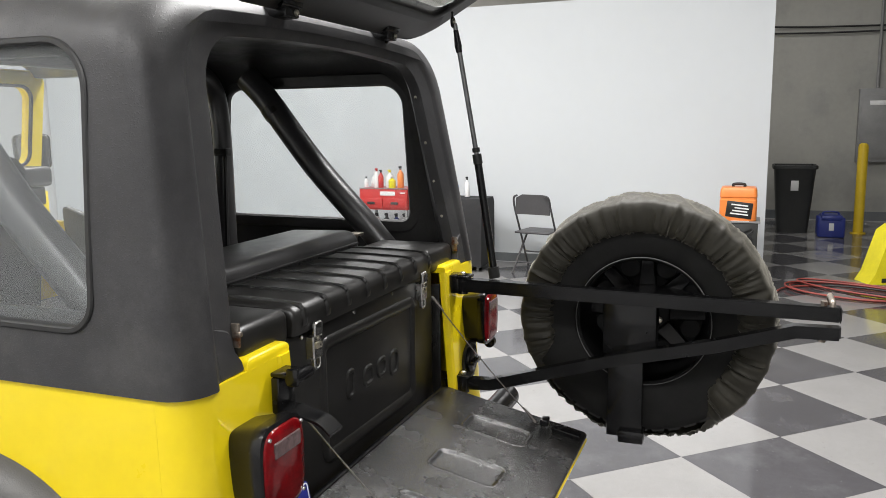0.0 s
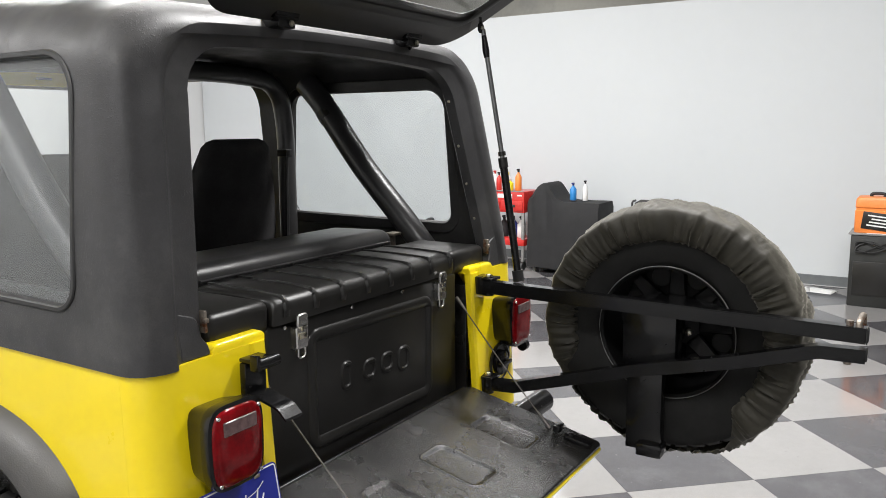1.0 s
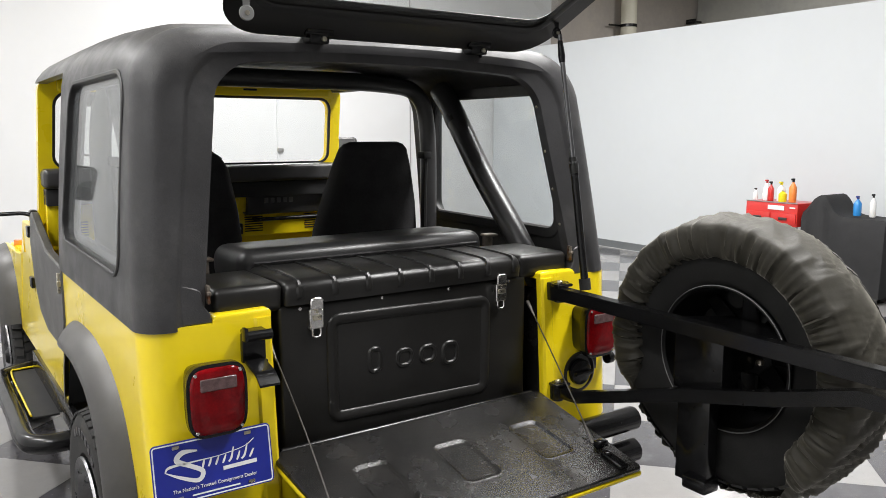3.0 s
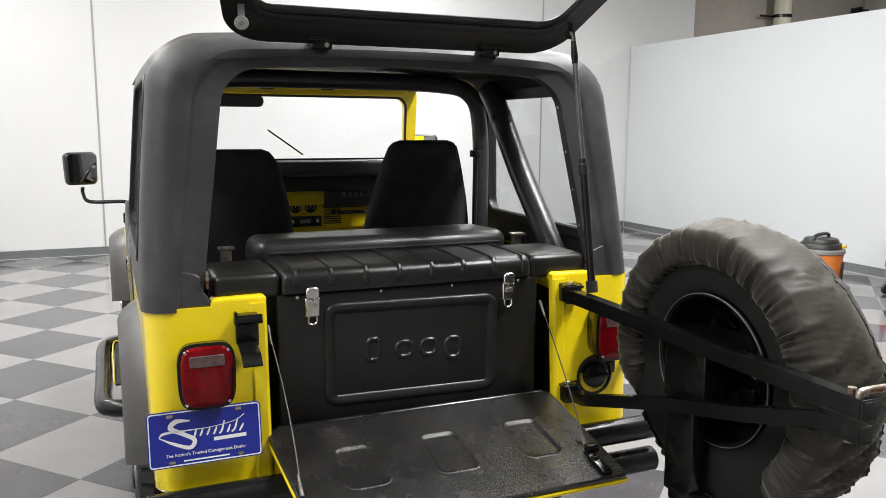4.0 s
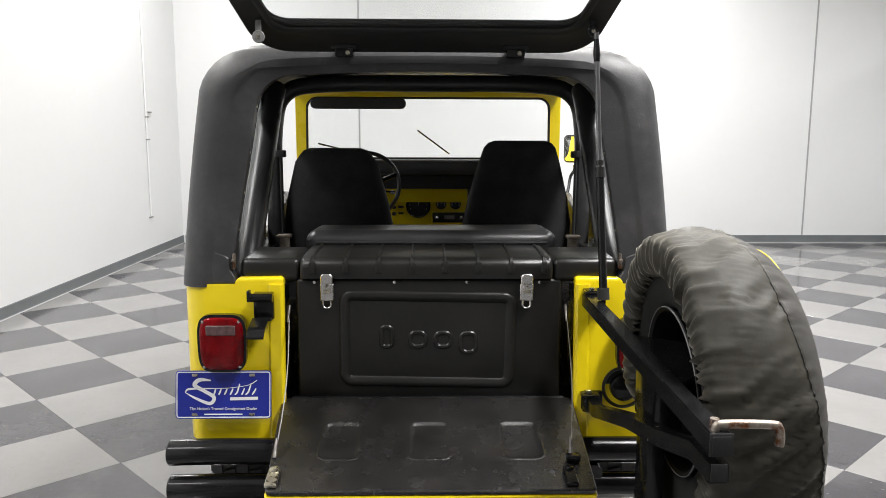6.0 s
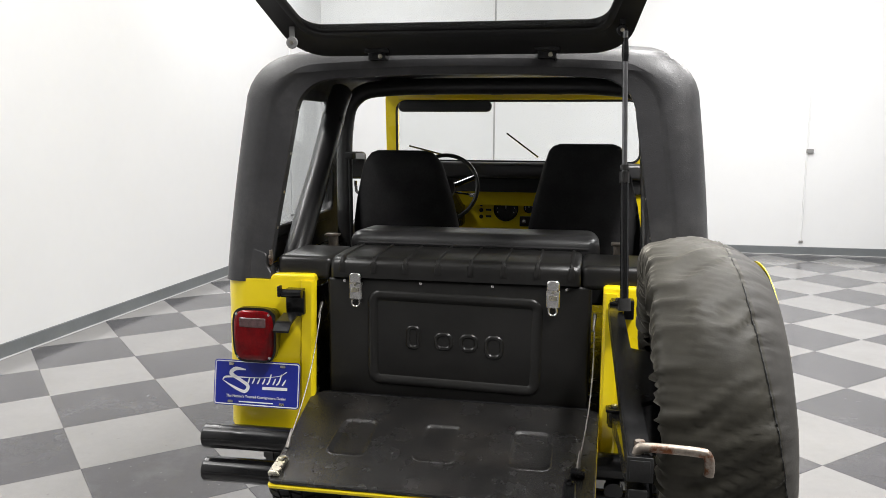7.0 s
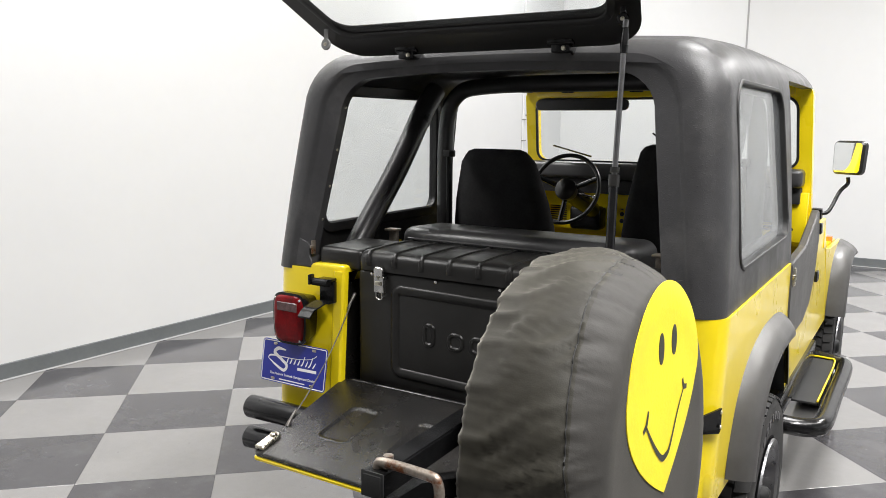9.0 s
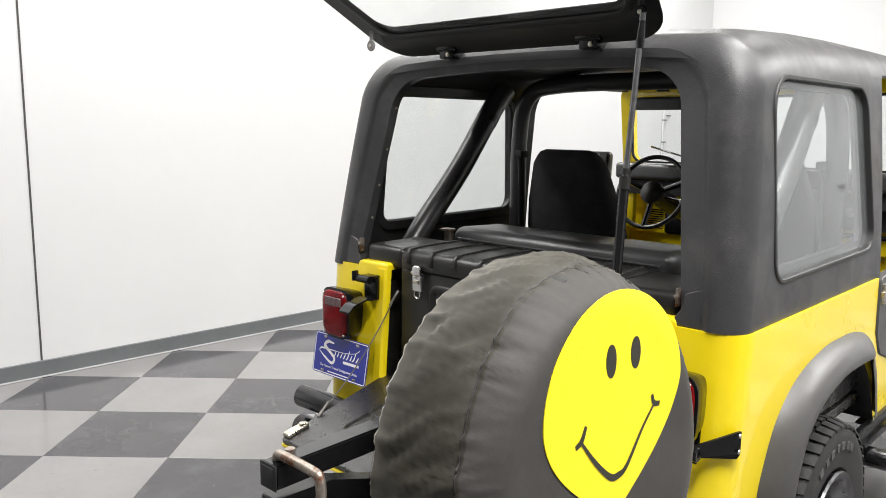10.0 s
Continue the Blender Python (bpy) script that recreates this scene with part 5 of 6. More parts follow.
face_stroke([(-0.667, 1.073), (-0.622, 1.022), (-0.574, 0.980), (-0.544, 0.974), (-0.513, 0.984), (-0.454, 1.042), (-0.408, 1.080)], [0.006, 0.010, 0.013, 0.014, 0.011, 0.008, 0.006])
face_stroke([(-0.685, 1.067), (-0.665, 1.076), (-0.651, 1.099)], [0.010, 0.013, 0.009])
face_stroke([(-0.416, 1.101), (-0.408, 1.082), (-0.386, 1.076)], [0.009, 0.012, 0.010])
# the wheel leans in towards its top
SPARE.matrix_basis = Matrix.Translation((0.668, -0.014, SP.z)) @ Matrix.Rotation(radians(-3.7), 4, "Y") @ Matrix.Translation((-0.680, 0, -SP.z))

# ---- windscreen frame, dash, cowl, bonnet ----
def ws_put(u, v, d):
    """Windscreen plane: u across, v height, leaning back towards its top."""
    return Vector((XC + u, 2.075 - 0.20 * (v - 1.45) + d, v))


ws_out = rounded([(-0.755, 1.20), (0.755, 1.20), (0.735, 1.855), (-0.735, 1.855)], [0.01, 0.01, 0.06, 0.06], 5)
ws_in = rounded([(-0.685, 1.455), (0.685, 1.455), (0.672, 1.790), (-0.672, 1.790)], [0.05, 0.05, 0.06, 0.06], 5)
bm = bmesh.new()
ring(bm, ws_out, ws_in, ws_put, -0.02, 0.035, 0.004)
bmesh.ops.recalc_face_normals(bm, faces=bm.faces)
SCREEN = part("windscreen_frame", bm, YELLOW, CAR, "yellow folding windscreen frame")
bm = bmesh.new()
ring(bm, offset_loop(ws_in, -0.006), offset_loop(ws_in, 0.006), ws_put, -0.026, -0.012, 0.003)
part("screen_seal", bm, GASKET, SCREEN)
bm = bmesh.new()
loft(bm, [[ws_put(u, v, d) for u, v in offset_loop(ws_in, -0.004)] for d in (0.004, 0.009)])
pane = part("pane", bm, GLASS, SCREEN, smooth=False)
pane.visible_shadow = False
bm = bmesh.new()
box(bm, (XC - 0.66, 1.965, 1.796), (XC + 0.66, 1.985, 1.846), 0.006)
HEADER = part("header_rail", bm, YELLOW, SCREEN)
for x in (-0.50, -0.12, 0.20):
    bm = bmesh.new()
    box(bm, (x - 0.035, 1.960, 1.822), (x + 0.035, 1.966, 1.832), 0.002)
    part("slot", bm, DARK, HEADER)
for a, b in (((-0.084, 2.13, 1.612), (0.10, 2.11, 1.478)), ((-0.66, 2.13, 1.535), (-0.42, 2.11, 1.478))):
    bm = bmesh.new()
    tube(bm, [Vector(a) + Vector((0, 0.03, 0)), Vector(b) + Vector((0, 0.03, 0))], 0.005, 8)
    part("wiper", bm, STEEL_BLACK, SCREEN)
bm = bmesh.new()
prism(bm, rounded([(-0.668, 1.728), (-0.145, 1.728), (-0.145, 1.788), (-0.668, 1.788)], 0.028, 6), lambda u, v, d: Vector((u, 1.93 + d, v)), -0.011, 0.011, 0.005)
part("sun_visor", bm, VINYL, SCREEN, "black vinyl sun visor folded against the screen")
bm = bmesh.new()
box(bm, (XC - 0.74, 1.955, 1.365), (XC + 0.72, 2.085, 1.452), 0.022, 4)
PAD = part("dash_pad", bm, VINYL, CAR, "black padded dash top")
bm = bmesh.new()
box(bm, (XC - 0.73, 2.00, 1.285), (XC + 0.71, 2.09, 1.362), 0.006)
part("dash_shelf", bm, DARK, PAD)
bm = bmesh.new()
box(bm, (XC - 0.74, 2.06, 1.055), (XC + 0.735, 2.10, 1.285), 0.006)
DASH = part("dashboard", bm, YELLOW, CAR, "yellow painted steel dashboard")
DASH.matrix_basis = Matrix.Translation((0.0, 0.090, 0.008))


def dial(x, z, r, parent):
    put = lambda a, p, q: Vector((x + p, 2.058 - a, z + q))
    bm = bmesh.new()
    lathe(bm, [(0, r), (0.012, r), (0.015, r * 0.96), (0.014, r * 0.86), (0.006, r * 0.84)], put, 28)
    bez = part("gauge", bm, STEEL_BLACK, parent, "round black gauge")
    bm = bmesh.new()
    lathe(bm, [(0.004, r * 0.85), (0.007, r * 0.84), (0.007, 0.002)], put, 28)
    part("gauge_face", bm, DIAL, bez)
    bm = bmesh.new()
    for k in range(-4, 5):
        a = radians(90 + k * 28)
        c = Vector((x + r * 0.7 * math.cos(a), 2.0495, z + r * 0.7 * math.sin(a)))
        box(bm, c - Vector((0.002, 0.0008, 0.004)), c + Vector((0.002, 0.0008, 0.004)))
    c = Vector((x, 2.0495, z))
    box(bm, c - Vector((0.0018, 0.001, 0.0)), c + Vector((0.0018, 0.001, r * 0.62)))
    part("gauge_marks", bm, WHITE_INK, bez)


dial(-0.080, 1.168, 0.072, DASH)
dial(0.054, 1.178, 0.031, DASH)
dial(0.138, 1.178, 0.031, DASH)
bm = bmesh.new()
box(bm, (0.002, 2.035, 1.070), (0.196, 2.062, 1.128), 0.004)
RADIO = part("radio", bm, PLASTIC, DASH, "small black car radio with chrome knobs")
for x in (0.028, 0.170):
    bm = bmesh.new()
    lathe(bm, [(0, 0.012), (0.014, 0.011), (0.016, 0.002)], lambda a, p, q: Vector((x + p, 2.034 - a, 1.101 + q)), 14)
    part("knob", bm, CHROME, RADIO)
bm = bmesh.new()
box(bm, (0.072, 2.031, 1.090), (0.132, 2.036, 1.112), 0.002)
part("radio_display", bm, GREY_STEEL, RADIO)
for z in (1.232, 1.196, 1.160, 1.122):
    bm = bmesh.new()
    lathe(bm, [(0, 0.006), (0.016, 0.006), (0.018, 0.012), (0.028, 0.012), (0.030, 0.002)], lambda a, p, q: Vector((-0.222 + p, 2.058 - a, z + q)), 12)
    part("knob", bm, PLASTIC, DASH)
    bm = bmesh.new()
    box(bm, (-0.198, 2.056, z - 0.006), (-0.166, 2.0605, z + 0.006), 0.001)
    part("control_tag", bm, INK, DASH)
for x0 in (0.215, -0.66, 0.56):
    for k in range(9):
        bm = bmesh.new()
        z = 1.08 + k * 0.0125
        box(bm, (x0, 2.056, z), (x0 + 0.10, 2.0605, z + 0.0055))
        part("vent_slot", bm, DARK, DASH, smooth=False)
bm = bmesh.new()
box(bm, (0.205, 1.985, 1.175), (0.66, 2.07, 1.29), 0.012)
GLOVE = part("glove_panel", bm, VINYL, DASH, "black glove panel with raised emblem")
for k in range(5):
    bm = bmesh.new()
    box(bm, (0.30 + k * 0.035, 1.981, 1.235), (0.322 + k * 0.035, 1.987, 1.262), 0.003)
    part("raised_emblem_bar", bm, GREY_STEEL, GLOVE)
bm = bmesh.new()
tube(bm, smooth_line([(0.26, 2.04, 1.150), (0.26, 1.96, 1.152), (0.30, 1.935, 1.155), (0.62, 1.935, 1.155), (0.66, 1.96, 1.152), (0.66, 2.04, 1.150)], 4), 0.011, 10)
part("grab_bar", bm, STEEL_BLACK, DASH)

# steering wheel
ST = Vector((-0.350, 1.620, 1.333))
st_m = Matrix.Translation(ST) @ Matrix.Rotation(radians(70), 4, "X")
bm = bmesh.new()
rows = [[st_m @ Vector(((0.176 + 0.011 * math.cos(q * math.tau / 8)) * math.cos(a), (0.176 + 0.011 * math.cos(q * math.tau / 8)) * math.sin(a), 0.012 * math.sin(q * math.tau / 8))) for q in range(8)] for a in [k * math.tau / 48 for k in range(48)]]
rr = [loop_verts(bm, r) for r in rows]
for a, b in zip(rr, rr[1:] + rr[:1]):
    bridge(bm, a, b)
STEER = part("steering_wheel", bm, PLASTIC, CAR, "black three-spoke steering wheel")
for ang in (20, 160, 270):
    bm = bmesh.new()
    tube(bm, [st_m @ Vector((0, 0, -0.03)), st_m @ Vector((0.174 * math.cos(radians(ang)), 0.174 * math.sin(radians(ang)), 0))], 0.013, 8)
    part("spoke", bm, STEEL_BLACK, STEER)
bm = bmesh.new()
lathe(bm, [(-0.07, 0.04), (-0.03, 0.056), (0.0, 0.056), (0.012, 0.042), (0.016, 0.002)], lambda a, p, q: st_m @ Vector((p, q, a)), 20)
part("horn_pad", bm, PLASTIC, STEER)
bm = bmesh.new()
tube(bm, [st_m @ Vector((0, 0, -0.04)), st_m @ Vector((0, 0, -0.40))], 0.045, 16)
part("steering_column", bm, STEEL_BLACK, STEER)

bm = bmesh.new()
tube(bm, [st_m @ Vector((0.03, 0, -0.08)), st_m @ Vector((0.14, -0.02, -0.06))], 0.006, 8)
part("turn_lever", bm, STEEL_BLACK, STEER)
bm = bmesh.new()
tube(bm, [st_m @ Vector((0.13, -0.02, -0.062)), st_m @ Vector((0.155, -0.023, -0.057))], 0.011, 10)
part("lever_knob", bm, CHROME, STEER)
bm = bmesh.new()
box(bm, (-0.500, 1.950, 1.067), (-0.318, 2.058, 1.200), 0.022, 3)
part("switch_box", bm, STEEL_BLACK, DASH)

# cowl, bonnet, front wings
bm = bmesh.new()
box(bm, (XC - 0.775, 2.200, 0.60), (XC + 0.775, 2.30, 1.225), 0.02, 3)
part("cowl", bm, YELLOW, CAR)
bm = bmesh.new()
rows = []
for y, w, top in ((2.30, 0.62, 1.225), (2.6, 0.585, 1.215), (3.0, 0.53, 1.195), (3.30, 0.495, 1.17), (3.33, 0.48, 1.155)):
    rows.append([Vector((XC + sgn * w * f, y, z)) for sgn, f, z in ((-1, 1, 0.90), (-1, 1, top - 0.07), (-1, 0.985, top - 0.03), (-1, 0.93, top - 0.005), (-1, 0.5, top + 0.008), (1, 0.0, top + 0.012), (1, 0.5, top + 0.008), (1, 0.93, top - 0.005), (1, 0.985, top - 0.03), (1, 1, top - 0.07), (1, 1, 0.90))])
loft(bm, rows)
part("bonnet", bm, YELLOW, CAR)
for s in (-1, 1):
    bm = bmesh.new()
    side = [(2.062, 0.585), (2.72, 0.585), (2.755, 0.74), (2.85, 0.86), (2.98, 0.92), (3.13, 0.935), (3.36, 0.90), (3.35, 0.96), (3.24, 0.985), (2.62, 1.005), (2.42, 1.03), (2.30, 1.05), (2.30, 1.20), (2.062, 1.20)]
    prism(bm, side, lambda u, v, d: Vector((XC + s * (side_x(v) - 0.0015 - d), u, v)), 0.0, 0.025, 0.003)
    bmesh.ops.triangulate(bm, faces=[f for f in bm.faces if len(f.verts) > 4])
    part("front_side_panel", bm, YELLOW, CAR, angle=30)
    bm = bmesh.new()
    prof = [(2.30, 0.62), (2.30, 1.05), (2.42, 1.03), (2.62, 1.005), (3.24, 0.985), (3.32, 0.93), (3.33, 0.86), (3.24, 0.90), (2.72, 0.93), (2.55, 0.88), (2.47, 0.62)]
    loft(bm, [[Vector((XC + s * x, y, z)) for y, z in prof] for x in (0.46, 0.70, 0.765)])
    part("front_wing", bm, YELLOW, CAR)
    bm = bmesh.new()
    tube(bm, [(XC + s * 0.735, 3.05, 0.985), (XC + s * 0.735, 3.05, 1.02)], 0.035, 14)
    part("indicator_lamp", bm, AMBER, CAR)

# upright front with slots and a bumper bar
bm = bmesh.new()
box(bm, (XC - 0.50, 3.318, 0.66), (XC + 0.50, 3.352, 1.158), 0.015, 3)
GRILLE = part("grille", bm, YELLOW, CAR)
for k in range(7):
    bm = bmesh.new()
    x = XC - 0.24 + k * 0.08
    box(bm, (x - 0.022, 3.345, 0.80), (x + 0.022, 3.3545, 1.08), 0.003)
    part("grille_slot", bm, DARK, GRILLE)
bm = bmesh.new()
tube(bm, [(XC - 0.70, 3.50, 0.56), (XC + 0.70, 3.50, 0.56)], 0.055, 16)
box(bm, (XC - 0.40, 3.20, 0.51), (XC - 0.34, 3.50, 0.60), 0.004)
box(bm, (XC + 0.34, 3.20, 0.51), (XC + 0.40, 3.50, 0.60), 0.004)
part("front_bumper", bm, STEEL_BLACK, CAR)

# half doors, black, with a sloping upper edge
for s in (-1, 1):
    bm = bmesh.new()
    poly = rounded([(1.212, 0.92), (1.275, 0.835), (1.40, 0.795), (1.66, 0.795), (1.84, 0.845), (1.94, 0.955), (1.985, 1.14), (1.985, 1.275), (1.86, 1.235), (1.55, 1.150), (1.18, 1.130)], [0.04, 0.05, 0.05, 0.06, 0.06, 0.05, 0.02, 0.02, 0.06, 0.08, 0.02], 4)
    prism(bm, poly, lambda u, v, d: Vector((XC + s * (side_x(v) + 0.006 - d), u, v)), 0.0, 0.035, 0.006)
    door = part("half_door", bm, FLARE, CAR, "black lower half door with a sloping top edge")
    bm = bmesh.new()
    box(bm, (XC + s * 0.808 - 0.012, 1.215, 1.030), (XC + s * 0.808 + 0.012, 1.237, 1.105), 0.004)
    box(bm, (XC + s * 0.812 - 0.012, 1.200, 1.058), (XC + s * 0.812 + 0.012, 1.215, 1.078), 0.003)
    part("door_latch", bm, ZINC, door)
    for z in (0.92, 1.15):
        bm = bmesh.new()
        box(bm, (XC + s * 0.808 - 0.008, 2.0, z), (XC + s * 0.808 + 0.008, 2.06, z + 0.05), 0.004)
        part("door_hinge", bm, STEEL_BLACK, door)
    # inside of the opening ahead of the door: yellow pillar foot with a slot
    bm = bmesh.new()
    box(bm, (XC + s * 0.70 - 0.03, 2.025, 1.10), (XC + s * 0.70 + 0.045, 2.062, 1.34), 0.004)
    part("door_pillar", bm, YELLOW, CAR)

# door mirrors on arms
for s in (-1, 1):
    cm = Vector((0.862, 2.250, 1.506)) if s > 0 else Vector((-1.020, 2.200, 1.415))
    turn = Matrix.Translation(cm) @ Matrix.Rotation(radians(-27 if s > 0 else 22), 4, "Z") @ Matrix.Rotation(radians(-3), 4, "X")
    loop = rounded([(-0.076, -0.082), (0.076, -0.082), (0.081, 0.082), (-0.081, 0.082)], 0.026, 5)
    bm = bmesh.new()
    prism(bm, loop, lambda u, v, d: turn @ Vector((u, d, v)), -0.012, 0.032, 0.01)
    mir = part("door_mirror", bm, PLASTIC, CAR, "square door mirror in a black shell on an arm")
    bm = bmesh.new()
    prism(bm, offset_loop(loop, 0.010), lambda u, v, d: turn @ Vector((u, d, v)), -0.0145, -0.0125)
    part("mirror_glass", bm, MIRROR, mir, smooth=False)
    bm = bmesh.new()
    tube(bm, smooth_line([Vector((XC + s * 0.775, 2.16, 1.235)), Vector((XC + s * 0.82, 2.18, 1.245)), cm + Vector((-s * 0.03, 0.02, -0.17)), cm + Vector((0, 0.055, -0.13)), cm + Vector((0, 0.052, -0.098))], 5), 0.0095, 10)
    box(bm, (XC + s * 0.765 - 0.02, 2.13, 1.205), (XC + s * 0.775 + 0.022, 2.19, 1.26), 0.008)
    part("mirror_arm", bm, STEEL_BLACK, mir)

# side steps
for s in (-1, 1):
    bm = bmesh.new()
    line = smooth_line([(XC + s * 0.60, 1.285, 0.46), (XC + s * 0.80, 1.285, 0.445), (XC + s * 0.905, 1.31, 0.44), (XC + s * 0.945, 1.40, 0.44), (XC + s * 0.945, 1.75, 0.44), (XC + s * 0.945, 2.28, 0.44), (XC + s * 0.91, 2.38, 0.44), (XC + s * 0.80, 2.42, 0.445), (XC + s * 0.60, 2.43, 0.46)], 5)
    tube(bm, line, 0.038, 16)
    step = part("side_step", bm, STEEL_BLACK, CAR, "black tubular side step")
    bm = bmesh.new()
    lo, hi = sorted((XC + s * 0.66, XC + s * 0.895))
    box(bm, (lo, 1.60, 0.446), (hi, 2.36, 0.456), 0.003)
    part("step_plate", bm, DARK, step)
    # yellow line drawn in place of the body's reflection in the glossy tube
    bm = bmesh.new()
    tube(bm, smooth_line([(XC + s * 0.899, 1.60, 0.464), (XC + s * 0.900, 1.80, 0.464), (XC + s * 0.898, 2.30, 0.464), (XC + s * 0.86, 2.36, 0.464), (XC + s * 0.76, 2.37, 0.464)], 5), 0.0045, 8)
    part("step_edging", bm, YELLOW, step, "yellow line painted in for the body's reflection in the step")
    bm = bmesh.new()
    x = XC + s * 0.80
    box(bm, (x - 0.012, 1.08, 0.50), (x + 0.012, 2.2, 0.59), 0.004)
    part("rocker_guard", bm, STEEL_BLACK, CAR)

# roll bar
for s in (-1, 1):
    bm = bmesh.new()
    tube(bm, smooth_line([(XC + s * 0.650, 0.145, 0.95), (XC + s * 0.650, 0.385, 1.23), (XC + s * 0.650, 0.610, 1.465), (XC + s * 0.645, 0.795, 1.70), (XC + s * 0.640, 0.880, 1.79)], 5), 0.046, 20)
    part("roll_bar_brace", bm, VINYL, CAR, "padded black roll bar brace")
    bm = bmesh.new()
    tube(bm, [(XC + s * 0.6465, 0.760, 1.652), (XC + s * 0.6465, 0.782, 1.681)], 0.0475, 20)
    part("pad_tape", bm, PLASTIC, CAR)
bm = bmesh.new()
hoop = [(XC - 0.68, 1.035, 0.70), (XC - 0.68, 1.035, 1.2), (XC - 0.675, 1.035, 1.62), (XC - 0.62, 1.035, 1.775), (XC - 0.45, 1.035, 1.815), (XC, 1.035, 1.82), (XC + 0.45, 1.035, 1.815), (XC + 0.62, 1.035, 1.775), (XC + 0.675, 1.035, 1.62), (XC + 0.68, 1.035, 1.2), (XC + 0.68, 1.035, 0.70)]
tube(bm, smooth_line(hoop, 6), 0.036, 18)
ROLL = part("roll_bar_hoop", bm, VINYL, CAR, "padded black roll hoop behind the seats")
for s in (-1, 1):
    bm = bmesh.new()
    box(bm, (XC + s * 0.645 - 0.018, 0.985, 1.50), (XC + s * 0.645 + 0.018, 1.04, 1.53), 0.004)
    tube(bm, [(XC + s * 0.645, 1.0, 1.51), (XC + s * 0.645, 1.02, 0.95)], 0.008, 6)
    part("seat_belt", bm, DARK, ROLL)


# seats
def bucket_seat(x, top, lean):
    bm = bmesh.new()
    rows = []
    for k, (z, w, d) in enumerate(((0.86, 0.235, 0.055), (0.95, 0.245, 0.07), (1.08, 0.250, 0.078), (1.20, 0.246, 0.074), (1.31, 0.226, 0.066), (1.40, 0.202, 0.06), (1.48, 0.180, 0.054), (top - 0.03, 0.158, 0.048), (top - 0.010, 0.140, 0.036), (top, 0.112, 0.018))):
        yc = 1.03 + lean * (1.55 - z)
        rows.append([Vector((x + w * (abs(math.cos(a)) ** 0.55) * math.copysign(1, math.cos(a)), yc + d * (abs(math.sin(a)) ** 0.7) * math.copysign(1, math.sin(a)) + 0.006 * noise.noise(Vector((a * 2, z * 9, x))), z)) for a in [q * math.tau / 32 for q in range(32)]])
    loft(bm, rows)
    seat = part("bucket_seat", bm, SEAT, CAR, "black cloth high-back bucket seat", angle=60)
    bm = bmesh.new()
    box(bm, (x - 0.24, 1.13, 0.84), (x + 0.24, 1.62, 0.98), 0.05, 4)
    part("seat_cushion", bm, SEAT, seat)
    return seat


bucket_seat(-0.432, 1.540, 0.22)
bucket_seat(0.378, 1.575, 0.22)

# folded rear bench
bm = bmesh.new()
box(bm, (-0.470, 0.332, 1.140), (0.440, 0.61, 1.266), 0.045, 5)
for v in bm.verts:
    v.co.z += 0.006 * noise.noise(v.co * 6) - 0.02 * (v.co.y - 0.35)
BENCH = part("rear_bench", bm, VINYL, CAR, "folded black vinyl rear bench")
bm = bmesh.new()
tube(bm, [(-0.428, 0.330, 1.224), (0.400, 0.330, 1.224)], 0.004, 8)
part("piping", bm, VINYL, BENCH)
flat_panel("bench_base", (-0.46, 0.38, 0.72), (0.42, 0.60, 1.15), DARK, BENCH, 0.02)
for x, y in ((-0.555, 0.42), (0.505, 0.40)):
    bm = bmesh.new()
    box(bm, (x - 0.018, y - 0.010, 1.10), (x + 0.018, y + 0.010, 1.235), 0.004)
    box(bm, (x - 0.026, y - 0.030, 1.232), (x + 0.026, y + 0.012, 1.242), 0.003)
    part("bench_latch", bm, WORN, CAR)

# ---- storage chest in the load bed ----
CHEST = thing("storage_chest", "black moulded plastic storage chest with steel latches in the bed", "chest")
CHEST_O = Vector((0, 0.07, 0.70))


def chest_part(name, bm, mat, parent, label="", **kw):
    """Parts of the chest are given in the room's measure and moved to the chest's own base."""
    if parent is CHEST:
        bmesh.ops.transform(bm, matrix=Matrix.Translation(-CHEST_O), verts=bm.verts)
    else:
        bmesh.ops.transform(bm, matrix=Matrix.Translation(-CHEST_O), verts=bm.verts)
    return part(name, bm, mat, parent, label, **kw)


bm = bmesh.new()
box(bm, (-0.462, 0.070, 0.702), (0.415, 0.335, 1.142), 0.012, 3)
CBODY = chest_part("chest_body", bm, PLASTIC, CHEST)
bm = bmesh.new()
prof = [(0.058, 1.144), (0.054, 1.180), (0.056, 1.192), (0.062, 1.202), (0.074, 1.209), (0.095, 1.213), (0.20, 1.216), (0.32, 1.216), (0.34, 1.207), (0.34, 1.144)]
rows = []
for x in (-0.445, -0.440, -0.43, -0.2, 0.0, 0.2, 0.365, 0.375, 0.380):
    k = 0.008 if x in (-0.445, 0.380) else (0.003 if x in (-0.440, 0.375) else 0)
    rows.append([Vector((x, y + (k if y < 0.1 else -k), z - (k if z > 1.16 else 0))) for y, z in prof])
loft(bm, rows)
LID = chest_part("chest_lid", bm, PLASTIC, CHEST, "ribbed black chest lid")
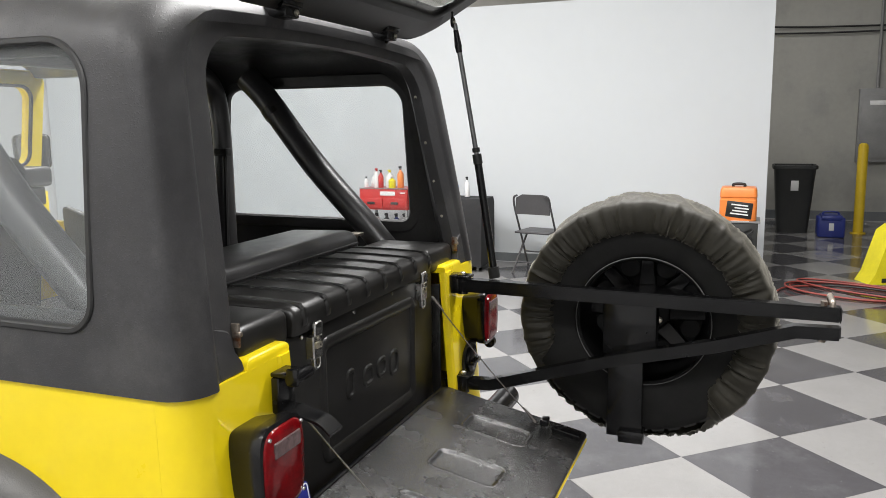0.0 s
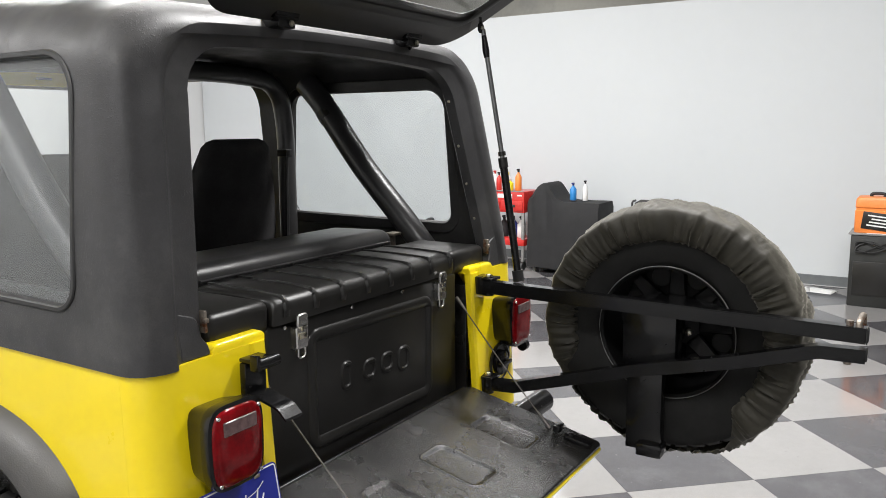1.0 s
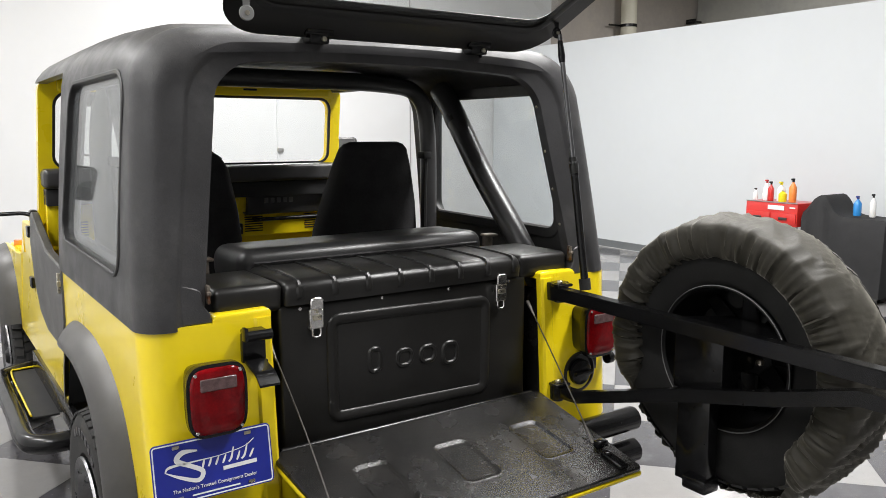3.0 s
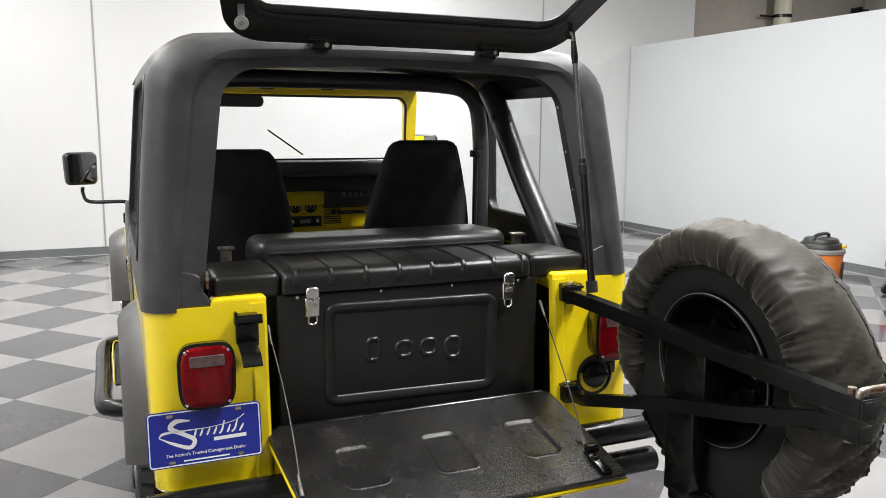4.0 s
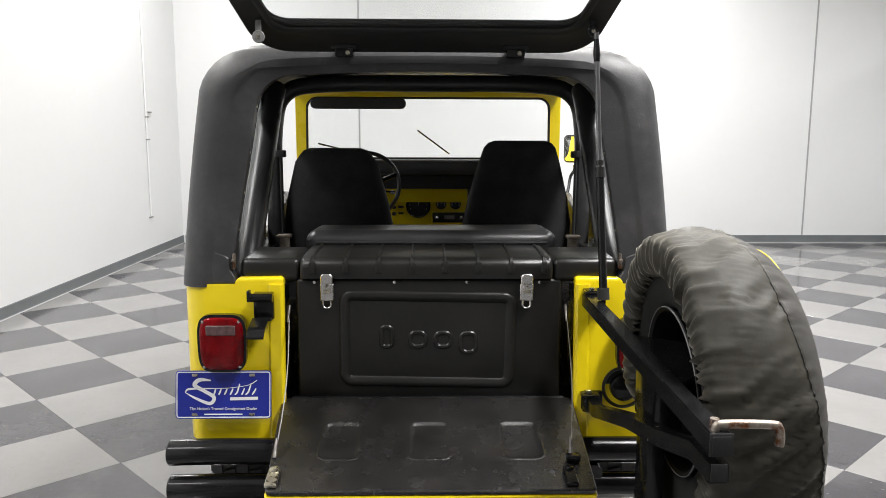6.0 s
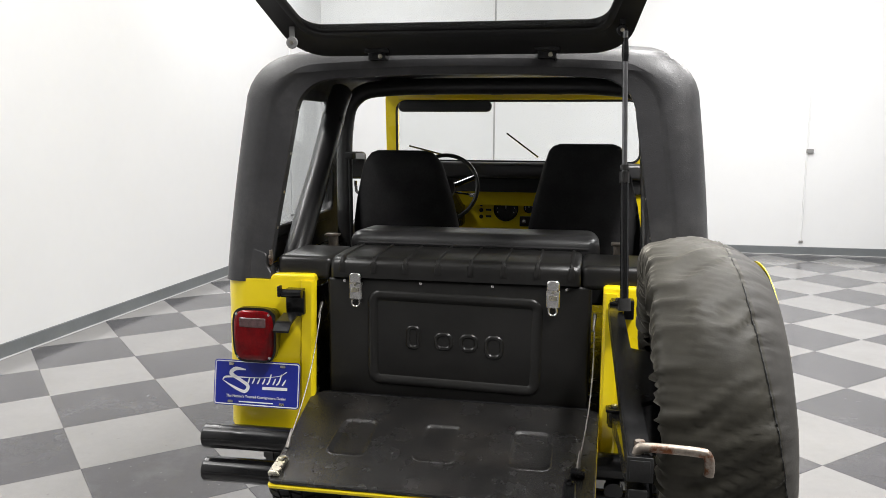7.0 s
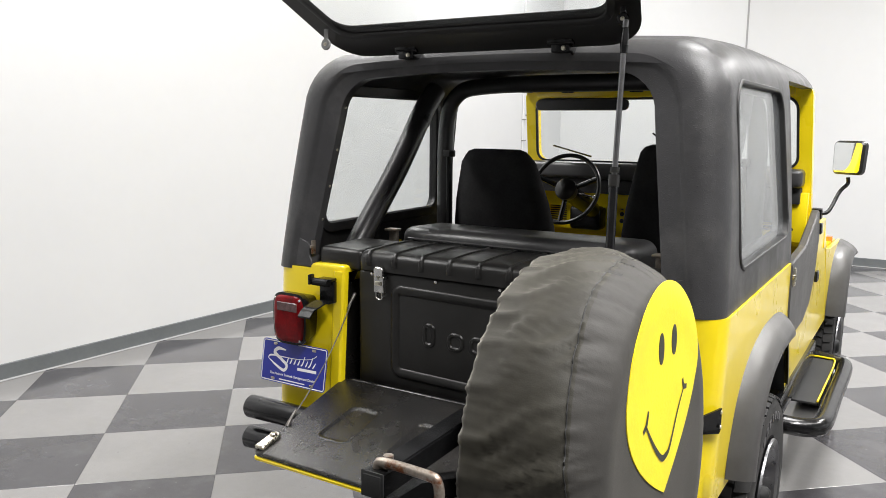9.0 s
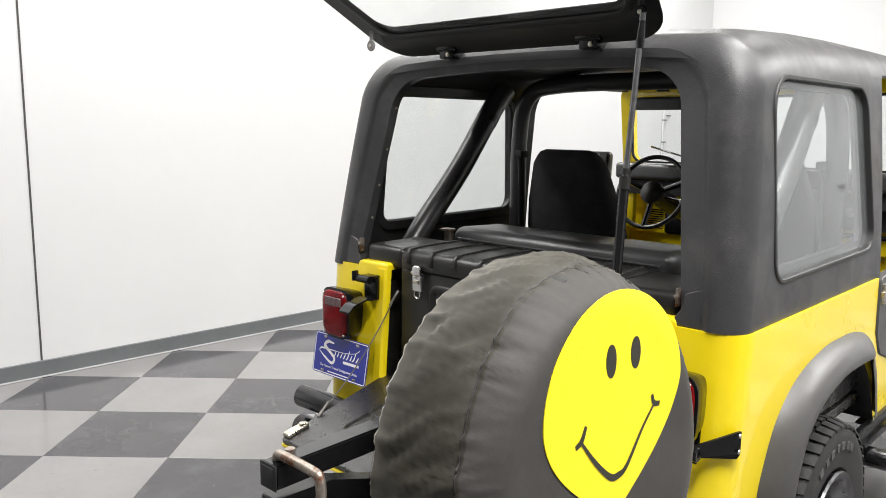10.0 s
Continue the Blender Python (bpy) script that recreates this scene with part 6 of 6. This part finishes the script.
for k in range(8):
    # a slim rib over the lid that ends in a short tab on its front
    x = -0.405 + k * 0.1081
    bm = bmesh.new()
    line = [(x, 0.050, 1.168), (x, 0.0485, 1.182), (x, 0.0515, 1.197), (x, 0.060, 1.209), (x, 0.080, 1.217), (x, 0.20, 1.2215), (x, 0.325, 1.2205)]
    pts = smooth_line(line, 3)
    rows = []
    for n, p in enumerate(pts):
        w = 0.0105 if n < 8 else 0.0065
        rows.append([p + Vector((sx * w, 0.004 * (abs(sx) > 0.8) * (n < 9), dz)) for sx, dz in ((-1, -0.007), (-0.55, 0.0), (0.55, 0.0), (1, -0.007))])
    loft(bm, rows)
    chest_part("lid_rib", bm, PLASTIC, LID)
for x0, x1 in ((-0.640, -0.446), (0.381, 0.598)):
    bm = bmesh.new()
    box(bm, (x0, 0.066, 1.130), (x1, 0.338, 1.210), 0.022, 4)
    chest_part("lid_wing", bm, PLASTIC, CHEST)
# broad rounded bead round the front
FIELD = rounded([(-0.322, 0.778), (0.260, 0.766), (0.266, 1.096), (-0.322, 1.106)], 0.045, 9)
put = lambda u, v, d: Vector((u, 0.070 - d, v))
bm = bmesh.new()
loops = [loop_verts(bm, [put(u, v, d) for u, v in offset_loop(FIELD, o)]) for o, d in ((0.0, -0.003), (0.002, 0.002), (0.006, 0.0055), (0.012, 0.0078), (0.018, 0.0082), (0.024, 0.0068), (0.031, 0.0034), (0.036, 0.0006), (0.038, -0.003))]
for p, q in zip(loops, loops[1:]):
    bridge(bm, p, q)
chest_part("raised_bead", bm, PLASTIC, CBODY, angle=60)
# raised emblem as plain shapes
for u, v, w, h in ((-0.165, 0.946, 0.05, 0.082), (-0.062, 0.937, 0.066, 0.062), (0.022, 0.936, 0.066, 0.062), (0.106, 0.926, 0.066, 0.080)):
    bm = bmesh.new()
    loop = rounded([(u - w / 2, v - h / 2), (u + w / 2, v - h / 2), (u + w / 2, v + h / 2), (u - w / 2, v + h / 2)], min(w, h) * 0.42, 6)
    ring(bm, loop, offset_loop(loop, 0.015), put, -0.002, 0.0045, 0.004)
    chest_part("raised_emblem", bm, PLASTIC, CBODY)
for x in (-0.400, -0.139, 0.099, 0.338):
    bm = bmesh.new()
    lathe(bm, [(0, 0.0055), (0.003, 0.005), (0.0045, 0.001)], lambda a, p, q: Vector((x + p, 0.069 - a, 1.131 + q)), 12)
    chest_part("rivet", bm, CHROME, CBODY)
for x in (-0.358, 0.295):
    bm = bmesh.new()
    prism(bm, rounded([(x - 0.020, 1.128), (x + 0.020, 1.128), (x + 0.020, 1.162), (x - 0.020, 1.162)], [0.002, 0.002, 0.012, 0.012], 4), put, 0.016, 0.026, 0.003)
    prism(bm, rounded([(x - 0.021, 1.072), (x + 0.021, 1.072), (x + 0.022, 1.128), (x - 0.022, 1.128)], 0.003, 3), put, -0.001, 0.022, 0.003)
    latch = chest_part("latch", bm, CHROME, CHEST, "bright steel draw latch")
    bm = bmesh.new()
    loop = rounded([(x - 0.017, 1.045), (x + 0.017, 1.045), (x + 0.013, 1.10), (x - 0.013, 1.10)], [0.014, 0.014, 0.004, 0.004], 4)
    ring(bm, loop, offset_loop(loop, 0.006), put, 0.010, 0.020, 0.002)
    chest_part("latch_loop", bm, CHROME, latch)
    bm = bmesh.new()
    box(bm, (x - 0.013, 0.044, 1.098), (x + 0.013, 0.0475, 1.112), 0.001)
    lathe(bm, [(0, 0.005), (0.002, 0.004), (0.0025, 0.001)], lambda a, p, q: Vector((x + p, 0.048 - a, 1.122 + q)), 10)
    chest_part("keyhole_plate", bm, ZINC, latch)

# the car and the chest in its bed stand a little askew to the room
CAR_PLACE = Matrix.Translation((-0.0644, -0.0352, 0.0330)) @ Matrix.Rotation(radians(-0.27), 4, "Z") @ Matrix.Diagonal((0.9590, 0.9590, 0.9590, 1))
CAR.matrix_basis = CAR_PLACE
CHEST.matrix_basis = CAR_PLACE @ Matrix.Translation(CHEST_O)

# ---- things along the partition ----
def tool_cart():
    t = thing("tool_cart", "red steel tool cart with drawers, loaded with bottles", "tool cart", 6.23, 2.86, 0, 90)
    for z0, z1, name in ((0.645, 0.880, "drawer_box"), (0.275, 0.350, "bottom_tray")):
        bm = bmesh.new()
        box(bm, (-0.29, -0.20, z0), (0.29, 0.20, z1), 0.008)
        part(name, bm, RED, t)
    for x in (-0.142, 0.142):
        bm = bmesh.new()
        box(bm, (x - 0.135, 0.200, 0.665), (x + 0.135, 0.212, 0.775), 0.004)
        d = part("drawer", bm, RED, t)
        bm = bmesh.new()
        box(bm, (x - 0.045, 0.212, 0.708), (x + 0.045, 0.225, 0.735), 0.005)
        part("handle", bm, BLACK_BIN, d)
    bm = bmesh.new()
    box(bm, (-0.145, 0.2015, 0.805), (0.035, 0.2055, 0.850), 0.001)
    part("emblem_bar", bm, PAPER, t)
    bm = bmesh.new()
    box(bm, (-0.265, 0.2015, 0.828), (-0.205, 0.2055, 0.842), 0.001)
    part("emblem_bar", bm, PAPER, t)
    bm = bmesh.new()
    box(bm, (-0.29, 0.199, 0.876), (0.29, 0.206, 0.8855), 0.002)
    part("top_lip", bm, GREY_STEEL, t)
    for x in (-0.27, 0.27):
        for y in (-0.18, 0.18):
            bm = bmesh.new()
            box(bm, (x - 0.015, y - 0.015, 0.10), (x + 0.015, y + 0.015, 0.65), 0.003)
            part("post", bm, GREY_STEEL, t)
            bm = bmesh.new()
            lathe(bm, [(-0.015, 0.02), (-0.015, 0.05), (0.015, 0.05), (0.015, 0.02)], lambda a, p, q: Vector((x + a, y + p, 0.0535 + q)), 16)
            part("castor", bm, BLACK_BIN, t)
    return t


def bottle(x, y, z, r, h, mat, cap, label):
    t = thing("spray_bottle", label, "bottle", x, y, z, group="bottles on the cart and table")
    bm = bmesh.new()
    lathe(bm, [(0, 0.002), (0, r * 0.9), (0.008, r), (h * 0.62, r), (h * 0.75, r * 0.55), (h * 0.8, r * 0.32), (h * 0.84, r * 0.3)], lambda a, p, q: Vector((p, q, a)), 18)
    part("bottle_body", bm, mat, t)
    bm = bmesh.new()
    lathe(bm, [(h * 0.84, r * 0.34), (h * 0.92, r * 0.34), (h * 0.93, r * 0.2), (h, r * 0.2), (h, 0.002)], lambda a, p, q: Vector((p, q, a)), 12)
    box(bm, (-r * 0.8, -0.012, h * 0.92), (r * 0.3, 0.012, h), 0.004)
    part("bottle_top", bm, cap, t)


tool_cart()
for x, y, r, h, mat, cap, lab in ((6.10, 2.965, 0.034, 0.215, PAPER, RED, "white bottle with red cap on a red cart"), (6.2, 3.03, 0.036, 0.17, PAPER, PAPER, "white bottle with white cap on a red cart"),
                                  (6.08, 2.905, 0.030, 0.20, RED, CLOTH_BLACK, "dark red bottle with black cap on a red cart"), (6.12, 2.815, 0.042, 0.20, PAPER, LIME, "white bottle with yellow cap on a red cart"),
                                  (6.07, 2.765, 0.040, 0.13, LIME, PAPER, "squat yellow bottle with white cap on a red cart"), (6.10, 2.675, 0.036, 0.24, ORANGE, CLOTH_BLACK, "orange spray bottle with black trigger on a red cart"),
                                  (6.12, 3.105, 0.024, 0.12, PAPER, CLOTH_BLACK, "small white bottle with black cap on a red cart"), (6.22, 3.07, 0.022, 0.10, PAPER, PAPER, "small white bottle on a red cart")):
    bottle(x, y, 0.8862, r, h, mat, cap, lab)
for y, mat in ((3.02, PAPER), (2.9, CLOTH_BLACK), (2.78, BLUE), (2.68, PAPER)):
    bottle(6.2, y, 0.3505, 0.05, 0.24, mat, CLOTH_BLACK, "squat container on the lower tray of a red cart")


def covered_table():
    t = thing("covered_table", "table under a black dust cover with a hump at one end", "table", 6.27, 2.11, 0)
    bm = bmesh.new()
    rows = []
    for k in range(25):
        f = k / 24
        y = -0.39 + 0.81 * f
        z = 0.782 + 0.185 * math.exp(-(abs(y - 0.25) / 0.125) ** 2.6) + 0.05 * max(0.0, y) * (y < 0.26) + 0.008 * noise.noise(Vector((y * 8, 1, 0)))
        rows.append([Vector((x + 0.018 * noise.noise(Vector((y * 7, x * 3, zz * 4))), y, zz)) for x, zz in ((-0.25, 0.06), (-0.24, 0.4), (-0.235, z - 0.06), (-0.20, z), (0.20, z), (0.235, z - 0.06), (0.24, 0.06))])
    loft(bm, rows)
    part("dust_cover", bm, CLOTH_BLACK, t)
    for x in (-0.18, 0.18):
        for y in (-0.33, 0.36):
            bm = bmesh.new()
            tube(bm, [(x, y, 0.0), (x, y, 0.40)], 0.015, 10)
            part("leg", bm, GREY_STEEL, t)


covered_table()
bottle(6.20, 2.067, 0.796, 0.036, 0.19, CYAN, BLUE, "clear blue drinking bottle on a covered table")
bottle(6.27, 1.958, 0.788, 0.028, 0.22, PAPER, CLOTH_BLACK, "small clear spray bottle on a covered table")


def folding_chair():
    t = thing("folding_chair", "dark grey folding steel chair standing open on the tiles", "chair", 6.30, 1.17, 0.0, 78)
    for x in (-0.21, 0.21):
        bm = bmesh.new()
        tube(bm, smooth_line([(x, -0.20, 0.0), (x, 0.0, 0.42), (x, 0.13, 0.68), (x * 0.96, 0.17, 0.800), (x * 0.75, 0.18, 0.828)], 4), 0.011, 10)
        part("side_rail", bm, CHAIR_GREY, t)
        bm = bmesh.new()
        tube(bm, [(x * 0.86, 0.24, 0.0), (x * 0.86, -0.14, 0.43)], 0.011, 10)
        part("rear_leg", bm, CHAIR_GREY, t)
    bm = bmesh.new()
    loft(bm, [[Vector((x, y, z + 0.012 * math.cos(x * 7))) for x, z in ((-0.20, 0.62), (-0.1, 0.615), (0.1, 0.615), (0.20, 0.62), (0.19, 0.795), (0.12, 0.826), (-0.12, 0.826), (-0.19, 0.795))] for y in (0.125, 0.14)])
    part("backrest", bm, CHAIR_GREY, t)
    bm = bmesh.new()
    box(bm, (-0.20, -0.22, 0.418), (0.20, 0.16, 0.442), 0.010, 3)
    part("seat", bm, CHAIR_GREY, t)
    for y, z, w in ((-0.10, 0.19, 0.21), (0.14, 0.11, 0.18)):
        bm = bmesh.new()
        tube(bm, [(-w, y, z), (w, y, z)], 0.008, 8)
        part("cross_bar", bm, CHAIR_GREY, t)


folding_chair()


def jump_pack():
    t = thing("equipment_stand", "black equipment stand with a coiled lead on top", "stand", 6.12, -0.83, 0)
    bm = bmesh.new()
    box(bm, (-0.2, -0.18, 0.0), (0.2, 0.18, 0.632), 0.012)
    part("stand_body", bm, BLACK_BIN, t)
    bm = bmesh.new()
    box(bm, (-0.206, -0.15, 0.10), (-0.199, 0.15, 0.40), 0.004)
    part("stand_door", bm, PLASTIC, t)
    bm = bmesh.new()
    box(bm, (-0.21, -0.2, 0.632), (0.21, 0.2, 0.648), 0.004)
    part("stand_top", bm, GREY_STEEL, t)
    bm = bmesh.new()
    box(bm, (-0.212, -0.10, 0.6485), (-0.145, 0.06, 0.6505))
    part("paper_slip", bm, PAPER, t, "white slip of paper on the stand")
    lead = thing("coiled_lead", "tangle of black leads hanging on the stand", "cable", 5.905, -0.83, 0.53)
    bm = bmesh.new()
    pts = [(0.0 + 0.008 * math.sin(k * 1.7), 0.14 * math.sin(k * 0.9), 0.05 * math.cos(k * 1.3)) for k in range(18)]
    tube(bm, smooth_line(pts, 4), 0.007, 6)
    part("lead", bm, CABLE, lead)
    o = thing("orange_charger", "orange battery charger with a dark panel, on a black stand", "battery charger", 6.08, -0.83, 0.648)
    bm = bmesh.new()
    loft(bm, [[Vector((x * k, y * k2, z)) for x, y in rounded([(-0.14, -0.165), (0.14, -0.165), (0.14, 0.165), (-0.14, 0.165)], 0.035, 4)] for z, k, k2 in ((0.0, 0.95, 0.96), (0.012, 1, 1), (0.19, 1, 1), (0.20, 0.94, 0.97), (0.215, 0.94, 0.97), (0.225, 1, 1), (0.285, 0.99, 0.98), (0.305, 0.93, 0.93), (0.312, 0.80, 0.85))])
    part("charger_body", bm, ORANGE, o)
    bm = bmesh.new()
    lean = Matrix.Translation((-0.142, -0.01, 0.105)) @ Matrix.Rotation(radians(6), 4, "X")
    box(bm, (-0.005, -0.115, -0.075), (0.005, 0.115, 0.075), 0.004, 2, lean)
    panel = part("charger_panel", bm, PLASTIC, o)
    for k in range(4):
        bm = bmesh.new()
        box(bm, (-0.0075, -0.085 + 0.012 * (k % 2), -0.045 + k * 0.028), (-0.0045, 0.075 - 0.016 * (k % 3), -0.033 + k * 0.028), 0.0, 2, lean)
        part("print_bar", bm, PAPER, panel, smooth=False)
    bm = bmesh.new()
    tube(bm, smooth_line([(0, -0.05, 0.305), (0, -0.045, 0.335), (0, 0.045, 0.335), (0, 0.05, 0.305)], 5), 0.014, 10)
    part("handle", bm, CABLE, o)


jump_pack()


def shop_vacuum():
    t = thing("shop_vacuum", "orange wet and dry vacuum with a black head and coiled hose", "vacuum cleaner", 5.58, 3.52, 0, 15)
    put = lambda a, p, q: Vector((p, q, a))
    bm = bmesh.new()
    lathe(bm, [(0.055, 0.002), (0.055, 0.180), (0.065, 0.186), (0.25, 0.200), (0.385, 0.212), (0.39, 0.205), (0.39, 0.01)], put, 36)
    part("drum", bm, ORANGE, t)
    bm = bmesh.new()
    lathe(bm, [(0.388, 0.218), (0.392, 0.224), (0.412, 0.226), (0.428, 0.222), (0.434, 0.200), (0.434, 0.002)], put, 36)
    part("drum_rim", bm, GREY_STEEL, t)
    bm = bmesh.new()
    lathe(bm, [(0.434, 0.198), (0.478, 0.192), (0.490, 0.180), (0.493, 0.165), (0.520, 0.160), (0.532, 0.148), (0.536, 0.10), (0.536, 0.002)], put, 32)
    tube(bm, smooth_line([(-0.15, 0, 0.515), (-0.13, 0, 0.560), (0.0, 0, 0.572), (0.13, 0, 0.560), (0.15, 0, 0.515)], 4), 0.017, 10)
    head = part("motor_head", bm, BLACK_BIN, t)
    bm = bmesh.new()
    box(bm, (0.035, -0.203, 0.444), (0.115, -0.176, 0.474), 0.004)
    part("label", bm, YELLOW, head)
    for a in (-75, 15, 105, 195):
        bm = bmesh.new()
        m = Matrix.Rotation(radians(a), 4, "Z")
        prism(bm, rounded([(-0.028, 0.10), (0.028, 0.10), (0.024, 0.31), (-0.024, 0.31)], 0.012, 3), lambda u, v, d: m @ Vector((0.186 + d + v * 0.045, u, v)), 0.0, 0.022, 0.004)
        part("latch", bm, BLACK_BIN, t)
    bm = bmesh.new()
    turns = [(0.262 * math.cos(radians(a)), 0.262 * math.sin(radians(a)), 0.036 + 0.02 * (k / 26.0)) for k, a in enumerate(range(-120, 240, 14))]
    tube(bm, smooth_line([(-0.40, -0.30, 0.034), (-0.30, -0.33, 0.034), (-0.20, -0.27, 0.034)] + turns[:-4] + [(-0.20, 0.23, 0.12), (-0.22, 0.16, 0.26), (-0.26, 0.05, 0.37), (-0.235, -0.02, 0.385), (-0.19, -0.03, 0.38)], 4), 0.028, 12)
    hose = part("hose", bm, BLACK_BIN, t)
    bm = bmesh.new()
    tube(bm, [(-0.395, -0.299, 0.034), (-0.46, -0.285, 0.035)], 0.036, 14)
    part("hose_end", bm, GREY_STEEL, hose)
    for k in range(4):
        a = radians(45 + 90 * k)
        bm = bmesh.new()
        c = Vector((0.17 * math.cos(a), 0.17 * math.sin(a), 0.028))
        lathe(bm, [(-0.014, 0.004), (-0.014, 0.0265), (0.014, 0.0265), (0.014, 0.004)], lambda x, p, q: c + Vector((x, p, q)), 14)
        box(bm, c + Vector((-0.03, -0.03, 0.02)), c + Vector((0.03, 0.03, 0.032)), 0.006)
        part("castor", bm, BLACK_BIN, t)


shop_vacuum()

# papers on the floor by the partition
for k, (x, y, turn) in enumerate(((6.44, -0.14, 8), (6.46, -0.36, -12), (6.42, 0.52, 20))):
    p = thing("paper_sheet", "loose white sheet lying on the tiles by the wall", "paper", x, y, 0.0, turn, group="papers by the wall")
    bm = bmesh.new()
    n = 6
    grid = [[bm.verts.new((-0.105 + 0.21 * i / n, -0.15 + 0.30 * j / n, 0.003 + 0.012 * (0.5 + 0.5 * noise.noise(Vector((i * 0.6 + k * 9, j * 0.6, 0)))) * (i / n))) for j in range(n + 1)] for i in range(n + 1)]
    for i in range(n):
        for j in range(n):
            bm.faces.new((grid[i][j], grid[i + 1][j], grid[i + 1][j + 1], grid[i][j + 1]))
    sheet = part("sheet", bm, PAPER, p)
    mod = sheet.modifiers.new("thick", "SOLIDIFY")
    mod.thickness = 0.0006
    baked(sheet)

# hoses on the floor
for k, (mat, phase) in enumerate(((HOSE, 0.0), (CABLE, 1.4), (HOSE, 2.6))):
    bm = bmesh.new()
    pts = []
    for i in range(26):
        a = i * 0.55 + phase
        pts.append((5.90 + 0.34 * math.sin(a) + 0.012 * i, -1.75 + 0.55 * math.cos(a * 0.93) - 0.01 * i, 0.013 + 0.010 * k))
    tube(bm, smooth_line(pts, 4), 0.0085, 8)
    tagged(part("air_hose", bm, mat), "loose coil of thin red and black air hose on the tiles", "hose", group="hoses on the floor")


def waste_bin():
    t = thing("waste_bin", "tall black plastic waste bin with rim and white label", "waste bin", 10.40, -1.54, 0)
    bm = bmesh.new()
    loft(bm, [[Vector((x * w, y * w, z)) for x, y in rounded([(-1, -1), (1, -1), (1, 1), (-1, 1)], 0.25, 4)] for z, w in ((0.0, 0.20), (0.88, 0.265), (0.90, 0.27))])
    body = part("bin_body", bm, BLACK_BIN, t)
    bm = bmesh.new()
    o = rounded([(-0.29, -0.29), (0.29, -0.29), (0.29, 0.29), (-0.29, 0.29)], 0.06, 4)
    ring(bm, o, offset_loop(o, 0.035), lambda u, v, d: Vector((u, v, d)), 0.90, 0.95, 0.006)
    part("bin_rim", bm, BLACK_BIN, t)
    bm = bmesh.new()
    box(bm, (-0.262, -0.05, 0.60), (-0.247, 0.05, 0.74), 0.002)
    part("bin_label", bm, PAPER, t)


waste_bin()
t = thing("blue_crate", "dark blue plastic tool box standing on the tiles", "tool box", 9.95, -2.00, 0)
bm = bmesh.new()
box(bm, (-0.17, -0.17, 0.0), (0.17, 0.17, 0.28), 0.03, 3)
part("box_body", bm, BLUE, t)
bm = bmesh.new()
box(bm, (-0.178, -0.13, 0.23), (0.178, 0.13, 0.30), 0.015)
tube(bm, smooth_line([(0, -0.10, 0.29), (0, -0.08, 0.335), (0, 0.08, 0.335), (0, 0.10, 0.29)], 4), 0.012, 8)
part("box_lid", bm, BLUE, t)
bm = bmesh.new()
box(bm, (-0.176, -0.03, 0.10), (-0.169, 0.03, 0.20), 0.002)
part("box_label", bm, PAPER, t)
t = thing("bollard", "yellow painted steel bollard on the floor", "bollard", 10.36, -2.39, 0)
bm = bmesh.new()
lathe(bm, [(0, 0.065), (1.20, 0.065), (1.235, 0.055), (1.25, 0.03), (1.252, 0.002)], lambda a, p, q: Vector((p, q, a)), 24)
part("post", bm, BOLLARD, t)
bm = bmesh.new()
lathe(bm, [(0, 0.10), (0.012, 0.10), (0.014, 0.07)], lambda a, p, q: Vector((p, q, a)), 24)
part("foot", bm, BOLLARD, t)
t = thing("electrical_panel", "grey steel electrical panel mounted on the wall", "electrical panel", 11.85, -2.80, 0.93)
bm = bmesh.new()
box(bm, (-0.16, -0.34, 0.0), (-0.001, 0.34, 1.10), 0.008)
body = part("panel_box", bm, GREY_STEEL, t)
bm = bmesh.new()
box(bm, (-0.172, -0.31, 0.06), (-0.161, 0.31, 0.99), 0.004)
part("panel_door", bm, GREY_STEEL, t)
bm = bmesh.new()
box(bm, (-0.176, -0.04, 0.85), (-0.171, 0.20, 0.92), 0.001)
part("panel_label", bm, PAPER, t)
bm = bmesh.new()
tube(bm, [(-0.06, 0.10, 1.05), (-0.06, 0.10, 3.5)], 0.022, 10)
part("conduit", bm, GREY_STEEL, t)
for z0, z1 in ((3.04, 2.98), (2.93, 2.93)):
    bm = bmesh.new()
    pts = [(11.80 - 0.01 * (k % 2), -0.6 - k * 0.55, z0 + (z1 - z0) * k / 7 - 0.05 * math.sin(k / 7 * math.pi)) for k in range(8)]
    tube(bm, smooth_line(pts, 4), 0.014, 8)
    tagged(part("wall_cable", bm, CABLE), "black cable slung along the grey wall", "cable", group="cables on the wall")
t = thing("yellow_ramp", "bright yellow plastic wheel ramp leaning on edge", "ramp", 6.70, -2.14, 0, 20)
bm = bmesh.new()
loft(bm, [[Vector((x, y, z)) for y, z in ((-0.20, 0.0), (0.16, 0.0), (0.10, 0.10), (-0.02, 0.50), (-0.10, 0.56), (-0.16, 0.52))] for x in (-0.14, -0.12, 0.12, 0.14)])
part("ramp_body", bm, LIME, t)
bm = bmesh.new()
box(bm, (-0.147, -0.08, 0.02), (-0.139, 0.04, 0.06), 0.002)
part("ramp_slot", bm, DARK, t)

tiles()
